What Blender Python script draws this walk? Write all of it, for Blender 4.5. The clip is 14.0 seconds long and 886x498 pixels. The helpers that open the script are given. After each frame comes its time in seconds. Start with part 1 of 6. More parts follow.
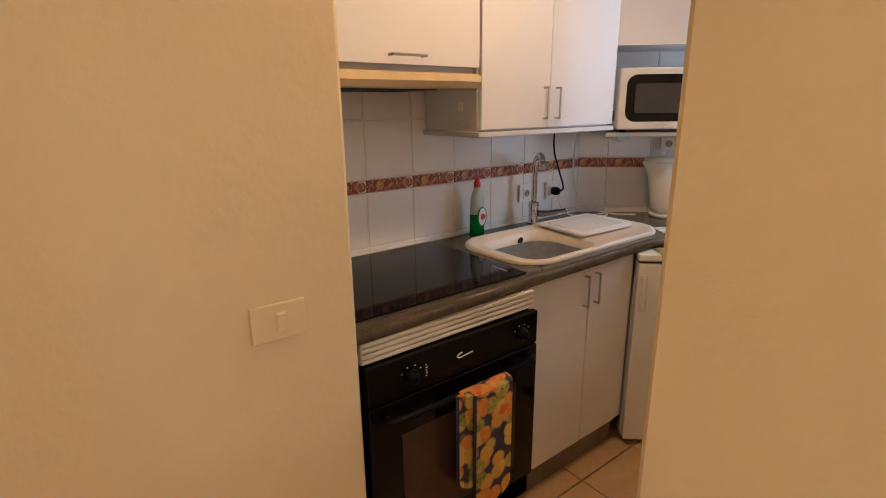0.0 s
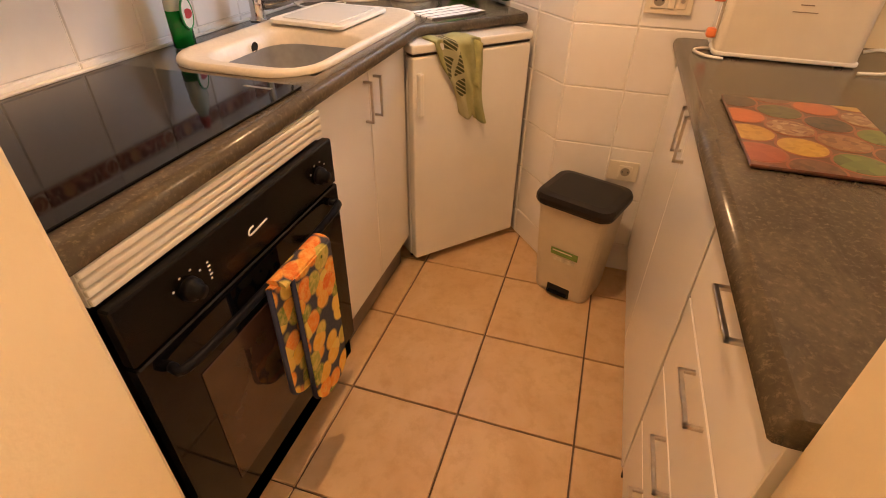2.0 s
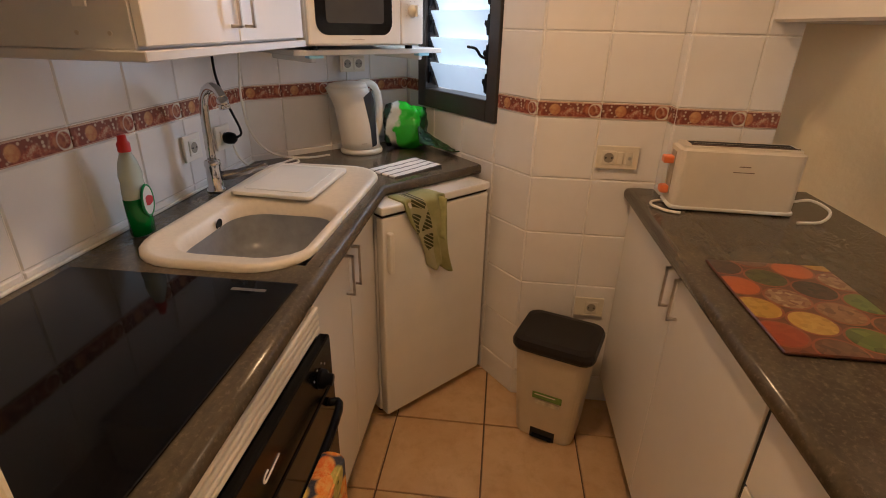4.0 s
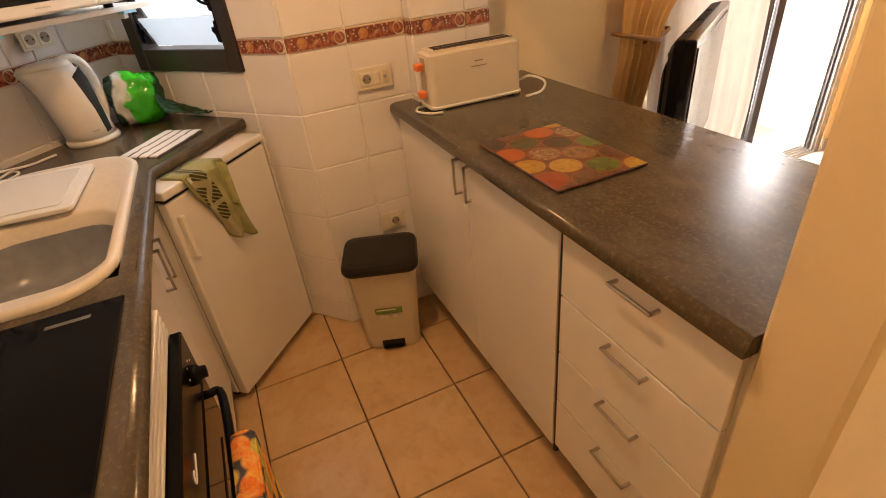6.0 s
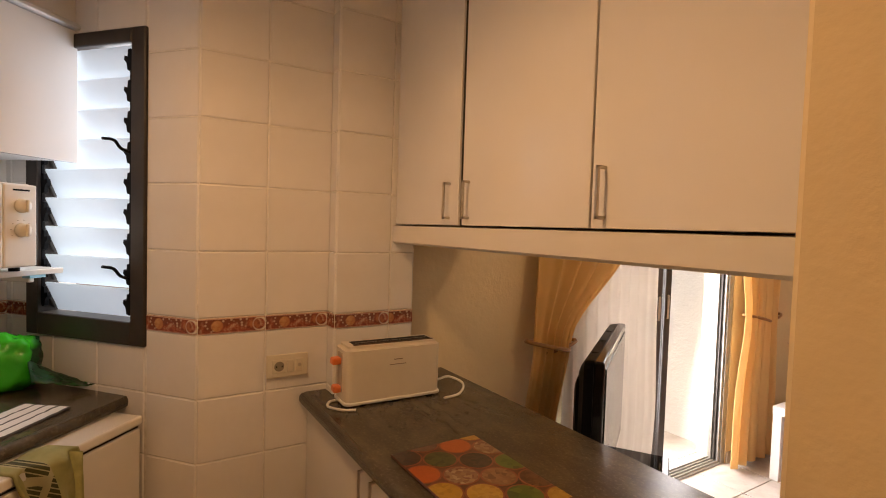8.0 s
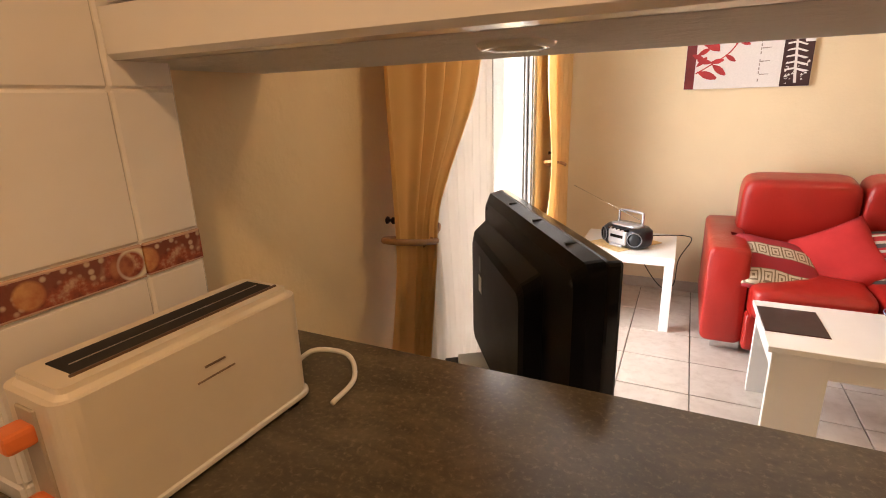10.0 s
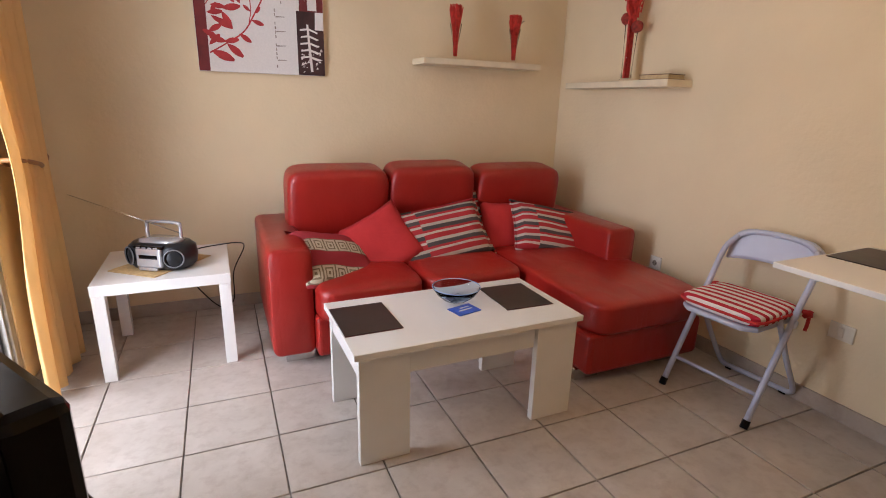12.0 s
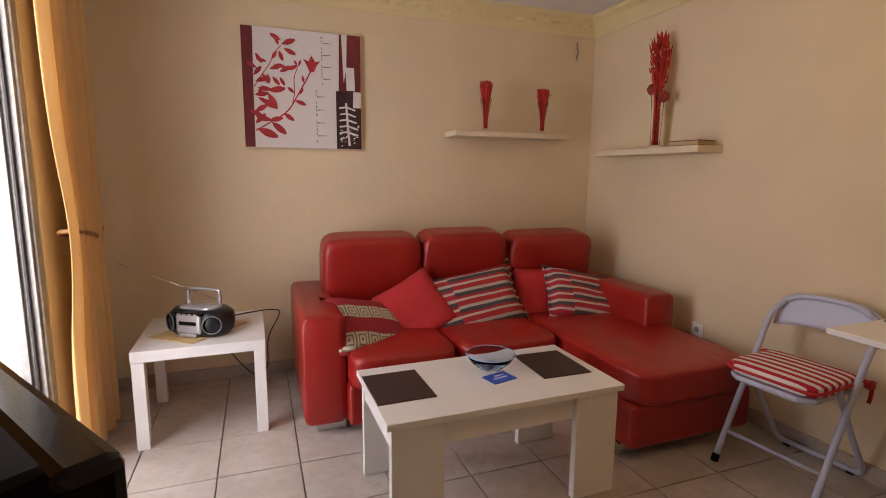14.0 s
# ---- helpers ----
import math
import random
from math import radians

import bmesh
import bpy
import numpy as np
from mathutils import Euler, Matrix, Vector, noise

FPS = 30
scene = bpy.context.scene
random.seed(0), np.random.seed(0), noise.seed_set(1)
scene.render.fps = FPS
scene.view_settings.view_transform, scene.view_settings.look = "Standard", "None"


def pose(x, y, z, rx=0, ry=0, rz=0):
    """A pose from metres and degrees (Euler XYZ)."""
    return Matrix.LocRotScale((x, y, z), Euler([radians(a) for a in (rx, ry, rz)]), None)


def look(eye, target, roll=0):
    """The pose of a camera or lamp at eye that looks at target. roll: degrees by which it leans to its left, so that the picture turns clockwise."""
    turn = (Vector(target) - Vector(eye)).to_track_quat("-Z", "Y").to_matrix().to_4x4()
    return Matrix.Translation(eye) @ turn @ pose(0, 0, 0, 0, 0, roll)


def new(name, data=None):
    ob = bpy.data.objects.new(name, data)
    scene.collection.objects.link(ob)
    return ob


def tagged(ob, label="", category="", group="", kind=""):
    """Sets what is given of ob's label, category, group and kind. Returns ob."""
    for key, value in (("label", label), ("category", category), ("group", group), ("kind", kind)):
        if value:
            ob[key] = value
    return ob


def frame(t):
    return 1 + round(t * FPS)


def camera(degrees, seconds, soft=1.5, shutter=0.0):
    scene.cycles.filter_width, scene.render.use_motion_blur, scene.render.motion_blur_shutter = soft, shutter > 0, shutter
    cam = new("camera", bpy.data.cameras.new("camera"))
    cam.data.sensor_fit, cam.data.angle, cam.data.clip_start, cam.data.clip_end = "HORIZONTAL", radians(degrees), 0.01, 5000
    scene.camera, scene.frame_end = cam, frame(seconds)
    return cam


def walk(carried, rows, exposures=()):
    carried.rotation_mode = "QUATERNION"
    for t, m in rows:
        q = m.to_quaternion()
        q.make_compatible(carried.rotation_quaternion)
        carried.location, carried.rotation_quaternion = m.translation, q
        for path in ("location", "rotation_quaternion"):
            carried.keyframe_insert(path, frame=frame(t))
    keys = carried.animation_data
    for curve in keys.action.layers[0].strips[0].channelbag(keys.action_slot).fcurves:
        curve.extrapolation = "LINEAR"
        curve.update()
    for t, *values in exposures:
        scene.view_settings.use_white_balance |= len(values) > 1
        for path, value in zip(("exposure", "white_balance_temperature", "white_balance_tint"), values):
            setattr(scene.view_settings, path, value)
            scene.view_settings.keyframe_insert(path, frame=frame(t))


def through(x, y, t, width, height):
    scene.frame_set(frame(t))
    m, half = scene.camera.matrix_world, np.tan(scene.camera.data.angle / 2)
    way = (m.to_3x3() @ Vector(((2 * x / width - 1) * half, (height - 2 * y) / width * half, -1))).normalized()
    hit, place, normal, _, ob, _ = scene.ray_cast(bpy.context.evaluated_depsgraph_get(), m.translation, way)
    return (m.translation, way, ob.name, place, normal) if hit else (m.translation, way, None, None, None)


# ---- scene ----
cam = camera(82.6, 14.0, soft=1.0)
# seconds, eye, target, roll
PATH = [
    (0, (0.315, 0.391, 1.414), (1.483, 1.922, 0.873), -0.7),
    (0.5, (0.447, 0.61, 1.39), (1.956, 1.814, 0.869), -0.5),
    (1, (0.543, 0.761, 1.391), (2.302, 1.492, 0.784), -1.2),
    (1.5, (0.548, 0.851, 1.325), (2.262, 1.296, 0.395), -0.8),
    (2, (0.496, 0.825, 1.252), (2.059, 1.3, 0.098), 1.0),
    (2.2, (0.466, 0.816, 1.236), (2.006, 1.299, 0.054), 1.8),
    (4.3, (0.617, 1.086, 1.394), (2.489, 1.109, 0.692), 0.8),
    (4.5, (0.625, 1.094, 1.39), (2.49, 0.934, 0.685), 0.4),
    (5, (0.588, 1.128, 1.373), (2.227, 0.574, 0.368), -2.5),
    (5.5, (0.545, 1.165, 1.391), (2.113, 0.602, 0.285), -7.1),
    (6, (0.523, 1.176, 1.409), (2.1, 0.557, 0.344), -6.3),
    (6.5, (0.511, 1.17, 1.454), (2.186, 0.319, 0.769), -2.4),
    (7, (0.501, 1.159, 1.487), (2.215, 0.142, 1.314), 2.4),
    (7.2, (0.492, 1.161, 1.503), (2.199, 0.119, 1.524), 3.3),
    (9.3, (1.133, 0.925, 1.366), (2.636, -0.294, 0.86), 1.7),
    (9.5, (1.237, 0.882, 1.356), (2.631, -0.452, 0.828), 0.9),
    (10, (1.543, 0.764, 1.35), (2.38, -0.961, 0.78), -1.8),
    (10.2, (1.628, 0.682, 1.357), (2.158, -1.149, 0.752), -1.0),
    (10.5, (1.678, 0.541, 1.326), (1.886, -1.352, 0.712), -0.7),
    (10.8, (1.697, 0.416, 1.309), (1.679, -1.484, 0.683), -0.5),
    (11, (1.697, 0.355, 1.292), (1.54, -1.538, 0.666), -0.8),
    (11.5, (1.641, 0.237, 1.242), (1.149, -1.592, 0.6), -0.9),
    (12, (1.54, 0.182, 1.225), (0.762, -1.575, 0.672), 1.6),
    (12.5, (1.505, 0.153, 1.237), (0.644, -1.619, 0.893), 1.9),
    (13, (1.511, 0.151, 1.233), (0.674, -1.647, 0.969), 1.1),
    (13.5, (1.538, 0.16, 1.229), (0.793, -1.679, 0.975), 0.7),
    (14, (1.552, 0.182, 1.219), (0.869, -1.674, 0.924), 0.5),
]
EXPOSURES = [
    (0, -0.38, 5500, 13), (0.5, -0.42, 6100, 14), (1, -0.35, 6400, 15), (1.5, 0.2, 6300, 16), (2, 0.62, 6600, 20), (2.2, 0.62, 6600, 20),
    (4.3, -0.4, 5800, 14), (4.5, -0.4, 5800, 14), (5, -0.35, 6700, 18), (5.5, 0.05, 7200, 18), (6, 0.12, 7100, 18), (6.5, -0.4, 7000, 18), (7, -0.6, 7200, 20), (7.2, -0.6, 7200, 20),
    (9.3, -0.68, 6800, 17), (9.5, -0.65, 6800, 17), (10, -0.3, 6800, 16), (10.5, -0.3, 6900, 18), (11, -0.47, 6600, 17), (11.5, -0.6, 6100, 15), (12, -1.02, 5900, 16), (12.5, -1.1, 6000, 17), (13, -1.12, 6200, 18), (13.5, -1.42, 6400, 20), (14, -1.5, 6500, 21),
]
walk(cam, [(t, look(eye, target, roll)) for t, eye, target, roll in PATH], EXPOSURES)

# ---- light ----
world = bpy.data.worlds.new("world")
scene.world = world
world.use_nodes = True
wn = world.node_tree.nodes
sky = wn.new("ShaderNodeTexSky")
sky.sky_type = "NISHITA"
sky.sun_disc = False
sky.sun_elevation, sky.sun_rotation = radians(60), radians(15.5)
world.node_tree.links.new(sky.outputs[0], wn["Background"].inputs[0])
wn["Background"].inputs[1].default_value = 0.12

sun = new("sun", bpy.data.lights.new("sun", "SUN"))
sun.data.energy, sun.data.angle, sun.data.color = 4.0, radians(0.5), (1.0, 0.95, 0.86)
sun.matrix_basis = look((4.6, 7.2, 13), (2.6, 0.0, 0))


def area_lamp(name, at, to, w, h, power, colour):
    d = bpy.data.lights.new(name, "AREA")
    d.shape, d.size, d.size_y, d.energy, d.color = "RECTANGLE", w, h, power, colour
    ob = new(name, d)
    ob.matrix_basis = look(at, to)
    return ob


# sky light through the balcony door and the louvre window
area_lamp("door_skylight", (2.62, -1.45, 1.15), (1.0, -1.45, 0.9), 1.25, 2.0, 130, (0.95, 0.97, 1.0))
area_lamp("window_skylight", (2.90, 0.93, 1.6), (1.7, 1.85, 1.15), 0.55, 0.95, 15, (0.84, 0.92, 1.0))
# ceiling bulb of the kitchen
bulb = new("ceiling_spot_light", bpy.data.lights.new("ceiling_spot_light", "SPOT"))
bulb.data.spot_size, bulb.data.spot_blend = radians(168), 0.8
bulb.data.energy, bulb.data.color, bulb.data.shadow_soft_size = 42, (1.0, 0.60, 0.28), 0.04
bulb.location = (1.42, 1.15, 2.29)
# assumed, unseen ceiling bulb between hall and living room, added to brighten its walls
hall = new("assumed_hall_light", bpy.data.lights.new("assumed_hall_light", "POINT"))
hall.data.energy, hall.data.color, hall.data.shadow_soft_size = 23, (1.0, 0.66, 0.34), 0.12
hall.location = (0.25, -0.40, 2.16)


# ---- mesh helpers ----
def finish(bm, name, mat, parent=None, smooth=False):
    bmesh.ops.recalc_face_normals(bm, faces=bm.faces[:])
    me = bpy.data.meshes.new(name)
    bm.to_mesh(me)
    bm.free()
    if smooth:
        me.polygons.foreach_set("use_smooth", [True] * len(me.polygons))
    if mat:
        me.materials.append(mat)
    ob = new(name, me)
    if parent:
        ob.parent = parent
    return ob


def part(name, bm, mat, parent, label="", smooth=False):
    ob = finish(bm, name, mat, parent, smooth)
    if label:
        tagged(ob, label)
    return ob


def thing(name, label, category, at=(0, 0, 0), turn=0, group=""):
    ob = new(name)
    ob.matrix_basis = pose(*at, 0, 0, turn)
    return tagged(ob, label, category, group)


def structure(name, bm, mat, label="", smooth=False):
    return tagged(finish(bm, name, mat, None, smooth), label, "", "", "structure")


def add_box(bm, x0, x1, y0, y1, z0, z1, bevel=0.0, seg=2):
    b = bmesh.new() if bevel else bm
    vs = [b.verts.new((x, y, z)) for x in (x0, x1) for y in (y0, y1) for z in (z0, z1)]
    for f in ((0, 1, 3, 2), (4, 6, 7, 5), (0, 4, 5, 1), (2, 3, 7, 6), (0, 2, 6, 4), (1, 5, 7, 3)):
        b.faces.new([vs[i] for i in f])
    if bevel:
        bmesh.ops.recalc_face_normals(b, faces=b.faces[:])
        bmesh.ops.bevel(b, geom=b.edges[:], offset=bevel, segments=seg, profile=0.5, affect="EDGES")
        merge(bm, b)
    return bm


def merge(bm, other, m=None):
    """Adds another bmesh to bm and frees it."""
    if m is not None:
        bmesh.ops.transform(other, matrix=m, verts=other.verts[:])
    other.verts.index_update()
    made = [bm.verts.new(v.co) for v in other.verts]
    for f in other.faces:
        try:
            bm.faces.new([made[v.index] for v in f.verts])
        except ValueError:
            pass
    other.free()
    return bm


def box(x0, x1, y0, y1, z0, z1, bevel=0.0, seg=2):
    return add_box(bmesh.new(), x0, x1, y0, y1, z0, z1, bevel, seg)


def prism(points, z0, z1, bevel=0.0, seg=2):
    """An upright prism over a plan outline."""
    bm = bmesh.new()
    low = [bm.verts.new((x, y, z0)) for x, y in points]
    top = [bm.verts.new((x, y, z1)) for x, y in points]
    n = len(points)
    bm.faces.new(low), bm.faces.new(top)
    for i in range(n):
        bm.faces.new((low[i], low[(i + 1) % n], top[(i + 1) % n], top[i]))
    bmesh.ops.recalc_face_normals(bm, faces=bm.faces[:])
    if bevel:
        bmesh.ops.bevel(bm, geom=bm.edges[:], offset=bevel, segments=seg, profile=0.5, affect="EDGES")
    return bm


def lathe(profile, seg=24, at=(0, 0, 0)):
    """Turns (radius, height) pairs round the z axis."""
    bm = bmesh.new()
    rings = []
    for r, z in profile:
        if r < 1e-5:
            rings.append([bm.verts.new((at[0], at[1], at[2] + z))])
        else:
            rings.append([bm.verts.new((at[0] + r * math.cos(2 * math.pi * i / seg), at[1] + r * math.sin(2 * math.pi * i / seg), at[2] + z)) for i in range(seg)])
    for a, b in zip(rings, rings[1:]):
        for i in range(seg):
            j = (i + 1) % seg
            if len(a) == 1 and len(b) > 1:
                bm.faces.new((a[0], b[i], b[j]))
            elif len(b) == 1 and len(a) > 1:
                bm.faces.new((a[i], a[j], b[0]))
            elif len(a) > 1:
                bm.faces.new((a[i], a[j], b[j], b[i]))
    return bm


def tube(points, r, seg=8, closed=False):
    """A round bar along points; r may be one radius or one for each point."""
    bm = bmesh.new()
    pts = [Vector(p) for p in points]
    n = len(pts)
    radii = r if isinstance(r, (list, tuple)) else [r] * n
    rings, up = [], None
    for i, p in enumerate(pts):
        a = pts[i - 1] if i or closed else p
        b = pts[(i + 1) % n] if i < n - 1 or closed else p
        d = (b - a).normalized()
        if up is None:
            up = d.orthogonal().normalized()
        up = (up - d * up.dot(d)).normalized()
        side = d.cross(up)
        rings.append([bm.verts.new(p + radii[i] * (up * math.cos(2 * math.pi * k / seg) + side * math.sin(2 * math.pi * k / seg))) for k in range(seg)])
    for i in range(n if closed else n - 1):
        a, b = rings[i], rings[(i + 1) % n]
        for k in range(seg):
            bm.faces.new((a[k], a[(k + 1) % seg], b[(k + 1) % seg], b[k]))
    if not closed:
        bm.faces.new(rings[0]), bm.faces.new(rings[-1])
    return bm


def smooth_line(points, steps=6):
    """Catmull-Rom points through the given ones."""
    p = [Vector(q) for q in points]
    p = [2 * p[0] - p[1]] + p + [2 * p[-1] - p[-2]]
    out = []
    for i in range(1, len(p) - 2):
        for k in range(steps):
            t = k / steps
            out.append(0.5 * (2 * p[i] + (p[i + 1] - p[i - 1]) * t + (2 * p[i - 1] - 5 * p[i] + 4 * p[i + 1] - p[i + 2]) * t * t + (3 * p[i] - p[i - 1] - 3 * p[i + 1] + p[i + 2]) * t ** 3))
    out.append(p[-2])
    return out


def rounded(w, d, r, seg=5, cx=0, cy=0):
    """Outline of a rectangle with round corners."""
    out = []
    for sx, sy, a0 in ((1, 1, 0), (-1, 1, 90), (-1, -1, 180), (1, -1, 270)):
        for k in range(seg + 1):
            a = radians(a0 + 90 * k / seg)
            out.append((cx + sx * (w / 2 - r) + r * math.cos(a), cy + sy * (d / 2 - r) + r * math.sin(a)))
    return out


def loft(outlines, low=True, top=True):
    """Skins a stack of outlines of equal length, each a list of 3D points, and caps the ends."""
    bm = bmesh.new()
    rings = [[bm.verts.new(p) for p in o] for o in outlines]
    n = len(rings[0])
    for a, b in zip(rings, rings[1:]):
        for i in range(n):
            bm.faces.new((a[i], a[(i + 1) % n], b[(i + 1) % n], b[i]))
    if low:
        bm.faces.new(rings[0])
    if top:
        bm.faces.new(rings[-1])
    return bm


def sheet(nx, ny, f, thick=0.0):
    """A cloth over nx x ny cells; f(u, v) gives its points. thick gives it a back."""
    bm = bmesh.new()
    g = [[bm.verts.new(f(i / nx, j / ny)) for j in range(ny + 1)] for i in range(nx + 1)]
    for i in range(nx):
        for j in range(ny):
            bm.faces.new((g[i][j], g[i + 1][j], g[i + 1][j + 1], g[i][j + 1]))
    if thick:
        bmesh.ops.recalc_face_normals(bm, faces=bm.faces[:])
        bm.normal_update()
        back = {v: bm.verts.new(v.co - v.normal * thick) for v in bm.verts[:]}
        rim = [e.verts[:] for e in bm.edges if e.is_boundary]
        for fc in bm.faces[:]:
            bm.faces.new([back[v] for v in reversed(fc.verts[:])])
        for a, b in rim:
            bm.faces.new((a, b, back[b], back[a]))
        bmesh.ops.recalc_face_normals(bm, faces=bm.faces[:])
    return bm


def pad(w, d, h, edge=0.35, n=10, puff=0.0):
    """A cushion: a rounded box that swells towards its middle, base at z 0."""
    bm = bmesh.new()
    bmesh.ops.create_cube(bm, size=2)
    bmesh.ops.subdivide_edges(bm, edges=bm.edges[:], cuts=n, use_grid_fill=True)
    p = 2 / max(edge, 0.05)
    for v in bm.verts:
        x, y, z = v.co
        m = max(abs(x), abs(y), abs(z))
        s = (abs(x) ** p + abs(y) ** p + abs(z) ** p) ** (1 / p)
        k = m / s if s else 1
        x, y, z = x * k, y * k, z * k
        swell = 1 + puff * (1 - x * x) * (1 - y * y)
        v.co = (x * w / 2, y * d / 2, (z * swell + 1) * h / 2)
    return bm


def at(bm, m):
    bmesh.ops.transform(bm, matrix=m, verts=bm.verts[:])
    return bm


def cushion(w, d, h, n=12):
    """A thrown pillow: thick in the middle, pinched to its corners, lying flat round the origin."""
    bm = bmesh.new()
    for s in (1, -1):
        g = []
        for i in range(n + 1):
            row = []
            for j in range(n + 1):
                x, y = 2 * i / n - 1, 2 * j / n - 1
                t = max(0.0, (1 - x ** 4) * (1 - y ** 4)) ** 0.5
                pull = 1 - 0.07 * (1 - (x * y) ** 2) * max(abs(x), abs(y)) ** 3
                wob = 0.012 * noise.noise((x * 2.1 + w * 9, y * 2.3, s * 3))
                row.append(bm.verts.new((x * w / 2 * pull, y * d / 2 * pull, s * (h / 2 * t + wob * t))))
            g.append(row)
        for i in range(n):
            for j in range(n):
                bm.faces.new((g[i][j], g[i + 1][j], g[i + 1][j + 1], g[i][j + 1]))
    bmesh.ops.remove_doubles(bm, verts=bm.verts[:], dist=0.0005)
    return bm


# ---- materials ----
class Mat:
    """A small builder for procedural materials."""

    def __init__(self, name, colour=(0.5, 0.5, 0.5), rough=0.5, metal=0.0, **more):
        self.m = bpy.data.materials.new(name)
        self.m.use_nodes = True
        self.n, self.l = self.m.node_tree.nodes, self.m.node_tree.links
        self.b = self.n["Principled BSDF"]
        self.b.inputs["Base Color"].default_value = (*colour, 1)
        self.b.inputs["Roughness"].default_value = rough
        self.b.inputs["Metallic"].default_value = metal
        for k, v in more.items():
            self.b.inputs[k.replace("_", " ").title().replace("Ior", "IOR")].default_value = v
        self.tc = self.n.new("ShaderNodeTexCoord")

    def node(self, kind, **v):
        n = self.n.new("ShaderNode" + kind)
        for k, x in v.items():
            n.inputs[k].default_value = x
        return n

    def link(self, a, b):
        self.l.new(a, b)

    def coords(self, which="Object", scale=(1, 1, 1), rot=(0, 0, 0)):
        mp = self.n.new("ShaderNodeMapping")
        mp.inputs["Scale"].default_value = scale
        mp.inputs["Rotation"].default_value = rot
        self.link(self.tc.outputs[which], mp.inputs[0])
        return mp.outputs[0]

    def noise(self, scale=5, detail=4, rough=0.55, vec=None, out="Fac", distort=0.0):
        t = self.node("TexNoise", Scale=scale, Detail=detail, Roughness=rough, Distortion=distort)
        self.link(vec if vec else self.coords(), t.inputs["Vector"])
        return t.outputs[out]

    def ramp(self, fac, *stops):
        r = self.n.new("ShaderNodeValToRGB")
        e = r.color_ramp.elements
        while len(e) < len(stops):
            e.new(0.5)
        for el, (p, c) in zip(e, stops):
            el.position = p
            el.color = (*c, 1) if isinstance(c, tuple) else (c, c, c, 1)
        self.link(fac, r.inputs[0])
        return r.outputs[0]

    def mix(self, fac, a, b, mode="MIX"):
        x = self.n.new("ShaderNodeMix")
        x.data_type, x.blend_type = "RGBA", mode
        for v, i in ((fac, 0), (a, 6), (b, 7)):
            if isinstance(v, (int, float)):
                x.inputs[i].default_value = v
            elif isinstance(v, tuple):
                x.inputs[i].default_value = (*v, 1)
            else:
                self.link(v, x.inputs[i])
        return x.outputs[2]

    def math(self, op, a, b=0.0):
        x = self.n.new("ShaderNodeMath")
        x.operation = op
        for v, i in ((a, 0), (b, 1)):
            if isinstance(v, (int, float)):
                x.inputs[i].default_value = v
            else:
                self.link(v, x.inputs[i])
        return x.outputs[0]

    def xyz(self, vec):
        s = self.n.new("ShaderNodeSeparateXYZ")
        self.link(vec, s.inputs[0])
        return s.outputs

    def colour(self, c):
        self.link(c, self.b.inputs["Base Color"])
        return self

    def rough(self, r):
        self.link(r, self.b.inputs["Roughness"])
        return self

    def bump(self, h, strength=0.3, dist=0.002):
        bp = self.n.new("ShaderNodeBump")
        bp.inputs["Strength"].default_value = strength
        bp.inputs["Distance"].default_value = dist
        self.link(h, bp.inputs["Height"])
        self.link(bp.outputs[0], self.b.inputs["Normal"])
        return self


def plain(name, colour, rough=0.4, metal=0.0, vary=0.08, scale=14, bump=0.0, **more):
    """A near-plain surface with faint unevenness of colour and gloss."""
    m = Mat(name, colour, rough, metal, **more)
    n = m.noise(scale, 5)
    dark = tuple(c * (1 - vary) for c in colour)
    light = tuple(min(1, c * (1 + vary)) for c in colour)
    m.colour(m.ramp(n, (0.3, dark), (0.7, light)))
    m.rough(m.ramp(m.noise(scale * 0.4, 3), (0.3, max(0.02, rough - 0.02)), (0.75, min(1, rough + 0.03))))
    if bump:
        m.bump(m.noise(scale * 12, 3), bump, 0.001)
    return m.m


def wall_paint(name, c, bump=0.55):
    m = Mat(name, c, 0.75)
    big, fine = m.noise(1.3, 4), m.noise(60, 4, 0.6)
    m.colour(m.mix(m.ramp(big, (0.3, 0.0), (0.75, 1.0)), tuple(v * 0.93 for v in c), tuple(min(1, v * 1.05) for v in c)))
    m.bump(m.math("ADD", m.math("MULTIPLY", m.noise(22, 3), 1.6), fine), bump, 0.004)
    return m.m


def tile_mat(name, a, b, c, rough, bump=0.12):
    """Glazed floor tile: cloudy colour that differs a little from piece to piece."""
    m = Mat(name, a, rough)
    oi = m.n.new("ShaderNodeObjectInfo")
    shift = m.n.new("ShaderNodeVectorMath")
    shift.operation = "MULTIPLY_ADD"
    rnd = m.n.new("ShaderNodeCombineXYZ")
    m.link(oi.outputs["Random"], rnd.inputs[0]), m.link(oi.outputs["Random"], rnd.inputs[1])
    m.link(rnd.outputs[0], shift.inputs[0])
    shift.inputs[1].default_value = (37, 91, 13)
    m.link(m.coords(), shift.inputs[2])
    cloud = m.noise(5.5, 6, 0.62, shift.outputs[0], distort=0.6)
    vein = m.noise(19, 5, 0.65, shift.outputs[0])
    col = m.mix(m.ramp(cloud, (0.36, 0.0), (0.66, 1.0)), a, b)
    col = m.mix(m.ramp(vein, (0.48, 0.0), (0.72, 0.55)), col, c)
    col = m.mix(m.math("MULTIPLY", oi.outputs["Random"], 0.12), col, c)
    m.colour(col)
    m.rough(m.ramp(m.noise(9, 4, 0.6, shift.outputs[0]), (0.3, rough - 0.01), (0.7, rough + 0.10)))
    m.bump(m.noise(26, 4, 0.6, shift.outputs[0]), bump, 0.002)
    return m.m


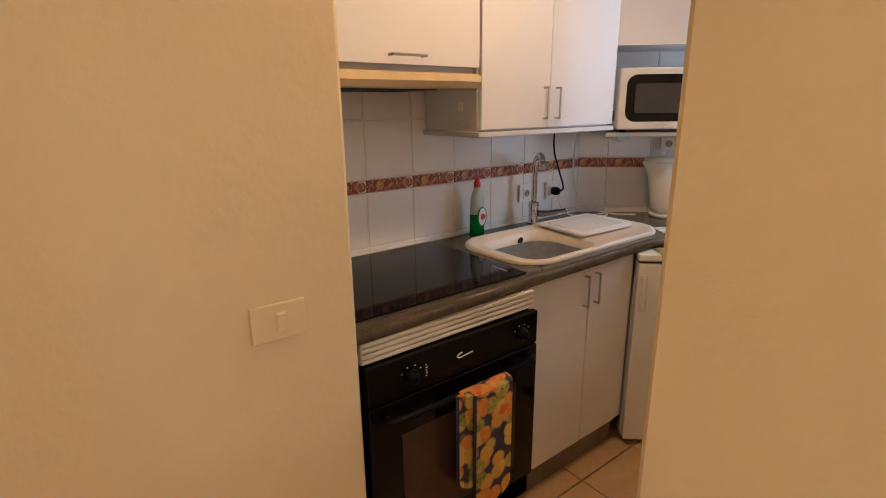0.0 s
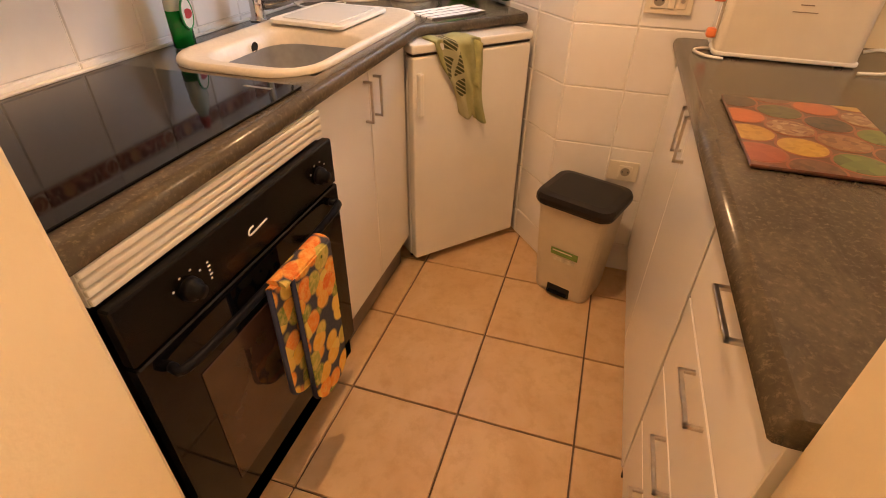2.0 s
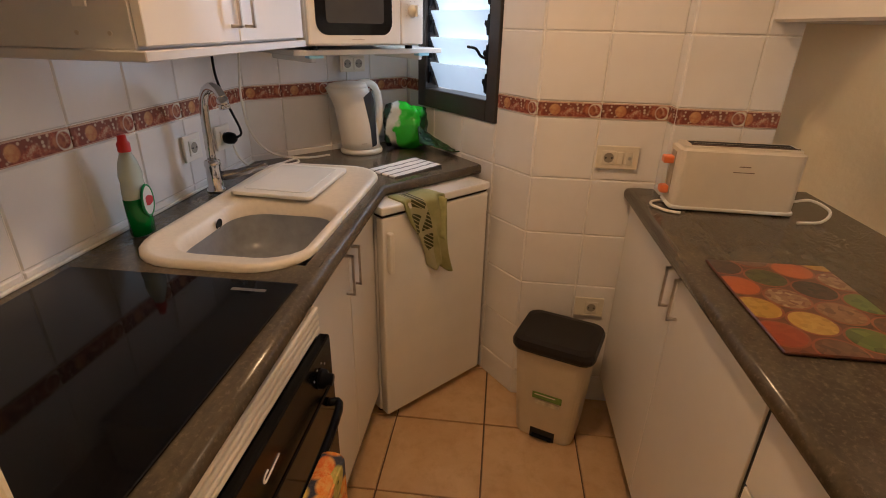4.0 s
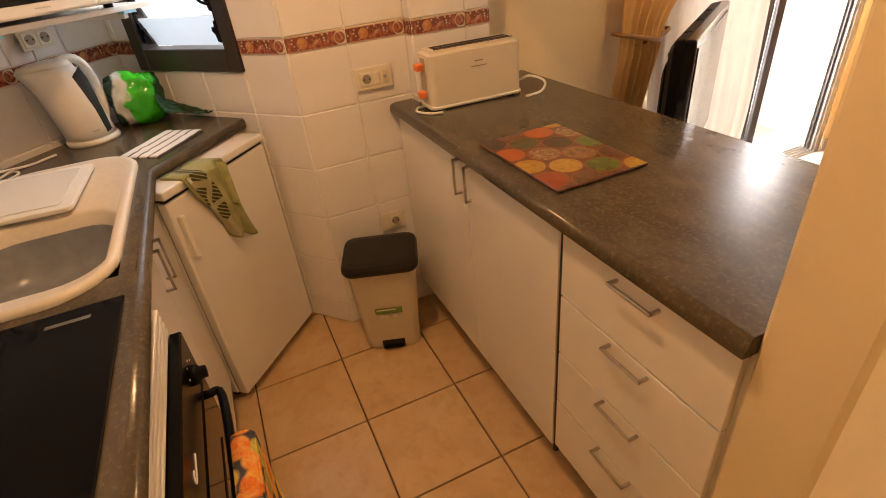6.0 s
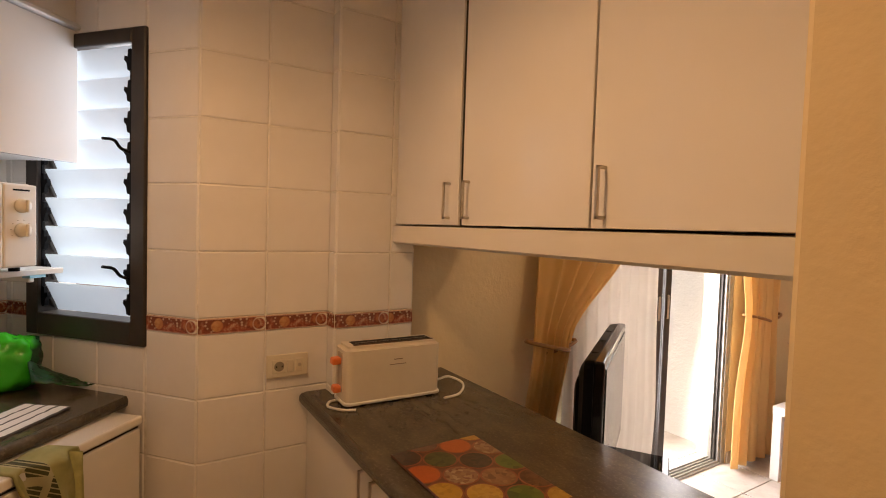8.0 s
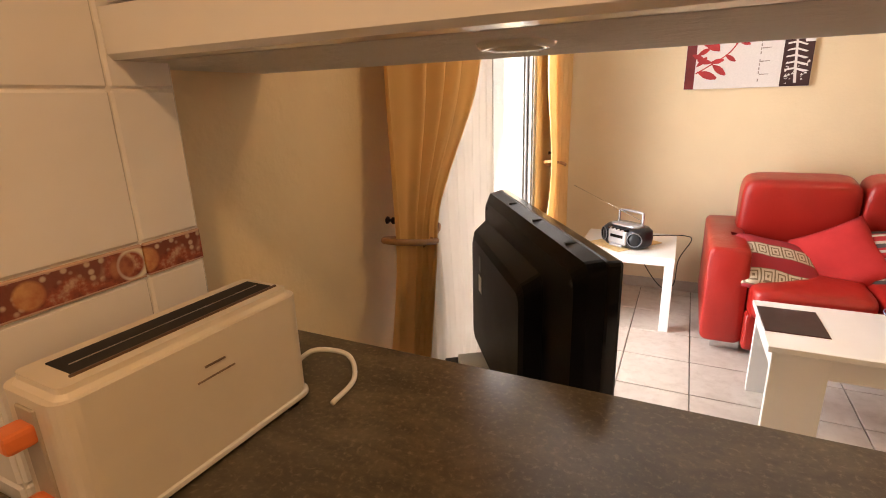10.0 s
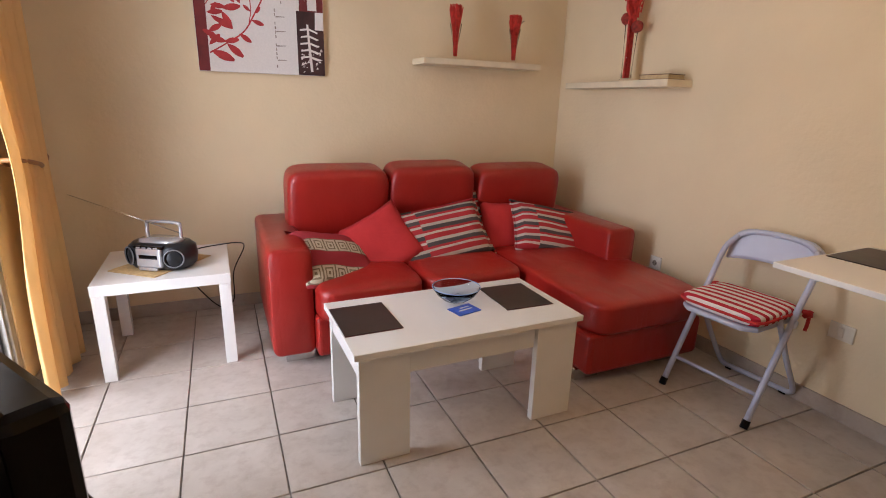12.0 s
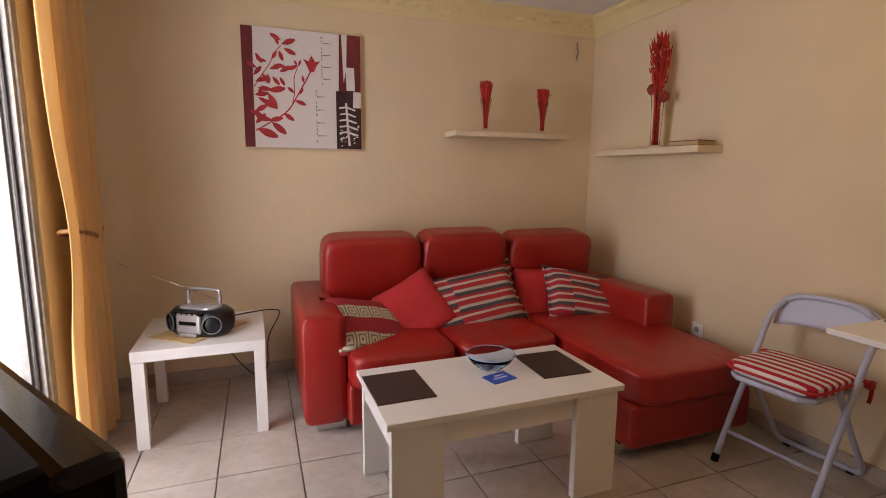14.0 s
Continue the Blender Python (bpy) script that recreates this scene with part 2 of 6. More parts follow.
M_CREAM = wall_paint("cream_wall_paint", (0.77, 0.63, 0.41), 0.3)
M_HALL = wall_paint("hall_wall_paint", (0.80, 0.66, 0.42), 0.22)
M_CEIL = wall_paint("ceiling_paint", (0.80, 0.79, 0.76), 0.2)
M_CORNICE = wall_paint("cornice_plaster", (0.78, 0.66, 0.36), 0.3)
M_SOFFIT = wall_paint("soffit_paint", (0.70, 0.66, 0.58), 0.8)
M_GROUT = plain("tile_grout", (0.80, 0.77, 0.72), 0.9, vary=0.15, scale=40)
M_GROUT_K = plain("dark_floor_grout", (0.16, 0.10, 0.06), 0.9, vary=0.2, scale=40)
M_GROUT_L = plain("grey_floor_grout", (0.24, 0.21, 0.18), 0.9, vary=0.2, scale=40)
M_KTILE = tile_mat("ochre_floor_tile", (0.62, 0.40, 0.20), (0.70, 0.49, 0.27), (0.50, 0.29, 0.13), 0.30)
M_LTILE = tile_mat("grey_beige_floor_tile", (0.46, 0.40, 0.34), (0.56, 0.50, 0.44), (0.36, 0.29, 0.23), 0.30)
M_SKIRT = tile_mat("skirting_tile", (0.42, 0.35, 0.29), (0.50, 0.43, 0.36), (0.34, 0.27, 0.21), 0.35)


def white_tile():
    m = Mat("white_wall_tile", (0.80, 0.78, 0.76), 0.12)
    m.colour(m.ramp(m.noise(6, 3), (0.3, (0.78, 0.755, 0.73)), (0.7, (0.83, 0.81, 0.79))))
    m.rough(m.ramp(m.noise(9, 3), (0.3, 0.08), (0.7, 0.2)))
    m.bump(m.noise(13, 2), 0.3, 0.004)
    return m.m


def trim_tile():
    """Border tile with fruit in relief, reddish brown on a speckled ground."""
    m = Mat("fruit_border_tile", (0.4, 0.15, 0.1), 0.25)
    x, y, z = m.xyz(m.coords())
    v = m.node("TexVoronoi", Scale=85)
    m.link(m.coords(), v.inputs["Vector"])
    speck = m.ramp(v.outputs["Distance"], (0.22, (0.56, 0.42, 0.30)), (0.40, (0.20, 0.06, 0.04)))
    red = m.ramp(m.noise(42, 4, 0.6), (0.38, (0.15, 0.035, 0.028)), (0.52, (0.32, 0.085, 0.05)), (0.66, (0.58, 0.38, 0.25)))
    body = m.mix(m.ramp(m.noise(14, 1), (0.47, 0.0), (0.53, 1.0)), speck, red)

    def disc(cx, r, soft=0.002):
        dx = m.math("SUBTRACT", x, cx)
        d = m.math("SQRT", m.math("ADD", m.math("MULTIPLY", dx, dx), m.math("MULTIPLY", z, z)))
        return m.ramp(m.math("MULTIPLY", d, 10), (max(0, (r - soft) * 10), 1.0), ((r + soft) * 10, 0.0))

    ring = m.math("MULTIPLY", disc(0.083, 0.023), m.math("SUBTRACT", 1.0, disc(0.079, 0.018)))
    fruit = disc(0.066, 0.0165)
    body = m.mix(fruit, body, m.ramp(m.noise(60, 3), (0.3, (0.22, 0.06, 0.04)), (0.7, (0.46, 0.18, 0.09))))
    fruit2 = disc(-0.045, 0.017)
    body = m.mix(fruit2, body, m.ramp(m.noise(50, 3), (0.3, (0.40, 0.12, 0.06)), (0.7, (0.62, 0.34, 0.14))))
    body = m.mix(ring, body, (0.74, 0.66, 0.54))
    edge = m.math("GREATER_THAN", m.math("ABSOLUTE", z), 0.0205)
    m.colour(m.mix(edge, body, (0.55, 0.36, 0.27)))
    m.bump(m.noise(70, 4), 0.4, 0.003)
    return m.m


def worktop_mat():
    m = Mat("dark_stone_worktop", (0.1, 0.09, 0.08), 0.33)
    a = m.noise(5.5, 9, 0.74, m.coords(scale=(1.0, 2.2, 1.0), rot=(0, 0, radians(24))), distort=0.5)
    b = m.noise(46, 6, 0.72)
    col = m.ramp(a, (0.30, (0.062, 0.050, 0.034)), (0.48, (0.084, 0.067, 0.044)), (0.62, (0.112, 0.089, 0.057)), (0.78, (0.155, 0.124, 0.080)))
    col = m.mix(m.ramp(b, (0.46, 0.0), (0.70, 0.34)), col, (0.050, 0.040, 0.030))
    col = m.mix(m.ramp(m.noise(120, 6, 0.8), (0.53, 0.0), (0.66, 0.62)), col, (0.24, 0.19, 0.125))
    col = m.mix(m.ramp(m.noise(240, 4, 0.7), (0.56, 0.0), (0.68, 0.4)), col, (0.028, 0.022, 0.018))
    m.colour(col)
    m.rough(m.ramp(m.noise(3, 3), (0.3, 0.20), (0.7, 0.24)))
    m.bump(m.noise(220, 3), 0.10, 0.001)
    return m.m


M_TILE, M_TRIM, M_WORKTOP = white_tile(), trim_tile(), worktop_mat()
M_LAM = plain("white_laminate", (0.80, 0.765, 0.70), 0.21, vary=0.03, scale=3)
M_LAMGLOSS = plain("gloss_white_laminate", (0.82, 0.80, 0.78), 0.08, vary=0.02, scale=3)
M_CARCASS = plain("grey_white_carcass", (0.62, 0.61, 0.60), 0.35, vary=0.05, scale=5)
M_WHITE = plain("white_enamel", (0.80, 0.78, 0.73), 0.22, vary=0.04, scale=4)
M_WHITEPL = plain("white_plastic", (0.78, 0.75, 0.68), 0.33, vary=0.04, scale=8)
M_CREAMPL = plain("cream_plastic", (0.76, 0.70, 0.57), 0.35, vary=0.05, scale=8)
M_BLACKPL = plain("black_plastic", (0.004, 0.004, 0.005), 0.40, vary=0.2, scale=20, bump=0.1, specular_ior_level=0.1)
M_BLACKGL = plain("black_glass", (0.004, 0.004, 0.005), 0.05, vary=0.1, scale=6, specular_ior_level=0.24)
M_SCREEN = plain("glossy_screen", (0.008, 0.009, 0.012), 0.12, vary=0.1, scale=6)
# near-black that stands for shade in gaps, slots and holes; also seal and filter
M_DARKGAP = plain("dark_gap", (0.02, 0.018, 0.016), 0.8, vary=0.1)
M_STEEL = plain("brushed_steel", (0.56, 0.51, 0.45), 0.30, 1.0, vary=0.1, scale=60)
M_CHROME = plain("chrome", (0.62, 0.62, 0.63), 0.10, 1.0, vary=0.04, scale=20)
M_PLINTH = plain("brown_plinth", (0.20, 0.15, 0.11), 0.5, vary=0.2, scale=12)
M_BROWNFR = plain("dark_brown_aluminium", (0.035, 0.027, 0.022), 0.38, vary=0.15, scale=30)
M_ALU = plain("weathered_aluminium", (0.36, 0.34, 0.31), 0.42, 0.6, vary=0.15, scale=30)
M_SINK = plain("sand_composite_sink", (0.72, 0.66, 0.56), 0.38, vary=0.05, scale=70, bump=0.1)


def leather():
    m = Mat("red_leather", (0.32, 0.014, 0.009), 0.34)
    m.colour(m.mix(m.ramp(m.noise(1.8, 4), (0.3, 0.0), (0.7, 1.0)), (0.29, 0.012, 0.008), (0.36, 0.018, 0.011)))
    m.rough(m.ramp(m.noise(4, 3), (0.3, 0.28), (0.7, 0.37)))
    v = m.node("TexVoronoi", Scale=260)
    m.link(m.coords(), v.inputs["Vector"])
    crease = m.noise(3.4, 2, 0.4, m.coords(scale=(1.8, 1.0, 0.5)), distort=0.4)
    ridge = m.ramp(m.math("ABSOLUTE", m.math("SUBTRACT", m.noise(5.5, 2, 0.5, m.coords(scale=(2.0, 0.9, 0.6)), distort=0.8), 0.5)), (0.0, 0.0), (0.05, 1.0))
    height = m.math("ADD", m.math("MULTIPLY", crease, 5.0), m.math("MULTIPLY", ridge, 0.16))
    m.bump(m.math("ADD", height, m.math("MULTIPLY", v.outputs["Distance"], 0.12)), 0.34, 0.008)
    return m.m


def cloth(name, a, b, rough=0.85, scale=420):
    m = Mat(name, a, rough)
    m.colour(m.ramp(m.noise(7, 4), (0.3, a), (0.7, b)))
    w = m.node("TexWave", Scale=scale / 6)
    m.link(m.coords(), w.inputs["Vector"])
    m.bump(m.math("ADD", w.outputs["Fac"], m.noise(scale, 2)), 0.25, 0.0015)
    return m.m


def drape(name, colour, through, weight):
    """Thin cloth that lets some light pass."""
    m = Mat(name, colour, 0.8)
    m.colour(m.ramp(m.noise(5, 4), (0.3, tuple(c * 0.9 for c in colour)), (0.7, colour)))
    m.bump(m.noise(320, 2), 0.2, 0.001)
    tr = m.node("BsdfTranslucent", Color=(*through, 1))
    mx = m.n.new("ShaderNodeMixShader")
    mx.inputs[0].default_value = weight
    m.link(m.b.outputs[0], mx.inputs[1])
    m.link(tr.outputs[0], mx.inputs[2])
    m.link(mx.outputs[0], m.n["Material Output"].inputs[0])
    return m.m


M_LEATHER = leather()
M_CURTAIN = drape("gold_curtain_cloth", (0.90, 0.64, 0.29), (0.95, 0.72, 0.38), 0.4)
M_SHEER = drape("white_sheer_cloth", (0.80, 0.77, 0.72), (0.85, 0.80, 0.75), 0.16)
M_REDCL = cloth("red_cushion_cloth", (0.46, 0.02, 0.02), (0.56, 0.03, 0.03))
M_GREYBLUE = plain("pale_blue_enamel", (0.50, 0.53, 0.66), 0.35, vary=0.05, scale=10)
M_PLACEMAT = plain("dark_brown_placemat", (0.028, 0.020, 0.019), 0.4, vary=0.2, scale=30)
M_SHELFW = plain("pale_wood_shelf", (0.72, 0.62, 0.44), 0.5, vary=0.08, scale=9)
M_TABLEW = plain("white_foil_furniture", (0.82, 0.80, 0.76), 0.22, vary=0.03, scale=5)


def glass(name, colour, rough=0.0, ior=1.45):
    m = Mat(name, colour, rough)
    m.b.inputs["Transmission Weight"].default_value = 1.0
    m.b.inputs["IOR"].default_value = ior
    return m.m


M_GLASS = glass("clear_glass", (0.92, 0.96, 0.97), 0.0, 1.1)
M_BLUEGL = glass("blue_tinted_glass", (0.72, 0.84, 1.0), 0.02, 1.12)
M_FROST = drape("obscured_louvre_glass", (0.62, 0.68, 0.71), (0.72, 0.80, 0.87), 0.20)
M_STUCCO = wall_paint("white_stucco", (0.82, 0.80, 0.76), 1.0)


# ---- structure ----
XE, XW, YS = 2.34, -0.73, -2.955
HOB_Y, CEIL_K, CEIL_L = 1.98, 2.37, 2.29
C0 = Vector((2.37, HOB_Y))
C1 = Vector((2.92, 1.485))
C2 = Vector((2.285, 0.945))
PIL_X = 2.222
WIN_S0, WIN_S1, WIN_Z0, WIN_Z1 = 0.20, 0.72, 1.065, 2.06

structure("floor_kitchen", box(XW, 3.05, 0.0, 2.1, -0.10, -0.008), M_GROUT_K, "dark grout bed of the ochre kitchen tiles")
structure("floor_living", box(XW, XE + 0.2, YS, -0.0, -0.10, -0.008), M_GROUT_L, "grey grout bed of the living room tiles")
structure("ceiling_kitchen", box(XW - 0.15, 3.1, -0.06, 2.2, CEIL_K, CEIL_K + 0.1), M_CEIL, "white painted kitchen ceiling")
structure("ceiling_living", box(XW - 0.15, XE + 0.2, YS - 0.15, -0.062, CEIL_L, CEIL_L + 0.18), M_CEIL, "white painted living room ceiling")
structure("wall_south", box(XW - 0.15, XE + 0.2, YS - 0.15, YS, 0, CEIL_L), M_CREAM, "cream textured wall behind the sofa")
structure("wall_west", box(XW - 0.15, XW, YS, 1.37, 0, CEIL_K), M_CREAM, "cream textured wall beside the folding chair")
structure("wall_switch", prism([(XW - 0.15, 1.37), (0.80, 1.37), (0.81, 1.38), (0.81, HOB_Y + 0.15), (XW - 0.15, HOB_Y + 0.15)], 0, CEIL_K), M_HALL, "cream painted wall with the light switch")
pillar = structure("wall_pillar", prism([(0.708, -0.06), (0.832, -0.06), (0.832, 0.597), (0.824, 0.606), (0.716, 0.606), (0.708, 0.598)], 0, CEIL_K), M_HALL, "short cream wall at the end of the peninsula")
structure("wall_beam", box(0.834, XE, -0.06, 0.0, 1.43, CEIL_K), M_CREAM, "plastered beam above the peninsula")


def plan_wall(name, a, b, thick, z0, z1, mat, label, side=1):
    """A wall from plan point a to b; its face is on the line, its body behind."""
    d = (b - a).normalized()
    n = Vector((-d.y, d.x)) * side * thick
    return structure(name, prism([tuple(a), tuple(b), tuple(b + n), tuple(a + n)], z0, z1), mat, label)


hob_wall = structure("wall_hob", box(0.81, C0.x + 0.02, HOB_Y, HOB_Y + 0.15, 0, CEIL_K), M_GROUT, "tiled wall behind the hob")
diag_wall = plan_wall("wall_corner", C0, C1, 0.15, 0, CEIL_K, M_GROUT, "tiled corner wall behind the microwave")
wd = (C1 - C2).normalized()
wnorm = Vector((wd.y, -wd.x))


def wall_strip(s0, s1, z0, z1):
    a, b = C2 + wd * s0, C2 + wd * s1
    o = wnorm * 0.16
    return prism([tuple(a), tuple(b), tuple(b + o), tuple(a + o)], z0, z1)


bm = wall_strip(0, WIN_S0, 0, CEIL_K)
for args in ((WIN_S1, (C1 - C2).length + 0.1, 0, CEIL_K), (WIN_S0, WIN_S1, 0, WIN_Z0), (WIN_S0, WIN_S1, WIN_Z1, CEIL_K)):
    merge(bm, wall_strip(*args))
window_wall = structure("wall_window", bm, M_GROUT, "tiled wall with the louvre window")
socket_wall = structure("wall_socket", box(C2.x, C2.x + 0.2, 0.24, C2.y, 0, CEIL_K), M_GROUT, "tiled wall with the sockets")
pilaster = structure("wall_pilaster", box(PIL_X, C2.x - 0.001, 0.24, 0.535, 0, CEIL_K), M_GROUT, "tiled pilaster behind the toaster")
DOOR_Y0, DOOR_Y1, DOOR_Z = -2.17, -0.72, 2.10
bm = box(XE, XE + 0.2, YS, DOOR_Y0, 0, CEIL_K)
add_box(bm, XE, XE + 0.2, DOOR_Y1, 0.24, 0, CEIL_K)
add_box(bm, XE, XE + 0.2, DOOR_Y0, DOOR_Y1, DOOR_Z, CEIL_K)
structure("wall_east", bm, M_CREAM, "cream wall with the balcony door")

# cornice of the living room
def cornice_run(a, b, inward):
    prof = ((0, 0), (0.006, 0.0), (0.016, 0.018), (0.02, 0.03), (0.05, 0.075), (0.062, 0.085), (0.085, 0.10), (0.09, 0.122), (0, 0.122))
    rings = []
    for p in (Vector(a), Vector(b)):
        rings.append([(p.x + inward[0] * o, p.y + inward[1] * o, CEIL_L - 0.122 + h) for o, h in prof])
    return loft(rings)


bm = cornice_run((XW, YS), (XE, YS), (0, 1))
merge(bm, cornice_run((XW, YS), (XW, -0.06), (1, 0)))
merge(bm, cornice_run((XE, YS), (XE, -0.06), (-1, 0)))
for i in range(34):
    add_box(bm, XW + 0.05 + i * 0.09, XW + 0.10 + i * 0.09, YS + 0.03, YS + 0.052, CEIL_L - 0.075, CEIL_L - 0.055, 0.006, 1)
structure("trim_cornice", bm, M_CORNICE, "yellow moulded plaster cornice")

# skirting of the living room
bm = box(XW, XE, YS + 0.002, YS + 0.012, 0, 0.075, 0.002, 1)
add_box(bm, XW + 0.002, XW + 0.012, YS, 1.37, 0, 0.075, 0.002, 1)
add_box(bm, XE - 0.012, XE - 0.002, YS, DOOR_Y0, 0, 0.075, 0.002, 1)
add_box(bm, XE - 0.012, XE - 0.002, DOOR_Y1, 0.24, 0, 0.075, 0.002, 1)
structure("baseboard", bm, M_SKIRT, "beige tile skirting along the walls")


# ---- kitchen: units ----
def bar_handle(parent, x, y, z, length, upright=True, out=-1):
    """A square bar handle on two feet; out is the way in y that it stands off."""
    pts = [(0, 0, 0), (0, out * 0.022, 0), (0, out * 0.022, length), (0, 0, length)]
    if not upright:
        pts = [(p[2], p[1], 0) for p in pts]
    b = bmesh.new()
    t = 0.0036
    for p, q in zip(pts, pts[1:]):
        lo = [min(i, j) - t for i, j in zip(p, q)]
        hi = [max(i, j) + t for i, j in zip(p, q)]
        add_box(b, lo[0], hi[0], lo[1], hi[1], lo[2], hi[2], 0.0012, 1)
    ob = part("handle", b, M_STEEL, parent, "brushed steel bar handle")
    ob.location = (x, y, z)
    return ob


def front(parent, x0, x1, y, z0, z1, mat, name="door", thick=0.018, out=-1):
    """A cabinet door or drawer front with its face at y."""
    return part(name, box(x0 + 0.002, x1 - 0.002, min(y, y - out * thick), max(y, y - out * thick), z0 + 0.0025, z1 - 0.0025, 0.0015, 1), mat, parent)


def nose(points, y_out, z0, z1, depth=0.02):
    """Rolled front edge of a worktop along a plan line; each point has its outward direction."""
    rings = []
    for (x, y), (nx, ny) in zip(points, y_out):
        ring = [(x, y, z0)]
        for k in range(9):
            a = -math.pi / 2 + math.pi * k / 8
            o = depth * max(0, math.cos(a)) ** 0.6
            ring.append((x + nx * o, y + ny * o, (z0 + z1) / 2 + (z1 - z0) / 2 * math.sin(a)))
        ring.append((x, y, z1))
        rings.append(ring)
    return loft(rings)


# worktop with the hob and sink
wt = thing("worktop", "dark stone-look laminate worktop with rolled edge beside the hob wall", "worktop")
Z0, Z1 = 0.862, 0.90
b = prism([(0.812, 1.408), (1.54, 1.428), (1.54, 1.975), (0.812, 1.975)], Z0, Z1)
add_box(b, 1.54, 1.94, 1.43, 1.46, Z0, Z1)
add_box(b, 1.54, 1.94, 1.83, 1.975, Z0, Z1)
merge(b, prism([(1.94, 1.43), (2.15, 1.437), (2.50, 1.135), (2.905, 1.48), (2.362, 1.972), (1.94, 1.975)], Z0, Z1))
part("slab", b, M_WORKTOP, wt)
part("rolled_edge", nose([(0.812, 1.408), (1.54, 1.428), (2.15, 1.437), (2.50, 1.135)], [(0, -1), (0, -1), (-0.32, -0.98), (-0.60, -0.76)], Z0, Z1), M_WORKTOP, wt, smooth=True)
part("wall_seal", box(0.812, 2.36, 1.964, 1.973, 0.9, 0.908, 0.002, 1), M_WHITEPL, wt, "white silicone bead")

hob = thing("hob", "black ceramic glass hob set in the worktop", "hob")
part("glass_plate", box(0.832, 1.450, 1.441, 1.935, 0.9005, 0.906, 0.0015, 1), M_BLACKGL, hob)
part("maker_mark", box(1.405, 1.415, 1.49, 1.56, 0.9061, 0.9064), M_STEEL, hob, "small grey maker's mark")

# oven under the hob
M_OVEN = plain("black_enamel", (0.004, 0.004, 0.004), 0.22, vary=0.15, specular_ior_level=0.18)
oven = thing("oven", "black built-in oven with glass door under the hob", "oven")
part("body", box(0.85, 1.44, 1.40, 1.93, 0.105, 0.79), M_BLACKPL, oven)
part("control_panel", box(0.832, 1.444, 1.382, 1.405, 0.688, 0.797, 0.003, 1), M_OVEN, oven)
door = part("oven_door", box(0.832, 1.444, 1.380, 1.405, 0.195, 0.684, 0.003, 1), M_BLACKGL, oven)
part("door_window", box(0.925, 1.352, 1.3775, 1.381, 0.262, 0.578, 0.001, 1), plain("brown_oven_glass", (0.05, 0.027, 0.018), 0.07, vary=0.15), door, "brown tinted glass pane")
hp = smooth_line([(0.88, 1.380, 0.646), (0.90, 1.352, 0.646), (1.14, 1.346, 0.649), (1.38, 1.352, 0.655), (1.40, 1.380, 0.657)], 5)
part("door_handle", tube(hp, 0.009, 8), M_BLACKPL, door, "black bowed bar handle", True)
for kx in (0.962, 1.372):
    k = part("control_knob", at(lathe([(0, 0), (0.021, 0), (0.019, 0.012), (0.013, 0.016), (0.012, 0.026), (0, 0.027)], 20), pose(kx, 1.382, 0.738, 90, 0, 0)), M_BLACKPL, oven, "black rotary knob", True)
    for a in range(-60, 61, 40):
        part("dial_mark", box(kx + 0.034 * math.sin(radians(a)) - 0.002, kx + 0.034 * math.sin(radians(a)) + 0.002, 1.3812, 1.383, 0.738 + 0.03 * math.cos(radians(a)) - 0.0015, 0.738 + 0.03 * math.cos(radians(a)) + 0.0015), M_WHITEPL, oven)
for i in range(5):
    part("dial_mark", box(1.008, 1.014 if i % 2 else 1.012, 1.3812, 1.383, 0.722 + i * 0.008, 0.725 + i * 0.008), M_WHITEPL, oven)
part("maker_badge", at(tube(smooth_line([(0.012, 0, 0.014), (0.0, 0, 0.012), (-0.004, 0, 0.004), (0.006, 0, 0.001), (0.052, 0, 0.006)], 4), 0.0018, 6), pose(1.122, 1.3815, 0.737, 0, 0, 0)), M_WHITEPL, oven, "pale swoosh badge")
part("plinth_panel", box(0.835, 1.444, 1.40, 1.42, 0.105, 0.19, 0.002, 1), M_BLACKPL, oven)

vent = thing("oven_vent_strip", "cream ribbed plastic vent strip between worktop and oven", "vent")
part("backing", box(0.832, 1.446, 1.411, 1.421, 0.799, 0.861), M_CREAMPL, vent)
for i in range(4):
    part("rib", box(0.832, 1.446, 1.402, 1.412, 0.8015 + i * 0.0152, 0.8130 + i * 0.0152, 0.003, 2), M_CREAMPL, vent)

# sink cabinet
cab = thing("sink_cabinet", "white two-door base cabinet under the sink", "cabinet")
part("body", box(1.447, 2.045, 1.462, 1.93, 0.105, 0.70), M_LAM, cab)
for x0, x1, hx in ((1.447, 1.785, 1.755), (1.785, 2.06, 1.818)):
    d = front(cab, x0, x1, 1.442, 0.130, 0.858, M_LAM)
    bar_handle(d, hx, 1.442, 0.715, 0.112)
plinth = thing("plinth", "brown kitchen plinth board under the hob units", "plinth")
part("board", box(0.835, 2.05, 1.478, 1.493, 0.0, 0.105), M_PLINTH, plinth)

# sink
sink = thing("sink", "sand-coloured composite sink with drainer let into the worktop", "sink")


def ring2(w, d, r, cx, cy, z, turn=0):
    return [(x, y, z) for x, y in rounded(w, d, r, 6, cx, cy)]


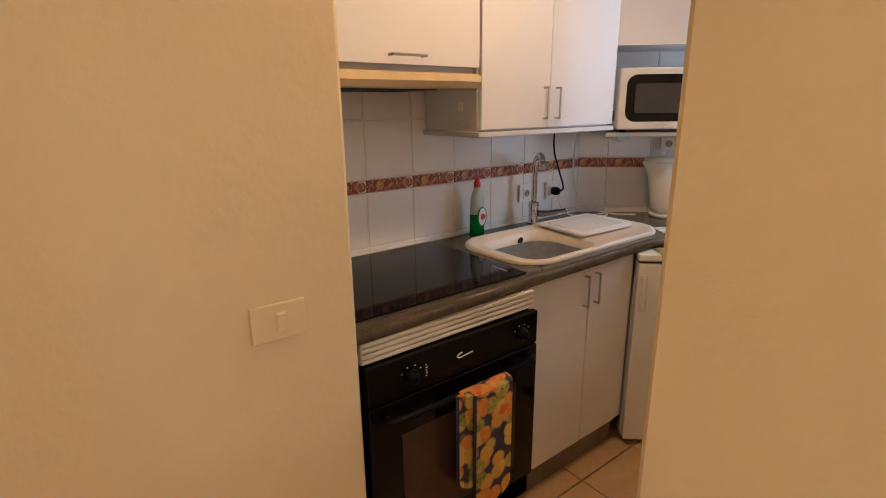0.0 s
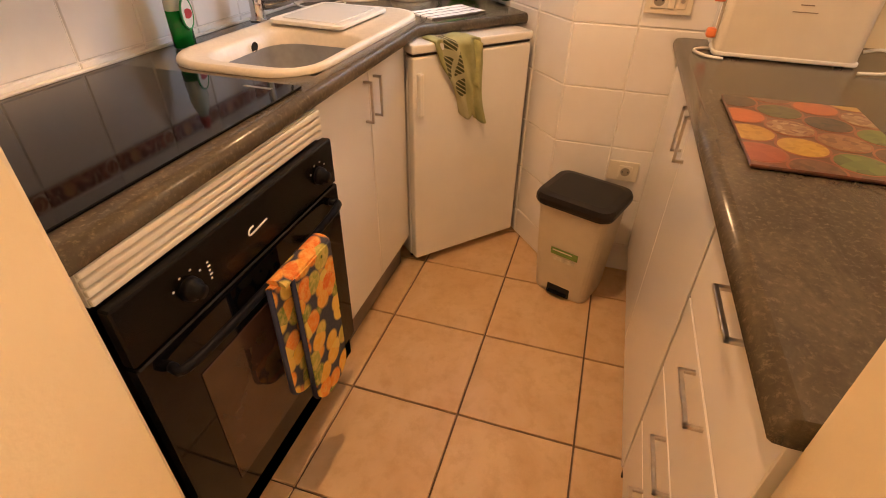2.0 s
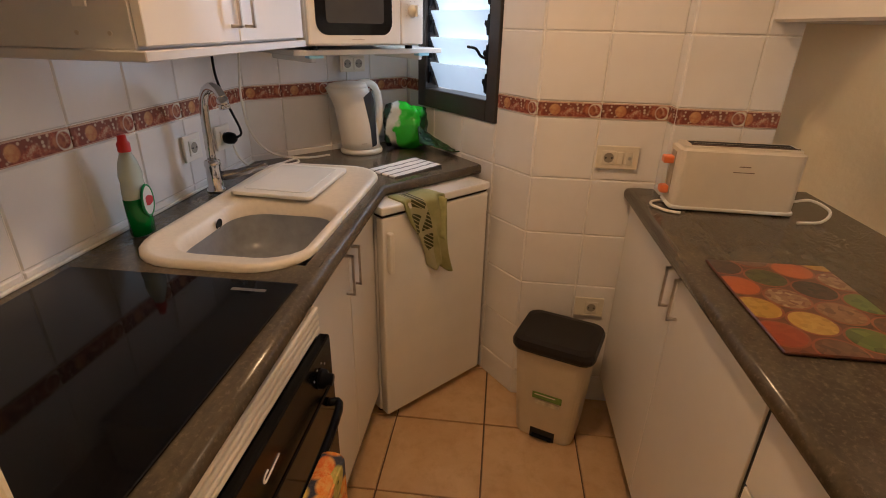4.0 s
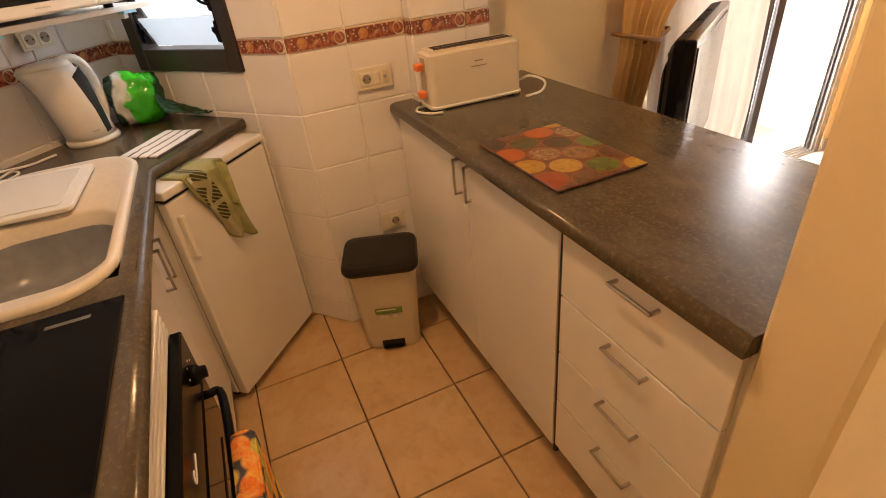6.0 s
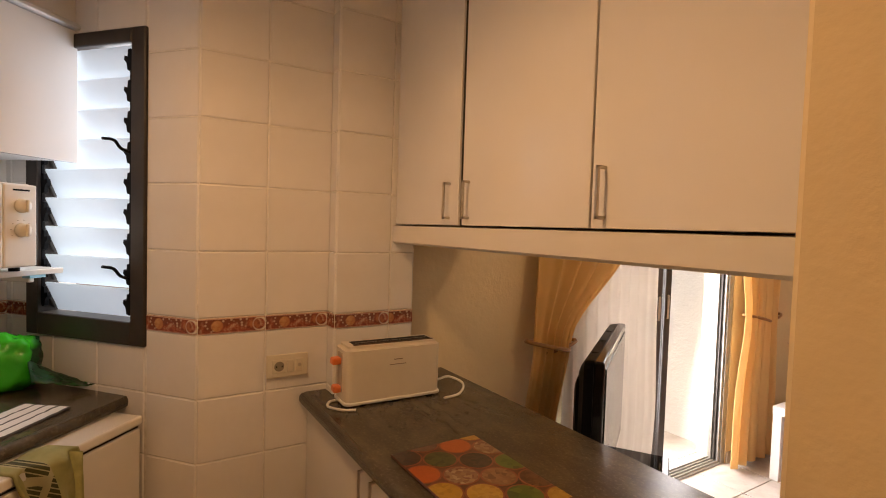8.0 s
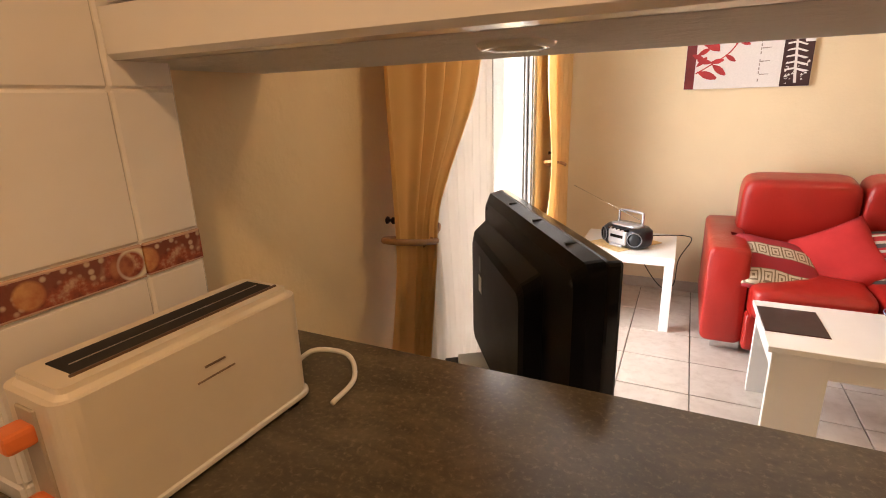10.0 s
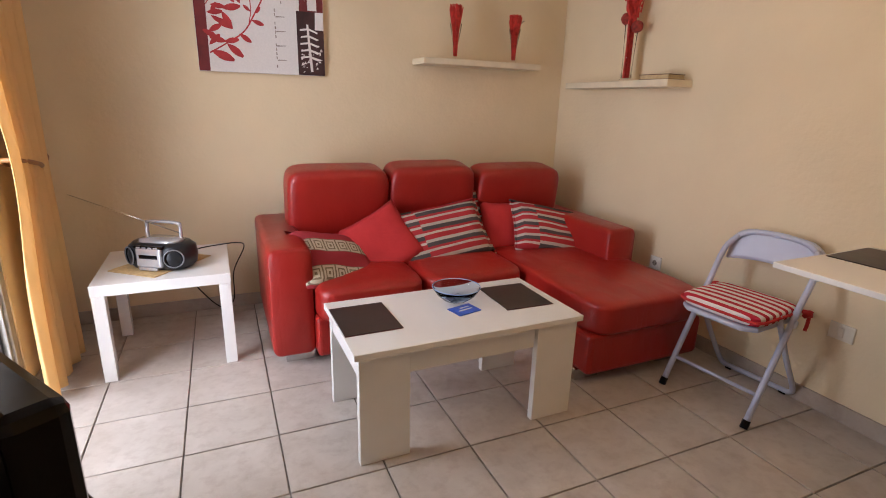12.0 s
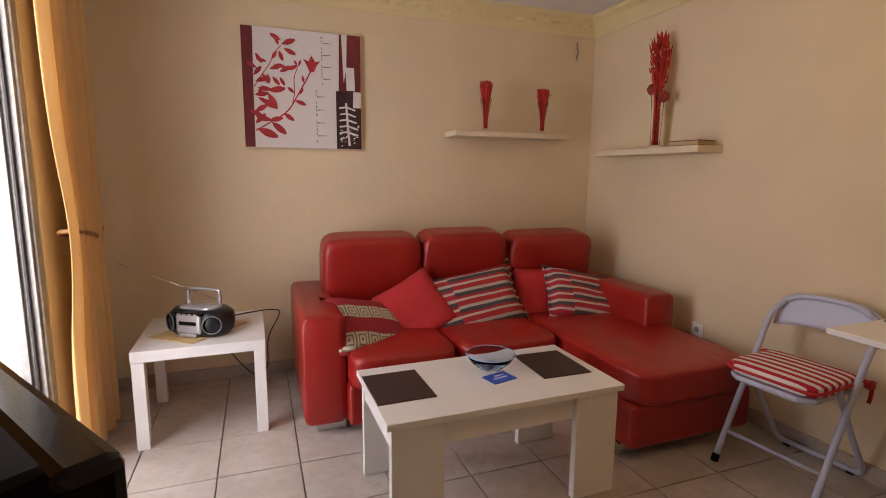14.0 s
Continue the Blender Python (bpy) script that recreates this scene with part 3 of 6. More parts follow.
SX, SY, BX, BY = 1.905, 1.665, 1.74, 1.648
b = loft([ring2(0.84, 0.412, 0.13, SX, SY, 0.9005), ring2(0.84, 0.412, 0.13, SX, SY, 0.909), ring2(0.828, 0.40, 0.125, SX, SY, 0.9155),
          ring2(0.80, 0.372, 0.112, SX, SY, 0.9145), ring2(0.785, 0.357, 0.105, SX, SY, 0.9075),
          ring2(0.385, 0.335, 0.10, BX, BY, 0.907), ring2(0.370, 0.320, 0.095, BX, BY, 0.899), ring2(0.352, 0.302, 0.088, BX, BY, 0.868)], False, False)
part("basin", b, M_SINK, sink, smooth=True)
b = loft([ring2(0.352, 0.302, 0.088, BX, BY, 0.868), ring2(0.335, 0.285, 0.085, BX, BY, 0.79), ring2(0.29, 0.24, 0.08, BX, BY, 0.765)], low=False)
part("bowl", b, plain("grey_composite", (0.26, 0.27, 0.29), 0.3, vary=0.12, scale=30), sink, "grey sink bowl", True)
part("drain", lathe([(0, 0.7670), (0.03, 0.7670), (0.038, 0.769), (0.04, 0.7655)], 24, (BX, BY, 0)), M_CHROME, sink, "round steel drain", True)
part("overflow", at(lathe([(0, 0), (0.013, 0), (0.014, 0.002), (0.015, 0)], 20), pose(BX + 0.05, BY + 0.150, 0.880, 98, 0, 0)), M_DARKGAP, sink, "round overflow hole")
film = thing("crumpled_film", "crumpled clear plastic film lying in the sink bowl", "plastic film")
b = sheet(12, 9, lambda u, v: (1.60 + 0.12 * u, 1.58 + 0.14 * v, 0.775 + 0.05 * abs(noise.noise((u * 4, v * 4, 2))) + 0.035 * (1 - u)), 0.0008)
part("sheet", b, plain("milky_film", (0.62, 0.65, 0.70), 0.15, vary=0.15), film, smooth=True)
tray = thing("draining_board", "white plastic cutting board lying on the sink drainer", "board")
b = prism([tuple(Matrix.Rotation(radians(-4), 2) @ Vector(p)) for p in rounded(0.335, 0.25, 0.02)], 0, 0.012, 0.003)
part("board", at(b, pose(2.09, 1.705, 0.9155, 1, 0, 2)), M_WHITEPL, tray)
b = prism(rounded(0.275, 0.195, 0.015), 0, 0.0025, 0.001, 1)
part("raised_panel", at(b, pose(2.09, 1.705, 0.9275, 1, 0, -2)), M_WHITE, tray)

tap = thing("mixer_tap", "chrome mixer tap with swan neck and lever behind the sink", "tap")
part("base", lathe([(0, 0), (0.027, 0), (0.027, 0.01), (0.022, 0.014), (0.021, 0.075), (0.024, 0.082), (0.022, 0.096), (0.014, 0.10), (0, 0.10)], 24, (1.975, 1.90, 0.908)), M_CHROME, tap, smooth=True)
part("spout", tube(smooth_line([(1.975, 1.90, 1.0), (1.972, 1.897, 1.14), (1.965, 1.885, 1.19), (1.95, 1.858, 1.215), (1.93, 1.825, 1.212), (1.918, 1.805, 1.19)], 6), 0.0125, 12), M_CHROME, tap, smooth=True)
part("aerator", at(lathe([(0, 0), (0.015, 0), (0.016, 0.028), (0.0, 0.028)], 16), pose(1.914, 1.80, 1.165, -18, 12, 0)), M_CHROME, tap, smooth=True)
part("lever", tube(smooth_line([(1.985, 1.885, 0.955), (2.01, 1.85, 0.958), (2.03, 1.80, 0.972), (2.045, 1.765, 0.982)], 4), [0.014] * 4 + [0.012] * 4 + [0.009] * 5, 10), plain("dark_chrome", (0.25, 0.25, 0.27), 0.2, 1.0), tap, smooth=True)

# refrigerator set across the corner
FD = Vector((0.743, -0.669))
fr_ang = math.degrees(math.atan2(FD.y, FD.x))
fridge = thing("fridge", "white under-counter refrigerator set across the corner", "fridge", (2.045, 1.408, 0), fr_ang)
part("body", box(0.0, 0.475, 0.045, 0.52, 0.03, 0.826, 0.004, 1), M_WHITE, fridge)
part("top_panel", box(-0.004, 0.482, -0.004, 0.52, 0.832, 0.8605, 0.006, 2), M_WHITE, fridge)
fdoor = part("fridge_door", box(0.0, 0.478, 0.0, 0.04, 0.035, 0.822, 0.006, 2), M_WHITE, fridge)
# dark box set into the gap to stand for its shade
part("top_gap", box(0.003, 0.475, 0.006, 0.050, 0.823, 0.8315), M_DARKGAP, fridge, "dark strip standing for the shade in the gap under the top panel")
part("door_gasket", box(0.006, 0.472, 0.039, 0.046, 0.045, 0.815), M_DARKGAP, fridge, "dark rubber door seal")
part("handle", box(0.012, 0.032, -0.022, 0.001, 0.63, 0.775, 0.006, 2), M_WHITEPL, fdoor, "white plastic grip")
for fx in (0.03, 0.44):
    part("foot", lathe([(0, 0), (0.016, 0), (0.014, 0.03), (0, 0.03)], 12, (fx, 0.08, 0)), M_BLACKPL, fridge)

# green towel over the refrigerator door
def towel_mat():
    m = Mat("olive_terry_towel", (0.32, 0.33, 0.13), 0.95)
    x, y, z = m.xyz(m.coords())
    base = m.ramp(m.noise(18, 3), (0.3, (0.32, 0.33, 0.13)), (0.7, (0.44, 0.43, 0.20)))
    band = m.math("LESS_THAN", m.math("ABSOLUTE", m.math("SUBTRACT", x, m.math("ADD", 0.30, m.math("MULTIPLY", z, -0.20)))), 0.026)
    wv = m.node("TexWave", Scale=4.0, Distortion=0.0)
    wv.wave_type = "BANDS"
    m.link(m.coords(rot=(0, radians(35), 0), scale=(1, 1, 1)), wv.inputs["Vector"])
    v = m.node("TexVoronoi", Scale=13)
    v.feature = "DISTANCE_TO_EDGE"
    m.link(m.coords(scale=(1.9, 0, 1)), v.inputs["Vector"])
    ribs = m.math("LESS_THAN", m.math("FRACT", m.math("MULTIPLY", m.math("ADD", z, m.math("MULTIPLY", x, 0.7)), 75)), 0.25)
    leaf = m.mix(m.math("LESS_THAN", v.outputs["Distance"], 0.13), m.mix(ribs, (0.07, 0.075, 0.03), (0.45, 0.43, 0.25)), (0.45, 0.43, 0.25))
    m.colour(m.mix(band, base, leaf))
    m.bump(m.noise(420, 3), 0.9, 0.004)
    return m.m


towel = thing("towel", "olive green terry towel with leaf pattern hung over the refrigerator door", "towel", (2.045, 1.408, 0), fr_ang)
tm = towel_mat()


def towel_f(u, v):
    w = 0.165 - 0.055 * v + 0.018 * math.sin(v * 6)
    fold = 0.013 * math.sin(u * 8 + v * 2) + 0.006 * math.sin(u * 17 - v * 5)
    x = 0.155 + (u - 0.5) * w + 0.075 * v
    drop = 0.245 + 0.045 * u + 0.012 * math.sin(u * 9)
    if v < 0.12:
        return (x, 0.07 - v / 0.12 * 0.088, 0.866 + 0.004 * math.sin(u * 11))
    k = (v - 0.12) / 0.88
    return (x, -0.020 + fold - 0.022 * k * (1 - k), 0.862 - k * drop)


part("cloth", sheet(30, 36, towel_f, 0.008), tm, towel, smooth=True)
part("side_fold", sheet(14, 20, lambda u, v: (0.205 + 0.062 * u + 0.012 * v - 0.02 * v * u, -0.012 + 0.012 * math.sin(u * 7 + v) - 0.012 * v, 0.866 - 0.15 * v - 0.025 * u), 0.008), plain("olive_terry_back", (0.40, 0.40, 0.17), 0.95, vary=0.2, scale=40, bump=0.9), towel, smooth=True)

# ---- kitchen: wall units ----
hoodcab = thing("hood_cabinet", "white wall cabinet with lift-up flap above the cooker hood", "cabinet")
part("body", box(0.815, 1.440, 1.682, 1.97, 1.545, 2.2), M_CARCASS, hoodcab)
d = front(hoodcab, 0.815, 1.442, 1.662, 1.53, 2.2, M_LAMGLOSS, "flap")
bar_handle(d, 1.105, 1.662, 1.557, 0.112, False)
hood = thing("cooker_hood", "yellowed cream plastic cooker hood under the wall cabinet", "cooker hood")
part("front_lip", loft([[(x, y, z) for y, z in ((1.668, 1.515), (1.655, 1.508), (1.650, 1.49), (1.662, 1.472), (1.69, 1.468), (1.69, 1.515))] for x in (0.815, 1.425, 1.438)]), plain("yellowed_plastic", (0.66, 0.50, 0.26), 0.35, vary=0.08), hood)
part("casing", box(0.82, 1.436, 1.692, 1.96, 1.475, 1.543), M_CARCASS, hood)
part("filter", box(0.84, 1.30, 1.70, 1.94, 1.466, 1.474, 0.002, 1), M_DARKGAP, hood, "dark grease filter")

tall = thing("wall_cabinet", "glossy white two-door wall cabinet above the sink", "cabinet")
part("body", box(1.444, 2.16, 1.68, 1.97, 1.335, 2.2), M_CARCASS, tall)
for x0, x1, hx in ((1.446, 1.777, 1.745), (1.777, 2.166, 1.809)):
    d = front(tall, x0, x1, 1.660, 1.338, 2.2, M_LAMGLOSS)
    bar_handle(d, hx, 1.660, 1.372, 0.105)
part("bottom_board", box(1.432, 2.17, 1.655, 1.97, 1.316, 1.334, 0.002, 1), M_CARCASS, tall)
for hx, hy in ((1.4425, 1.72), (1.4425, 1.78)):
    part("screw_cap", at(lathe([(0, 0), (0.004, 0), (0.004, 0.002), (0, 0.002)], 10), pose(hx + 0.002, hy, 1.36, 0, -90, 0)), M_STEEL, tall)
part("wall_bracket", box(1.4405, 1.4445, 1.75, 1.775, 1.40, 1.43, 0.001, 1), M_WHITEPL, tall)

mw_cab = thing("corner_wall_cabinet", "white two-door wall cabinet across the corner above the microwave", "cabinet", (C0.x, C0.y, 0), fr_ang)
# local x runs along the corner wall, local -y comes out of it
part("body", box(0.03, 0.675, -0.312, -0.008, 1.65, 2.07), M_CARCASS, mw_cab)
for x0, x1, hx in ((0.06, 0.38, 0.352), (0.38, 0.70, 0.408)):
    d = part("door", box(x0 + 0.0015, x1 - 0.0015, -0.332, -0.314, 1.645, 2.07, 0.0015, 1), M_LAMGLOSS, mw_cab)
    bar_handle(d, hx, -0.332, 1.67, 0.105)
part("filler", box(-0.02, 0.06, -0.31, -0.25, 1.645, 2.07), M_CARCASS, mw_cab)
part("top_moulding", box(0.03, 0.70, -0.352, -0.01, 2.072, 2.09, 0.004, 1), M_CARCASS, mw_cab)
shelf = thing("microwave_shelf", "white wall shelf across the corner carrying the microwave", "shelf", (C0.x, C0.y, 0), fr_ang)
part("board", box(0.05, 0.655, -0.325, -0.006, 1.286, 1.303, 0.002, 1), M_LAM, shelf)
for bx in (0.12, 0.56):
    part("bracket", box(bx, bx + 0.02, -0.30, -0.008, 1.262, 1.286, 0.003, 1), M_WHITE, shelf)
    part("blue_tape", box(bx - 0.02, bx + 0.03, -0.328, -0.30, 1.278, 1.2865), plain("blue_tape", (0.25, 0.55, 0.72), 0.5), shelf, "scrap of pale blue tape")

mw = thing("microwave", "white microwave oven with dark window and two knobs on the shelf", "microwave", (C0.x, C0.y, 0), fr_ang)
part("body", box(0.085, 0.535, -0.345, -0.02, 1.315, 1.56, 0.008, 2), M_WHITEPL, mw)
mdoor = part("door", box(0.086, 0.435, -0.362, -0.344, 1.318, 1.557, 0.006, 2), M_WHITEPL, mw)
part("window", at(prism(rounded(0.285, 0.185, 0.04, 6), 0, 0.004, 0.001, 1), pose(0.255, -0.360, 1.44, 90, 0, 0)), M_BLACKGL, mdoor, "dark rounded glass window")
part("window_mesh", at(prism(rounded(0.215, 0.115, 0.012, 4), 0, 0.002), pose(0.255, -0.3635, 1.44, 90, 0, 0)), plain("grey_door_mesh", (0.05, 0.048, 0.046), 0.15), mdoor)
part("control_panel", box(0.437, 0.534, -0.361, -0.344, 1.318, 1.557, 0.005, 2), M_WHITEPL, mw)
for kz in (1.495, 1.425):
    part("knob", at(lathe([(0, 0), (0.021, 0), (0.020, 0.006), (0.017, 0.018), (0, 0.02)], 20), pose(0.487, -0.361, kz, 90, 0, 0)), M_CREAMPL, mw, "cream dial knob", True)
    part("knob_grip", box(0.484, 0.490, -0.389, -0.375, kz - 0.018, kz + 0.018, 0.002, 1), M_CREAMPL, mw)
for i in range(8):
    a = radians(-120 + i * 34)
    part("dial_mark", box(0.487 + 0.03 * math.sin(a) - 0.002, 0.487 + 0.03 * math.sin(a) + 0.002, -0.3622, -0.3605, 1.425 + 0.03 * math.cos(a) - 0.001, 1.425 + 0.03 * math.cos(a) + 0.001), M_STEEL, mw)
part("maker_mark", box(0.463, 0.511, -0.3622, -0.3605, 1.538, 1.543), M_BLACKPL, mw, "small dark maker's mark")
part("door_print", box(0.24, 0.285, -0.3632, -0.3615, 1.333, 1.336), M_STEEL, mw)
for i in range(5):
    part("vent_slot", box(0.0835, 0.0855, -0.30 + i * 0.012, -0.293 + i * 0.012, 1.35, 1.39), M_DARKGAP, mw)
for fx, fy in ((0.12, -0.32), (0.50, -0.32), (0.12, -0.06), (0.50, -0.06)):
    part("foot", lathe([(0, 0), (0.014, 0), (0.014, 0.012), (0, 0.012)], 12, (fx, fy, 1.3035)), M_BLACKPL, mw)

structure("wall_soffit_hob", box(0.812, 2.16, 1.67, HOB_Y, 2.205, CEIL_K), M_CEIL, "white boxed soffit above the wall cabinets")
sof = structure("wall_soffit_corner", box(0.0, 0.74, -0.33, 0.0, 2.095, CEIL_K), M_CEIL, "white boxed soffit above the corner cabinet")
sof.matrix_basis = pose(C0.x, C0.y, 0, 0, 0, fr_ang)

# ---- kitchen: peninsula ----
pen = thing("peninsula_worktop", "dark stone-look peninsula worktop with rolled edge", "worktop")
part("slab", prism([(0.834, 0.035), (2.335, 0.035), (2.335, 0.236), (2.215, 0.236), (2.215, 0.541), (2.279, 0.541), (2.279, 0.612), (0.834, 0.612)], Z0, Z1), M_WORKTOP, pen)
part("rolled_edge", nose([(0.834, 0.612), (2.275, 0.612)], [(0, 1), (0, 1)], Z0, Z1, 0.022), M_WORKTOP, pen, smooth=True)

dr = thing("drawer_cabinet", "white base cabinet with four drawers in the peninsula", "cabinet")
part("body", box(0.836, 1.274, 0.058, 0.588, 0.105, 0.86), M_LAM, dr)
for i, (z0, z1) in enumerate(((0.681, 0.856), (0.505, 0.681), (0.334, 0.505), (0.145, 0.334))):
    d = front(dr, 0.842, 1.274, 0.607, z0, z1, M_LAM, "drawer", 0.018, 1)
    bar_handle(d, 1.0, 0.607, (0.828, 0.664, 0.495, 0.331)[i], 0.104, False, 1)
    del d
pc = thing("peninsula_cabinet", "white two-door base cabinet in the peninsula", "cabinet")
part("body", box(1.284, 2.274, 0.058, 0.588, 0.105, 0.86), M_LAM, pc)
# dark strip put in for the shade between the two cabinets
part("side_gap", box(1.2745, 1.2835, 0.10, 0.603, 0.105, 0.86), M_DARKGAP, pc, "dark strip standing for the shaded joint between the cabinets")
for x0, x1, hx in ((1.284, 1.735, 1.698), (1.735, 2.274, 1.766)):
    d = front(pc, x0, x1, 0.607, 0.125, 0.858, M_LAM, "door", 0.018, 1)
    bar_handle(d, hx, 0.607, 0.745, 0.105, True, 1)
pl = thing("plinth", "brown kitchen plinth board under the peninsula", "plinth")
part("board", box(0.836, 2.27, 0.525, 0.54, 0, 0.105), M_PLINTH, pl)
pb = thing("peninsula_back_panel", "white back panel of the peninsula facing the living room", "panel")
part("panel", box(0.836, 2.33, 0.042, 0.057, 0.0, 0.86), M_LAM, pb)

# wall cabinets over the peninsula
UF = 0.318
for n, (x0, x1, hx) in enumerate(((1.820, 2.245, 1.868), (1.332, 1.804, 1.768), (0.836, 1.330, 1.295))):
    c = thing("overhead_cabinet", "glossy white overhead cabinet above the peninsula", "cabinet", group="overhead cabinets")
    x1b = min(x1, 2.218)
    part("body", box(x0 + 0.002, x1b, 0.006, UF - 0.02, 1.478, 2.355), M_CARCASS, c)
    d = front(c, x0, x1b, UF, 1.476, 2.35, M_LAMGLOSS, "door", 0.018, 1)
    bar_handle(d, min(hx, x1b - 0.02), UF, 1.50, 0.10, True, 1)
# open gap drawn as a dark strip, its shade in the colour
gap = thing("cabinet_gap_shade", "dark strip standing for the shaded gap between the overhead cabinets", "filler strip")
part("strip", box(1.805, 1.819, 0.02, UF - 0.006, 1.478, 2.35), M_DARKGAP, gap)
soffit = thing("soffit_panel", "cream painted panel under the overhead cabinets with two spotlights", "panel")
part("board", box(0.836, 2.334, -0.058, 0.29, 1.410, 1.474), M_SOFFIT, soffit)
part("pelmet", loft([[(x, y, z) for y, z in ((0.285, 1.410), (0.322, 1.410), (0.329, 1.417), (0.329, 1.472), (0.285, 1.474))] for x in (0.836, 2.219)]), M_LAM, soffit)
for sx, sy in ((1.735, 0.155), (1.315, 0.135)):
    s = thing("recessed_spotlight", "unlit round spotlight let into the soffit panel", "spotlight", (sx, sy, 1.41), group="soffit spotlights")
    part("trim_ring", lathe([(0.030, -0.001), (0.032, -0.006), (0.040, -0.007), (0.046, -0.003), (0.047, 0.0)], 28), M_WHITE, s, smooth=True)
    part("lamp_face", lathe([(0, -0.0005), (0.012, -0.0008), (0.030, -0.001)], 24), M_BLACKGL, s)


# ---- louvre window ----
wang = math.degrees(math.atan2(wd.y, wd.x))
# local x runs along the window wall from the socket wall, local y into the wall's outside (negative) side
win = structure("window_1", box(0, 0.001, 0, 0.001, 0, 0.001), M_BROWNFR, "louvre window with dark frame and obscured glass slats")
win.matrix_basis = pose(C2.x, C2.y, 0, 0, 0, wang)
W0, W1 = WIN_S0, WIN_S1
fr = box(W0 - 0.002, W0 + 0.055, -0.06, 0.012, WIN_Z0, WIN_Z1, 0.003, 1)
add_box(fr, W1 - 0.055, W1 + 0.002, -0.06, 0.012, WIN_Z0, WIN_Z1, 0.003, 1)
add_box(fr, W0 + 0.055, W1 - 0.055, -0.06, 0.012, WIN_Z0, WIN_Z0 + 0.075, 0.003, 1)
add_box(fr, W0 + 0.055, W1 - 0.055, -0.06, 0.012, WIN_Z1 - 0.045, WIN_Z1, 0.003, 1)
part("window_frame", fr, M_BROWNFR, win, "dark brown aluminium frame")
NS = 9
zs0, zs1 = WIN_Z0 + 0.08, WIN_Z1 - 0.05
pitch = (zs1 - zs0) / NS
for i in range(NS):
    g = part("glass_slat", at(box(W0 + 0.068, W1 - 0.068, -0.003, 0.003, -pitch * 0.56, pitch * 0.56, 0.001, 1), pose(0, -0.028, zs0 + (i + 0.5) * pitch, -24, 0, 0)), M_FROST, win, "obscured glass louvre slat")
    g.visible_shadow = False
    for s, sx in ((1, W0 + 0.058), (-1, W1 - 0.070)):
        part("slat_clip", at(box(0, 0.012, -0.008, 0.010, -pitch * 0.46, pitch * 0.40, 0.002, 1), pose(sx, -0.026, zs0 + (i + 0.5) * pitch, -24, 0, 0)), M_BROWNFR, win)
        k = 1 if s > 0 else -1
        part("slat_bracket", at(prism([(0, -0.034), (k * 0.012, -0.03), (k * 0.016, -0.008), (k * 0.027, 0.004), (k * 0.024, 0.016), (k * 0.012, 0.012), (k * 0.010, 0.034), (0, 0.036)][::k], 0, 0.012), pose(sx + (0.008 if s > 0 else 0.006), 0.004, zs0 + (i + 0.5) * pitch, 90, 0, 0)), M_BLACKPL, win)
        part("pivot", at(lathe([(0, 0), (0.011, 0), (0.011, 0.014), (0, 0.014)], 12), pose(sx - 0.001, -0.012, zs0 + (i + 0.5) * pitch, 0, 90, 0)), M_BLACKPL, win)
for s, sx in ((1, W0 + 0.064), (-1, W1 - 0.064)):
    part("link_rod", box(sx - 0.003, sx + 0.003, -0.004, 0.004, zs0 + 0.02, zs1 - 0.02), M_BLACKPL, win)
for lz in (zs0 + 0.13, zs0 + 0.53):
    part("lever", tube(smooth_line([(W0 + 0.066, 0.0, lz), (W0 + 0.085, 0.02, lz + 0.012), (W0 + 0.095, 0.035, lz + 0.035), (W0 + 0.13, 0.045, lz + 0.04)], 4), 0.005, 6), M_BLACKPL, win, "black opening lever", True)


# ---- wall sockets and switches ----
def socket_plate(label, m, w, h, insets, mat=M_CREAMPL, name="wall_socket", cat="socket"):
    """A plate in its own x-z plane, facing -y; insets: list of (kind, x)."""
    t = thing(name, label, cat)
    t.matrix_basis = m
    part("plate", box(-w / 2, w / 2, -0.009, 0.0, -h / 2, h / 2, 0.003, 2), mat, t)
    for kind, x in insets:
        if kind == "socket":
            part("socket_frame", box(x - 0.023, x + 0.023, -0.0125, -0.008, -0.023, 0.023, 0.002, 1), mat, t)
            # the well's shade is put into this darker cream
            part("socket_well", at(lathe([(0.0, 0.0035), (0.016, 0.0035), (0.0175, 0.0), (0.019, 0.0)], 22), pose(x, -0.0095, 0, 90, 0, 0)), plain("socket_shade", (0.30, 0.26, 0.20), 0.5), t)
            for dx in (-0.0095, 0.0095):
                part("contact_hole", at(lathe([(0, 0.0), (0.0028, 0.0), (0.0028, 0.001), (0, 0.001)], 8), pose(x + dx, -0.0135, 0, 90, 0, 0)), M_DARKGAP, t)
        elif kind == "rocker":
            part("rocker", at(box(x - 0.011, x + 0.011, -0.015, -0.008, -0.022, 0.022, 0.003, 1), pose(0, 0, 0, 4, 0, 0)), mat, t)
        elif kind == "aerial":
            part("aerial_plate", box(x - 0.012, x + 0.012, -0.0125, -0.008, -0.022, 0.022, 0.002, 1), mat, t)
            part("aerial_hole", at(lathe([(0, 0), (0.005, 0), (0.006, 0.002), (0, 0.002)], 12), pose(x, -0.0125, 0, 90, 0, 0)), M_STEEL, t)
    return t


socket_plate("cream light switch plate on the painted hall wall", pose(0.628, 1.369, 0.993), 0.115, 0.08, [("rocker", 0.004)], M_HALL, "light_switch", "switch")
socket_plate("cream socket and switch plate on white tiles", pose(C2.x - 0.006, 0.675, 1.0, 0, 0, -90), 0.135, 0.076, [("socket", -0.028), ("rocker", 0.008), ("aerial", 0.038)])
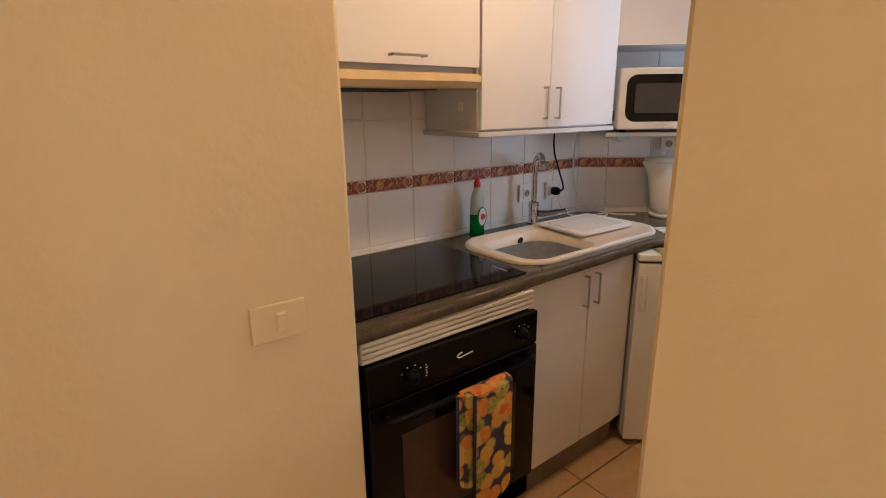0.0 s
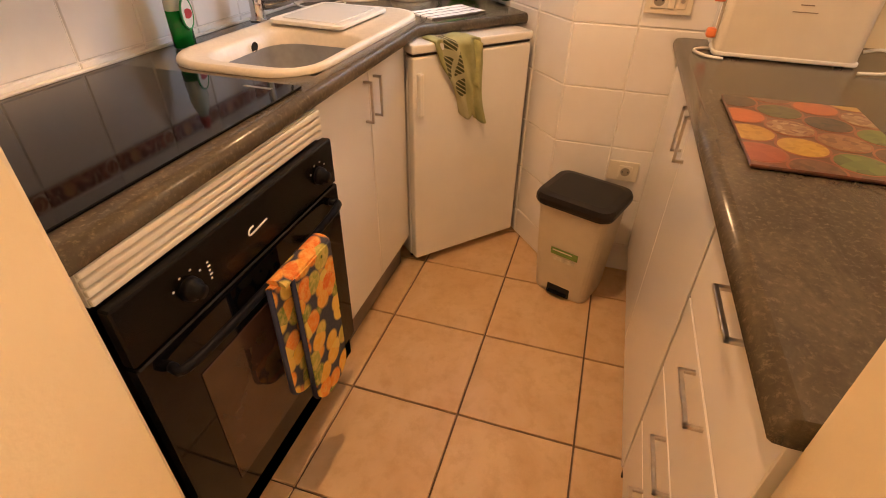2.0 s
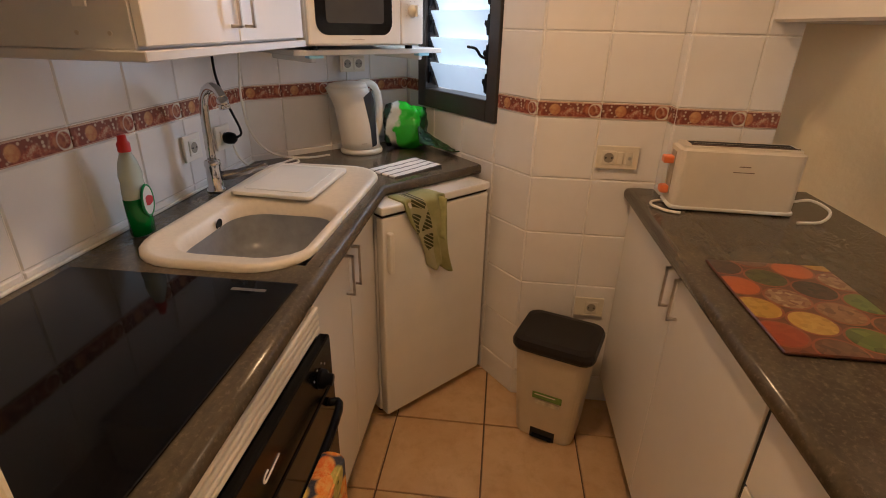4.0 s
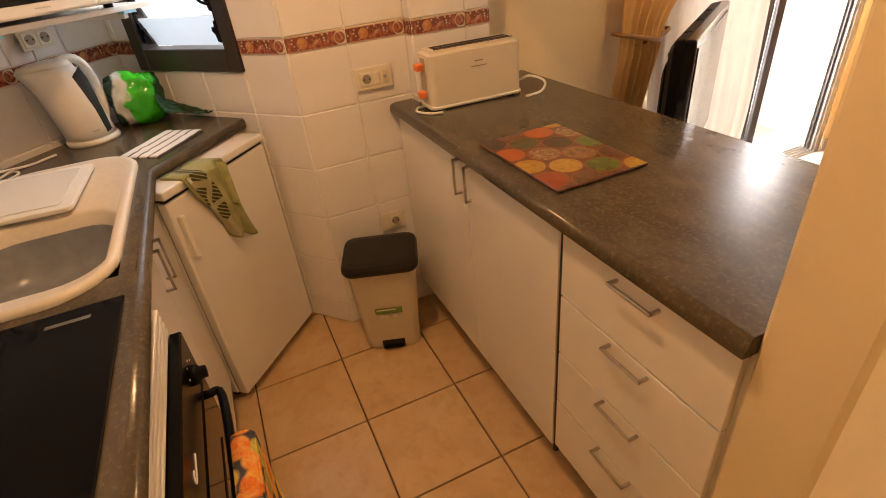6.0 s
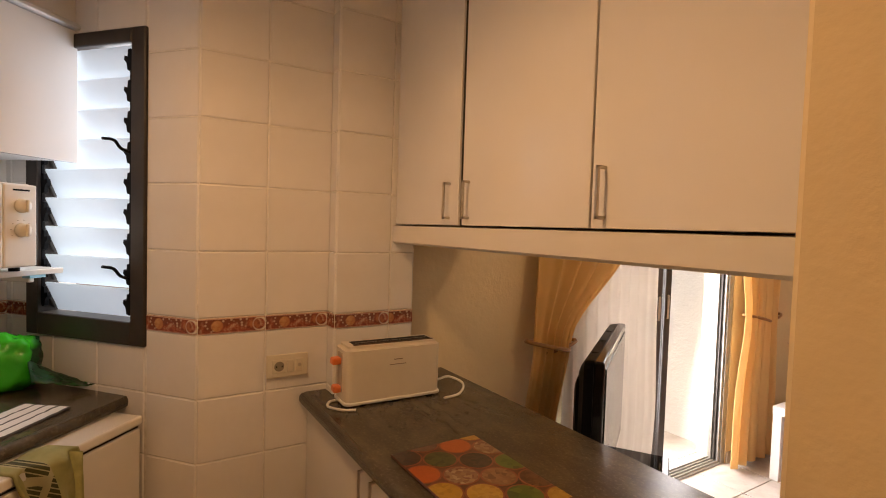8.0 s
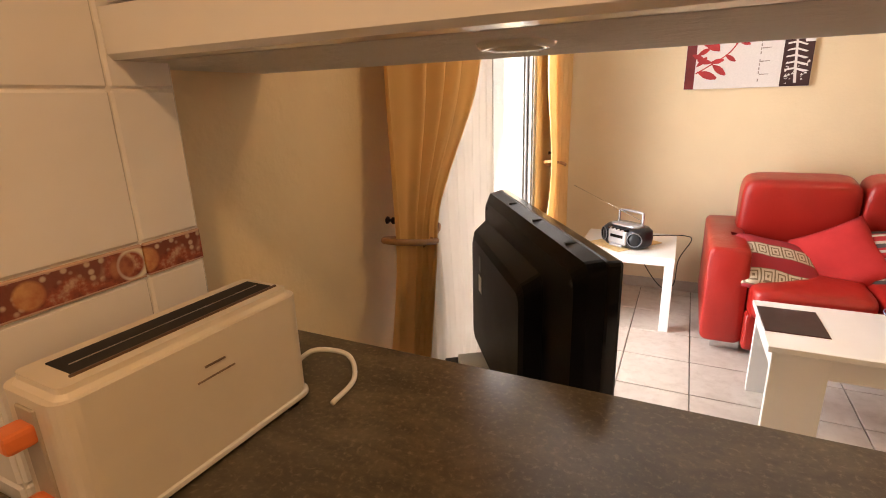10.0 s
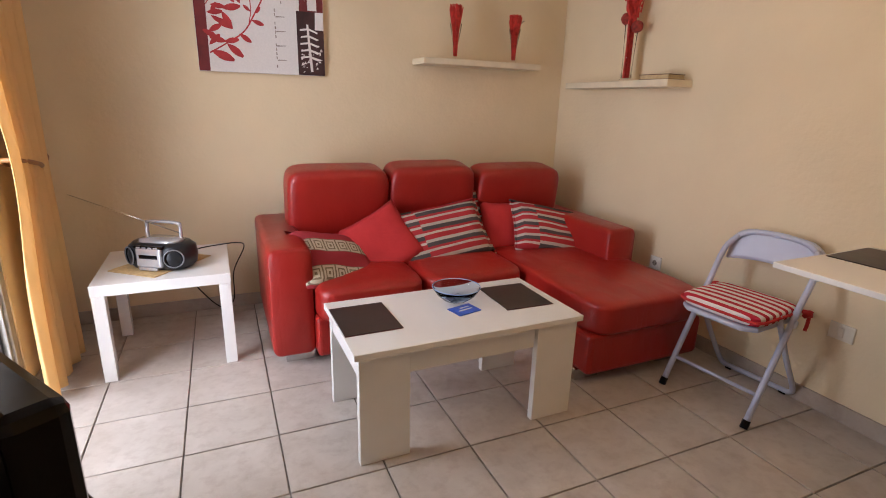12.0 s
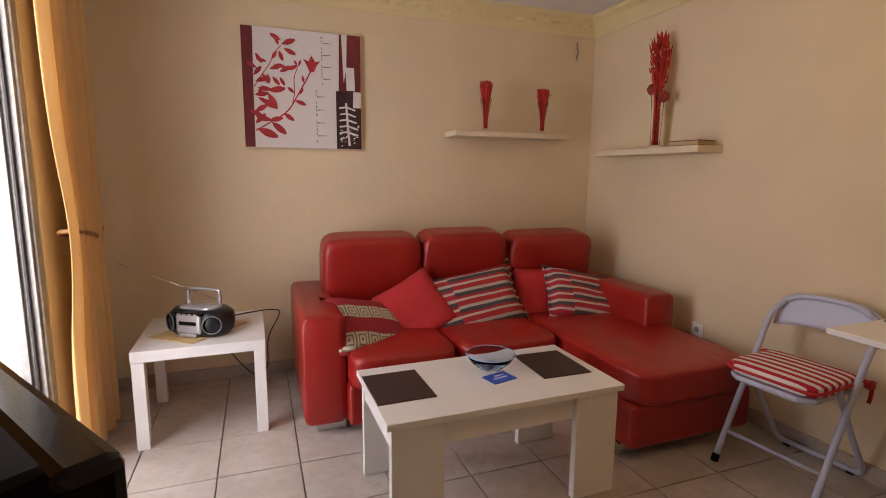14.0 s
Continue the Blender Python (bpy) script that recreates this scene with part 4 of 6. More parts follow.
socket_plate("cream single socket low on white tiles", pose(C2.x - 0.006, 0.69, 0.438, 0, 0, -90), 0.105, 0.075, [("socket", 0.008)])
socket_plate("cream double socket on tiles under the microwave", pose(2.692 - 0.008, 1.677 - 0.009, 1.235, 0, 0, fr_ang), 0.115, 0.062, [("socket", -0.026), ("socket", 0.026)])
socket_plate("white socket on tiles above the worktop", pose(1.995, 1.973, 1.035), 0.085, 0.078, [("socket", 0.0)], M_WHITEPL)
socket_plate("white socket with a black plug in it", pose(2.172, 1.973, 1.03), 0.085, 0.078, [("socket", 0.0)], M_WHITEPL)


def cord(name, label, pts, r, mat, plug=None):
    t = thing(name, label, "cable")
    part("cord", tube(smooth_line(pts, 7), r, 7), mat, t, smooth=True)
    if plug:
        part("plug", plug, mat, t, smooth=True)
    return t


plug = at(lathe([(0, 0), (0.017, 0), (0.020, 0.012), (0.018, 0.03), (0.008, 0.04), (0, 0.04)], 16), pose(2.172, 1.96, 1.028, 90, 0, 0))
cord("cable", "black cord hanging from the wall cabinet to its plug", [(2.172, 1.925, 1.028), (2.178, 1.905, 1.05), (2.17, 1.93, 1.13), (2.155, 1.95, 1.22), (2.15, 1.95, 1.315)], 0.004, M_BLACKPL, plug)
cord("cable", "white appliance cord hanging down the corner tiles onto the worktop", [(2.30, 1.94, 1.286), (2.305, 1.955, 1.15), (2.33, 1.95, 1.02), (2.38, 1.90, 0.93), (2.44, 1.80, 0.905), (2.50, 1.72, 0.906)], 0.004, M_WHITEPL)
cord("cable", "white cord lying on the worktop behind the sink", [(2.19, 1.945, 1.0), (2.20, 1.93, 0.95), (2.24, 1.90, 0.91), (2.33, 1.86, 0.905), (2.41, 1.83, 0.905), (2.37, 1.80, 0.905), (2.30, 1.84, 0.905)], 0.0038, M_WHITEPL)
cord("cable", "white kettle cord running up to the double socket", [(2.56, 1.62, 0.908), (2.64, 1.68, 0.92), (2.665, 1.69, 1.05), (2.665, 1.685, 1.16), (2.662, 1.682, 1.235)], 0.0038, M_WHITEPL)

# ---- worktop things ----
kettle = thing("kettle", "white plastic jug kettle with grey window stripe on its base", "kettle", (2.612, 1.622, 0.9), -48)
part("power_base", lathe([(0, 0), (0.083, 0), (0.086, 0.008), (0.082, 0.018), (0, 0.02)], 28), M_WHITEPL, kettle, smooth=True)


def jug(z, k=1.0, grow=0.0):
    t = z / 0.235
    lean = -0.022 * t
    wide = 0.004 * math.sin(t * 3.1)
    ring = []
    for i in range(28):
        c, s = math.cos(2 * math.pi * i / 28), math.sin(2 * math.pi * i / 28)
        a = ((0.078 + 0.016 * t * t if c < 0 else 0.078 - 0.026 * t) + wide) * k + grow
        spout = 0.022 * max(0, t - 0.7) / 0.3 if c < -0.9 else 0
        ring.append((lean + a * c - spout, ((0.074 - 0.012 * t + wide) * k + grow) * s, 0.021 + z))
    return ring


part("jug", loft([jug(0.235 * i / 9) for i in range(10)]), M_WHITEPL, kettle, smooth=True)
part("lid", loft([jug(0.235, 0.97), [(x, y, z + 0.014) for x, y, z in jug(0.235, 0.86)], [(x, y, z + 0.02) for x, y, z in jug(0.235, 0.5)]]), M_WHITEPL, kettle, smooth=True)
part("handle", tube(smooth_line([(-0.01, 0, 0.262), (0.040, 0, 0.268), (0.072, 0, 0.245), (0.088, 0, 0.19), (0.089, 0, 0.13), (0.080, 0, 0.08), (0.066, 0, 0.05)], 5), 0.0145, 12), M_WHITEPL, kettle, "white loop handle", True)
for s in (-1, 1):
    strip = [(-0.012, 0.222), (0.024, 0.246), (0.038, 0.205), (0.040, 0.12), (0.040, 0.035), (0.016, 0.030), (0.010, 0.11)]
    rings = []
    b = bmesh.new()
    for e in (0.0, 0.003):
        rings.append([b.verts.new((x - 0.004, s * (math.sqrt(max(0.0001, (0.079 - 0.05 * z) ** 2 - x * x * 0.95)) * 0.965 + e), z)) for x, z in strip])
    b.faces.new(rings[0]), b.faces.new(rings[1])
    for i in range(7):
        b.faces.new((rings[0][i], rings[0][(i + 1) % 7], rings[1][(i + 1) % 7], rings[1][i]))
    part("window_stripe", b, plain("charcoal_plastic", (0.035, 0.037, 0.043), 0.25), kettle, "charcoal grey water window")
    part("maker_mark", box(-0.035, -0.012, min(s * 0.0745, s * 0.077), max(s * 0.0745, s * 0.077), 0.045, 0.048), M_STEEL, kettle)


def bag_mat():
    m = Mat("green_printed_film", (0.02, 0.35, 0.03), 0.2)
    x, y, z = m.xyz(m.coords())
    warp = m.math("MULTIPLY", m.math("SUBTRACT", m.noise(11, 3, 0.5), 0.5), 0.11)
    band = m.math("ADD", m.math("MULTIPLY", m.math("ADD", y, warp), 4.0), 0.5)
    m.colour(m.ramp(band, (0.16, (0.008, 0.05, 0.014)), (0.22, (0.02, 0.40, 0.015)), (0.55, (0.03, 0.50, 0.02)), (0.585, (0.64, 0.68, 0.62)), (0.70, (0.66, 0.70, 0.66)), (0.74, (0.008, 0.04, 0.016))))
    m.bump(m.noise(24, 4), 0.6, 0.006)
    return m.m


bag = thing("plastic_bag", "crumpled green and white printed plastic bag on the worktop", "bag", (2.705, 1.455, 0.9))
b = bmesh.new()
bmesh.ops.create_icosphere(b, subdivisions=4, radius=1)
for v in b.verts:
    x, y, z = v.co
    n1 = noise.noise((x * 1.7 + 4, y * 1.7, z * 1.7)) * 0.30 + noise.noise((x * 4.3, y * 4.3 + 7, z * 4.3)) * 0.16 + noise.noise((x * 9, y * 9, z * 9 + 3)) * 0.06
    k = 1 + n1
    sq = max(abs(x), abs(y), abs(z)) ** -0.45
    v.co = (x * 0.070 * k * sq, y * 0.088 * k * sq, max(0.002, 0.09 + z * 0.090 * k * sq))
BAGM = bag_mat()
part("body", b, BAGM, bag, smooth=True)
b = sheet(16, 12, lambda u, v: (-0.06 - 0.07 * v + 0.03 * u, -0.06 - 0.17 * u - 0.02 * v, 0.012 + 0.10 * (1 - u) ** 1.4 * (1 - 0.6 * v) + 0.014 * abs(noise.noise((u * 5, v * 5, 1)))), 0.002)
part("trailing_end", b, plain("dark_green_film", (0.012, 0.06, 0.018), 0.25, vary=0.4, scale=30), bag, "dark green loose end", True)


def lined_cloth():
    m = Mat("white_lined_cloth", (0.75, 0.73, 0.68), 0.9)
    w = m.node("TexWave", Scale=8.5)
    w.bands_direction = "Y"
    m.link(m.coords(), w.inputs["Vector"])
    m.colour(m.ramp(w.outputs["Fac"], (0.06, (0.09, 0.08, 0.075)), (0.14, (0.76, 0.74, 0.69))))
    m.bump(m.noise(300, 3), 0.5, 0.003)
    return m.m


dc = thing("dish_cloth", "folded white dish cloth with dark lines at the worktop edge", "cloth", (2.375, 1.395, 0.9), -36)
part("cloth", sheet(20, 14, lambda u, v: ((u - 0.5) * 0.235, (v - 0.5) * 0.15, 0.004 + 0.005 * abs(noise.noise((u * 5, v * 4, 3))) + 0.004 * u), 0.006), lined_cloth(), dc, smooth=True)

bt = thing("washing_up_bottle", "clear bottle of green washing-up liquid with a red cap", "bottle", (1.655, 1.915, 0.9), 12)


def oval(w, d, z):
    return [(w * math.cos(2 * math.pi * i / 24), d * math.sin(2 * math.pi * i / 24), z) for i in range(24)]


part("bottle", loft([oval(0.030, 0.020, 0), oval(0.037, 0.024, 0.006), oval(0.037, 0.024, 0.11), oval(0.033, 0.022, 0.135), oval(0.035, 0.023, 0.15), oval(0.026, 0.019, 0.178), oval(0.013, 0.013, 0.198), oval(0.012, 0.012, 0.205)]), plain("clear_pale_bottle", (0.48, 0.56, 0.50), 0.15, vary=0.05), bt, smooth=True)
part("liquid", loft([oval(0.0375, 0.0245, 0.005), oval(0.0378, 0.0248, 0.095)]), plain("green_liquid", (0.0, 0.20, 0.025), 0.12), bt, "bright green liquid", True)
part("label_print", at(prism([(0.026 * math.cos(a), 0.036 * math.sin(a)) for a in [2 * math.pi * i / 24 for i in range(24)]], 0, 0.002), pose(0, -0.0255, 0.085, 90, 0, 0)), plain("white_label", (0.75, 0.78, 0.74), 0.4), bt, "oval printed label")
part("label_mark", at(prism([(0.017 * math.cos(a), 0.012 * math.sin(a)) for a in [2 * math.pi * i / 20 for i in range(20)]], 0, 0.002), pose(0, -0.0272, 0.085, 90, 0, -8)), plain("red_print", (0.55, 0.03, 0.04), 0.4), bt, "red printed mark")
part("label_ring", at(tube([(0.027 * math.cos(2 * math.pi * i / 24), 0.037 * math.sin(2 * math.pi * i / 24), 0) for i in range(24)], 0.003, 6, True), pose(0, -0.026, 0.085, 90, 0, 0)), plain("green_print", (0.0, 0.25, 0.06), 0.4), bt)
part("cap", lathe([(0.014, 0.203), (0.014, 0.222), (0.010, 0.228), (0.009, 0.24), (0, 0.241)], 18), plain("red_cap", (0.55, 0.02, 0.015), 0.35), bt, "red push-pull cap", True)

toaster = thing("toaster", "cream long-slot toaster with orange controls on the peninsula", "toaster", (2.06, 0.555, 0.9), -92)
# local x runs along its length, local y towards the wall
b = prism(rounded(0.335, 0.115, 0.022, 5, 0.172, 0.062), 0.014, 0.188)
bmesh.ops.bevel(b, geom=[e for e in b.edges if all(v.co.z > 0.18 for v in e.verts)], offset=0.012, segments=3, affect="EDGES")
part("body", b, plain("cream_appliance", (0.74, 0.66, 0.53), 0.33, vary=0.03), toaster)
# slot opening painted as a dark plate to give the shade inside
part("slot", box(0.04, 0.318, 0.037, 0.090, 0.1875, 0.1892, 0.0006, 1), M_DARKGAP, toaster, "long dark plate standing for the shaded toasting slot")
part("slot_lip", box(0.036, 0.322, 0.032, 0.0365, 0.1865, 0.1905, 0.001, 1), plain("brown_lip", (0.10, 0.055, 0.03), 0.4), toaster)
part("slot_wire", tube([(0.05, 0.062, 0.1885), (0.31, 0.062, 0.1885)], 0.0015, 6), M_STEEL, toaster)
part("base", prism(rounded(0.345, 0.12, 0.022, 5, 0.172, 0.062), 0.004, 0.016, 0.003, 1), M_WHITEPL, toaster)
ORANGE = plain("orange_plastic", (0.78, 0.20, 0.06), 0.35, vary=0.05)
# recess is a proud plate; its shade is in the darker cream
part("end_recess", box(0.0015, 0.006, 0.044, 0.080, 0.04, 0.165, 0.001, 1), plain("recess_shade", (0.45, 0.38, 0.29), 0.5), toaster)
part("lever", box(-0.026, 0.004, 0.046, 0.078, 0.128, 0.150, 0.005, 2), ORANGE, toaster, "orange lift lever")
part("browning_knob", box(-0.022, 0.004, 0.044, 0.078, 0.038, 0.062, 0.007, 2), ORANGE, toaster, "orange browning knob")
part("maker_mark", box(0.165, 0.195, 0.003, 0.0053, 0.138, 0.1405), plain("grey_brown_print", (0.22, 0.15, 0.10), 0.5), toaster)
part("maker_mark_line", box(0.152, 0.208, 0.003, 0.0053, 0.122, 0.124), plain("grey_brown_print_line", (0.22, 0.15, 0.10), 0.5), toaster)
for fx in (0.05, 0.29):
    part("foot", box(fx, fx + 0.02, 0.004, 0.11, 0.0, 0.006), M_BLACKPL, toaster)
cord("cable", "white toaster cord looped round its base", [(2.10, 0.20, 0.935), (2.085, 0.16, 0.945), (2.04, 0.130, 0.93), (2.005, 0.165, 0.910), (2.00, 0.23, 0.905)], 0.0042, M_WHITEPL)
cord("cable", "white toaster cord lying at the toaster's end", [(2.12, 0.50, 0.905), (2.14, 0.565, 0.905), (2.10, 0.595, 0.905), (2.05, 0.57, 0.905), (2.03, 0.53, 0.905)], 0.0042, M_WHITEPL)


# glass board printed with bowls of spices
def spice(name, cols, scale=90):
    m = Mat(name, cols[0], 0.3)
    v = m.node("TexVoronoi", Scale=scale)
    m.link(m.coords(), v.inputs["Vector"])
    sep = m.n.new("ShaderNodeSeparateColor")
    m.link(v.outputs["Color"], sep.inputs[0])
    m.colour(m.ramp(sep.outputs[0], *[(i / max(1, len(cols) - 1), c) for i, c in enumerate(cols)]))
    m.b.inputs["Coat Weight"].default_value = 0.6
    m.b.inputs["Coat Roughness"].default_value = 0.08
    return m.m


board = thing("chopping_board", "glass chopping board printed with bowls of spices on the peninsula", "chopping board", (1.521, 0.447, 0.9))
part("glass_base", box(-0.181, 0.181, -0.127, 0.127, 0.002, 0.008, 0.0015, 1), spice("terracotta_print", [(0.10, 0.028, 0.014), (0.15, 0.045, 0.02), (0.06, 0.018, 0.010)], 40), board)
SP = [spice("paprika_print", [(0.272, 0.043, 0.012), (0.326, 0.062, 0.019)]), spice("turmeric_print", [(0.422, 0.236, 0.025), (0.490, 0.298, 0.050), (0.340, 0.186, 0.019)]),
      spice("herb_print", [(0.041, 0.050, 0.012), (0.082, 0.093, 0.025), (0.020, 0.025, 0.007)]), spice("pepper_print", [(0.020, 0.011, 0.007), (0.061, 0.031, 0.019), (0.010, 0.006, 0.005)]),
      spice("lentil_print", [(0.218, 0.093, 0.037), (0.306, 0.161, 0.074), (0.136, 0.050, 0.019)]), spice("seed_print", [(0.340, 0.223, 0.112), (0.170, 0.050, 0.025), (0.422, 0.310, 0.186)]),
      spice("leaf_print", [(0.068, 0.124, 0.019), (0.122, 0.186, 0.031), (0.034, 0.062, 0.012)], 45), spice("clove_print", [(0.095, 0.037, 0.019), (0.150, 0.068, 0.037), (0.054, 0.019, 0.012)])]
RIM = spice("clay_rim_print", [(0.224, 0.056, 0.025), (0.286, 0.087, 0.037)], 30)
SP.append(spice("orange_print", [(0.42, 0.085, 0.012), (0.46, 0.10, 0.018)], 160))
pick = [[0, 1, 8, 3], [7, 1, 5, 2, 7], [6, 4, 3, 8], [1, 7, 6, 5, 1]]
r = 0.0435
for row, spices in enumerate(pick):
    for col, kind in enumerate(spices):
        cx, cy = -0.181 + 0.362 * ((0.03 if row % 2 else 0.155) + 0.25 * col), 0.105 - 0.0737 * row
        ring = [(cx + r * math.cos(2 * math.pi * k / 24), cy + r * math.sin(2 * math.pi * k / 24)) for k in range(24)]
        for name, grow, z, mat in (("printed_bowl", 1.0, 0.008, RIM), ("printed_spice", 0.90, 0.0083, SP[kind])):
            pts = [(min(0.1795, max(-0.1795, cx + (x - cx) * grow)), min(0.1255, max(-0.1255, cy + (y - cy) * grow))) for x, y in ring]
            part(name, prism([p for i, p in enumerate(pts) if p != pts[i - 1]], z, z + 0.0003), mat, board)

# pedal bin
bin_thing = thing("pedal_bin", "beige plastic pedal bin with dark brown lid against the tiles", "bin", (2.121, 0.806, 0), -110)
BEIGE = plain("beige_plastic", (0.60, 0.52, 0.38), 0.4, vary=0.05)


def binring(w, d, z, r=0.035):
    return [(x, y, z) for x, y in rounded(w, d, r, 5)]


part("bucket", loft([binring(0.205, 0.165, 0.0), binring(0.215, 0.175, 0.02), binring(0.255, 0.205, 0.36), binring(0.262, 0.212, 0.365), binring(0.262, 0.212, 0.385)]), BEIGE, bin_thing, smooth=False)
part("lid", loft([binring(0.278, 0.232, 0.378, 0.045), binring(0.285, 0.240, 0.388, 0.045), binring(0.285, 0.240, 0.402, 0.045), binring(0.272, 0.226, 0.416, 0.042), binring(0.22, 0.18, 0.421, 0.03)]), plain("dark_brown_plastic", (0.014, 0.011, 0.010), 0.36, vary=0.1, specular_ior_level=0.3), bin_thing, "dark brown hinged lid")
# pedal opening is a dark plate on the bucket that paints its shade
part("pedal_recess", at(prism([(-0.045, 0), (0.045, 0), (0.045, 0.06), (0.030, 0.085), (-0.030, 0.085), (-0.045, 0.06)], 0, 0.006), pose(0, -0.0855, 0.004, 86, 0, 0)), M_DARKGAP, bin_thing, "dark plate standing for the shaded pedal recess")
part("pedal", box(-0.038, 0.038, -0.105, -0.08, 0.012, 0.022, 0.003, 1), M_BLACKPL, bin_thing, "black foot pedal")
part("sticker", at(box(-0.052, 0.052, 0, 0.0012, 0, 0.028), pose(0.004, -0.1005, 0.188, 3.5, 0, 0)), plain("green_sticker", (0.16, 0.28, 0.06), 0.4, vary=0.2, scale=40), bin_thing, "green printed sticker")
part("sticker_print", at(box(-0.045, 0.03, -0.001, 0.0, 0.017, 0.021), pose(0.004, -0.1005, 0.188, 3.5, 0, 0)), M_CREAMPL, bin_thing)
part("sticker_print_low", at(box(-0.040, 0.045, -0.001, 0.0, -0.024, -0.006), pose(0.004, -0.0995, 0.188, 3.5, 0, 0)), plain("pale_sticker", (0.62, 0.58, 0.45), 0.4, vary=0.25, scale=60), bin_thing)


# quilted oven mitt hung over the oven handle
def quilt():
    m = Mat("flowered_quilt", (0.7, 0.2, 0.03), 0.85)
    v = m.node("TexVoronoi", Scale=23)
    m.link(m.coords(), v.inputs["Vector"])
    sep = m.n.new("ShaderNodeSeparateColor")
    m.link(v.outputs["Color"], sep.inputs[0])
    petal = m.ramp(sep.outputs[0], (0.0, (0.75, 0.17, 0.02)), (0.35, (0.80, 0.26, 0.03)), (0.62, (0.78, 0.45, 0.05)), (0.82, (0.82, 0.60, 0.12)), (0.96, (0.20, 0.26, 0.04)))
    fine = m.noise(75, 3, 0.6)
    petal = m.mix(m.ramp(fine, (0.42, 0.0), (0.62, 0.5)), petal, (0.82, 0.55, 0.16))
    d = v.outputs["Distance"]
    col = m.mix(m.ramp(d, (0.07, 1.0), (0.12, 0.0)), petal, (0.10, 0.13, 0.02))
    col = m.mix(m.ramp(d, (0.58, 0.0), (0.70, 1.0)), col, (0.05, 0.05, 0.07))
    m.colour(col)
    m.bump(m.math("ADD", m.math("MULTIPLY", d, -3.0), m.noise(220, 2)), 0.5, 0.006)
    return m.m


QM = quilt()
mitt = thing("oven_mitt", "quilted oven mitt with orange flowers hung over the oven handle", "oven mitt", (1.178, 1.345, 0.655))
NAVY = cloth("navy_binding", (0.02, 0.025, 0.06), (0.03, 0.035, 0.08))


def mitt_pts(sy, dx, length, w):
    out = []
    for k in range(25):
        a = math.pi * k / 24
        out.append((dx + w / 2 * math.cos(a), sy, -length + w * 0.32 - w * 0.32 * math.sin(a)))
    return [(dx + w / 2, sy, 0.0)] + out + [(dx - w / 2, sy, 0.0)]


for nm, sy, dx, ln, w in (("front_pad", -0.026, 0.012, 0.375, 0.135), ("back_pad", -0.005, -0.035, 0.315, 0.13)):
    o = mitt_pts(0, dx, ln, w)
    b = loft([[(x, sy + 0.002 * math.sin(z * 20), z) for x, y, z in o], [(x, sy - 0.016 + 0.004 * math.sin(z * 20), z) for x, y, z in o]])
    part(nm, b, QM, mitt, "orange flowered quilting")
    part("binding", tube([(x, sy - 0.008, z) for x, y, z in o], 0.0065, 6), NAVY, mitt, "dark navy edge binding", True)
part("loop_over_handle", loft([[(x, -0.042 * math.cos(a) * 0.5 - 0.018, 0.012 * math.sin(a) + 0.0) for a in [math.pi * k / 8 for k in range(9)]] for x in (-0.085, 0.082)]), QM, mitt)


# ---- balcony door ----
DX = XE + 0.045
door1 = structure("door_1", box(DX - 0.04, DX + 0.05, DOOR_Y0, DOOR_Y0 + 0.045, 0.0, DOOR_Z, 0.002, 1), M_ALU, "aluminium sliding balcony door standing open")
b = box(DX - 0.04, DX + 0.05, DOOR_Y1 - 0.045, DOOR_Y1, 0.0, DOOR_Z, 0.002, 1)
add_box(b, DX - 0.04, DX + 0.05, DOOR_Y0 + 0.045, DOOR_Y1 - 0.045, DOOR_Z - 0.05, DOOR_Z, 0.002, 1)
part("frame", b, M_ALU, door1)
b = box(DX - 0.04, DX + 0.05, DOOR_Y0 + 0.045, DOOR_Y1 - 0.045, 0.0, 0.012, 0.002, 1)
for rx in (-0.028, -0.004, 0.02, 0.042):
    add_box(b, DX + rx, DX + rx + 0.005, DOOR_Y0 + 0.045, DOOR_Y1 - 0.045, 0.012, 0.024)
part("track", b, M_ALU, door1, "grooved aluminium floor track")
for rx in (-0.03, -0.005, 0.018):
    part("jamb_rib", box(DX + rx, DX + rx + 0.008, DOOR_Y0 + 0.045, DOOR_Y0 + 0.062, 0.02, DOOR_Z - 0.05, 0.001, 1), M_BROWNFR if rx == -0.005 else M_ALU, door1)
for n, (y0, y1, ox) in enumerate(((-1.585, -0.775, 0.020), (-1.455, -0.77, -0.012))):
    leaf = part("sliding_leaf", box(DX + ox - 0.012, DX + ox + 0.012, y0, y0 + 0.055, 0.03, DOOR_Z - 0.055, 0.002, 1), M_BROWNFR, door1, "dark framed sliding glass leaf")
    bb = box(DX + ox - 0.012, DX + ox + 0.012, y1 - 0.05, y1, 0.03, DOOR_Z - 0.055, 0.002, 1)
    add_box(bb, DX + ox - 0.012, DX + ox + 0.012, y0 + 0.055, y1 - 0.05, 0.03, 0.10, 0.002, 1)
    add_box(bb, DX + ox - 0.012, DX + ox + 0.012, y0 + 0.055, y1 - 0.05, DOOR_Z - 0.11, DOOR_Z - 0.055, 0.002, 1)
    part("leaf_frame", bb, M_BROWNFR, leaf)
    g = part("pane", box(DX + ox - 0.003, DX + ox + 0.003, y0 + 0.055, y1 - 0.05, 0.10, DOOR_Z - 0.11), M_GLASS, leaf, "clear glass pane")
    g.visible_shadow = False
    part("pull", box(DX + ox - 0.018, DX + ox - 0.011, y0 + 0.018, y0 + 0.036, 0.98, 1.12, 0.003, 1), M_STEEL, leaf)

# balcony and distance
structure("ground_balcony", box(XE + 0.2, 3.9, -4.0, 1.2, -0.14, -0.02), M_LTILE, "pale tiled balcony floor")
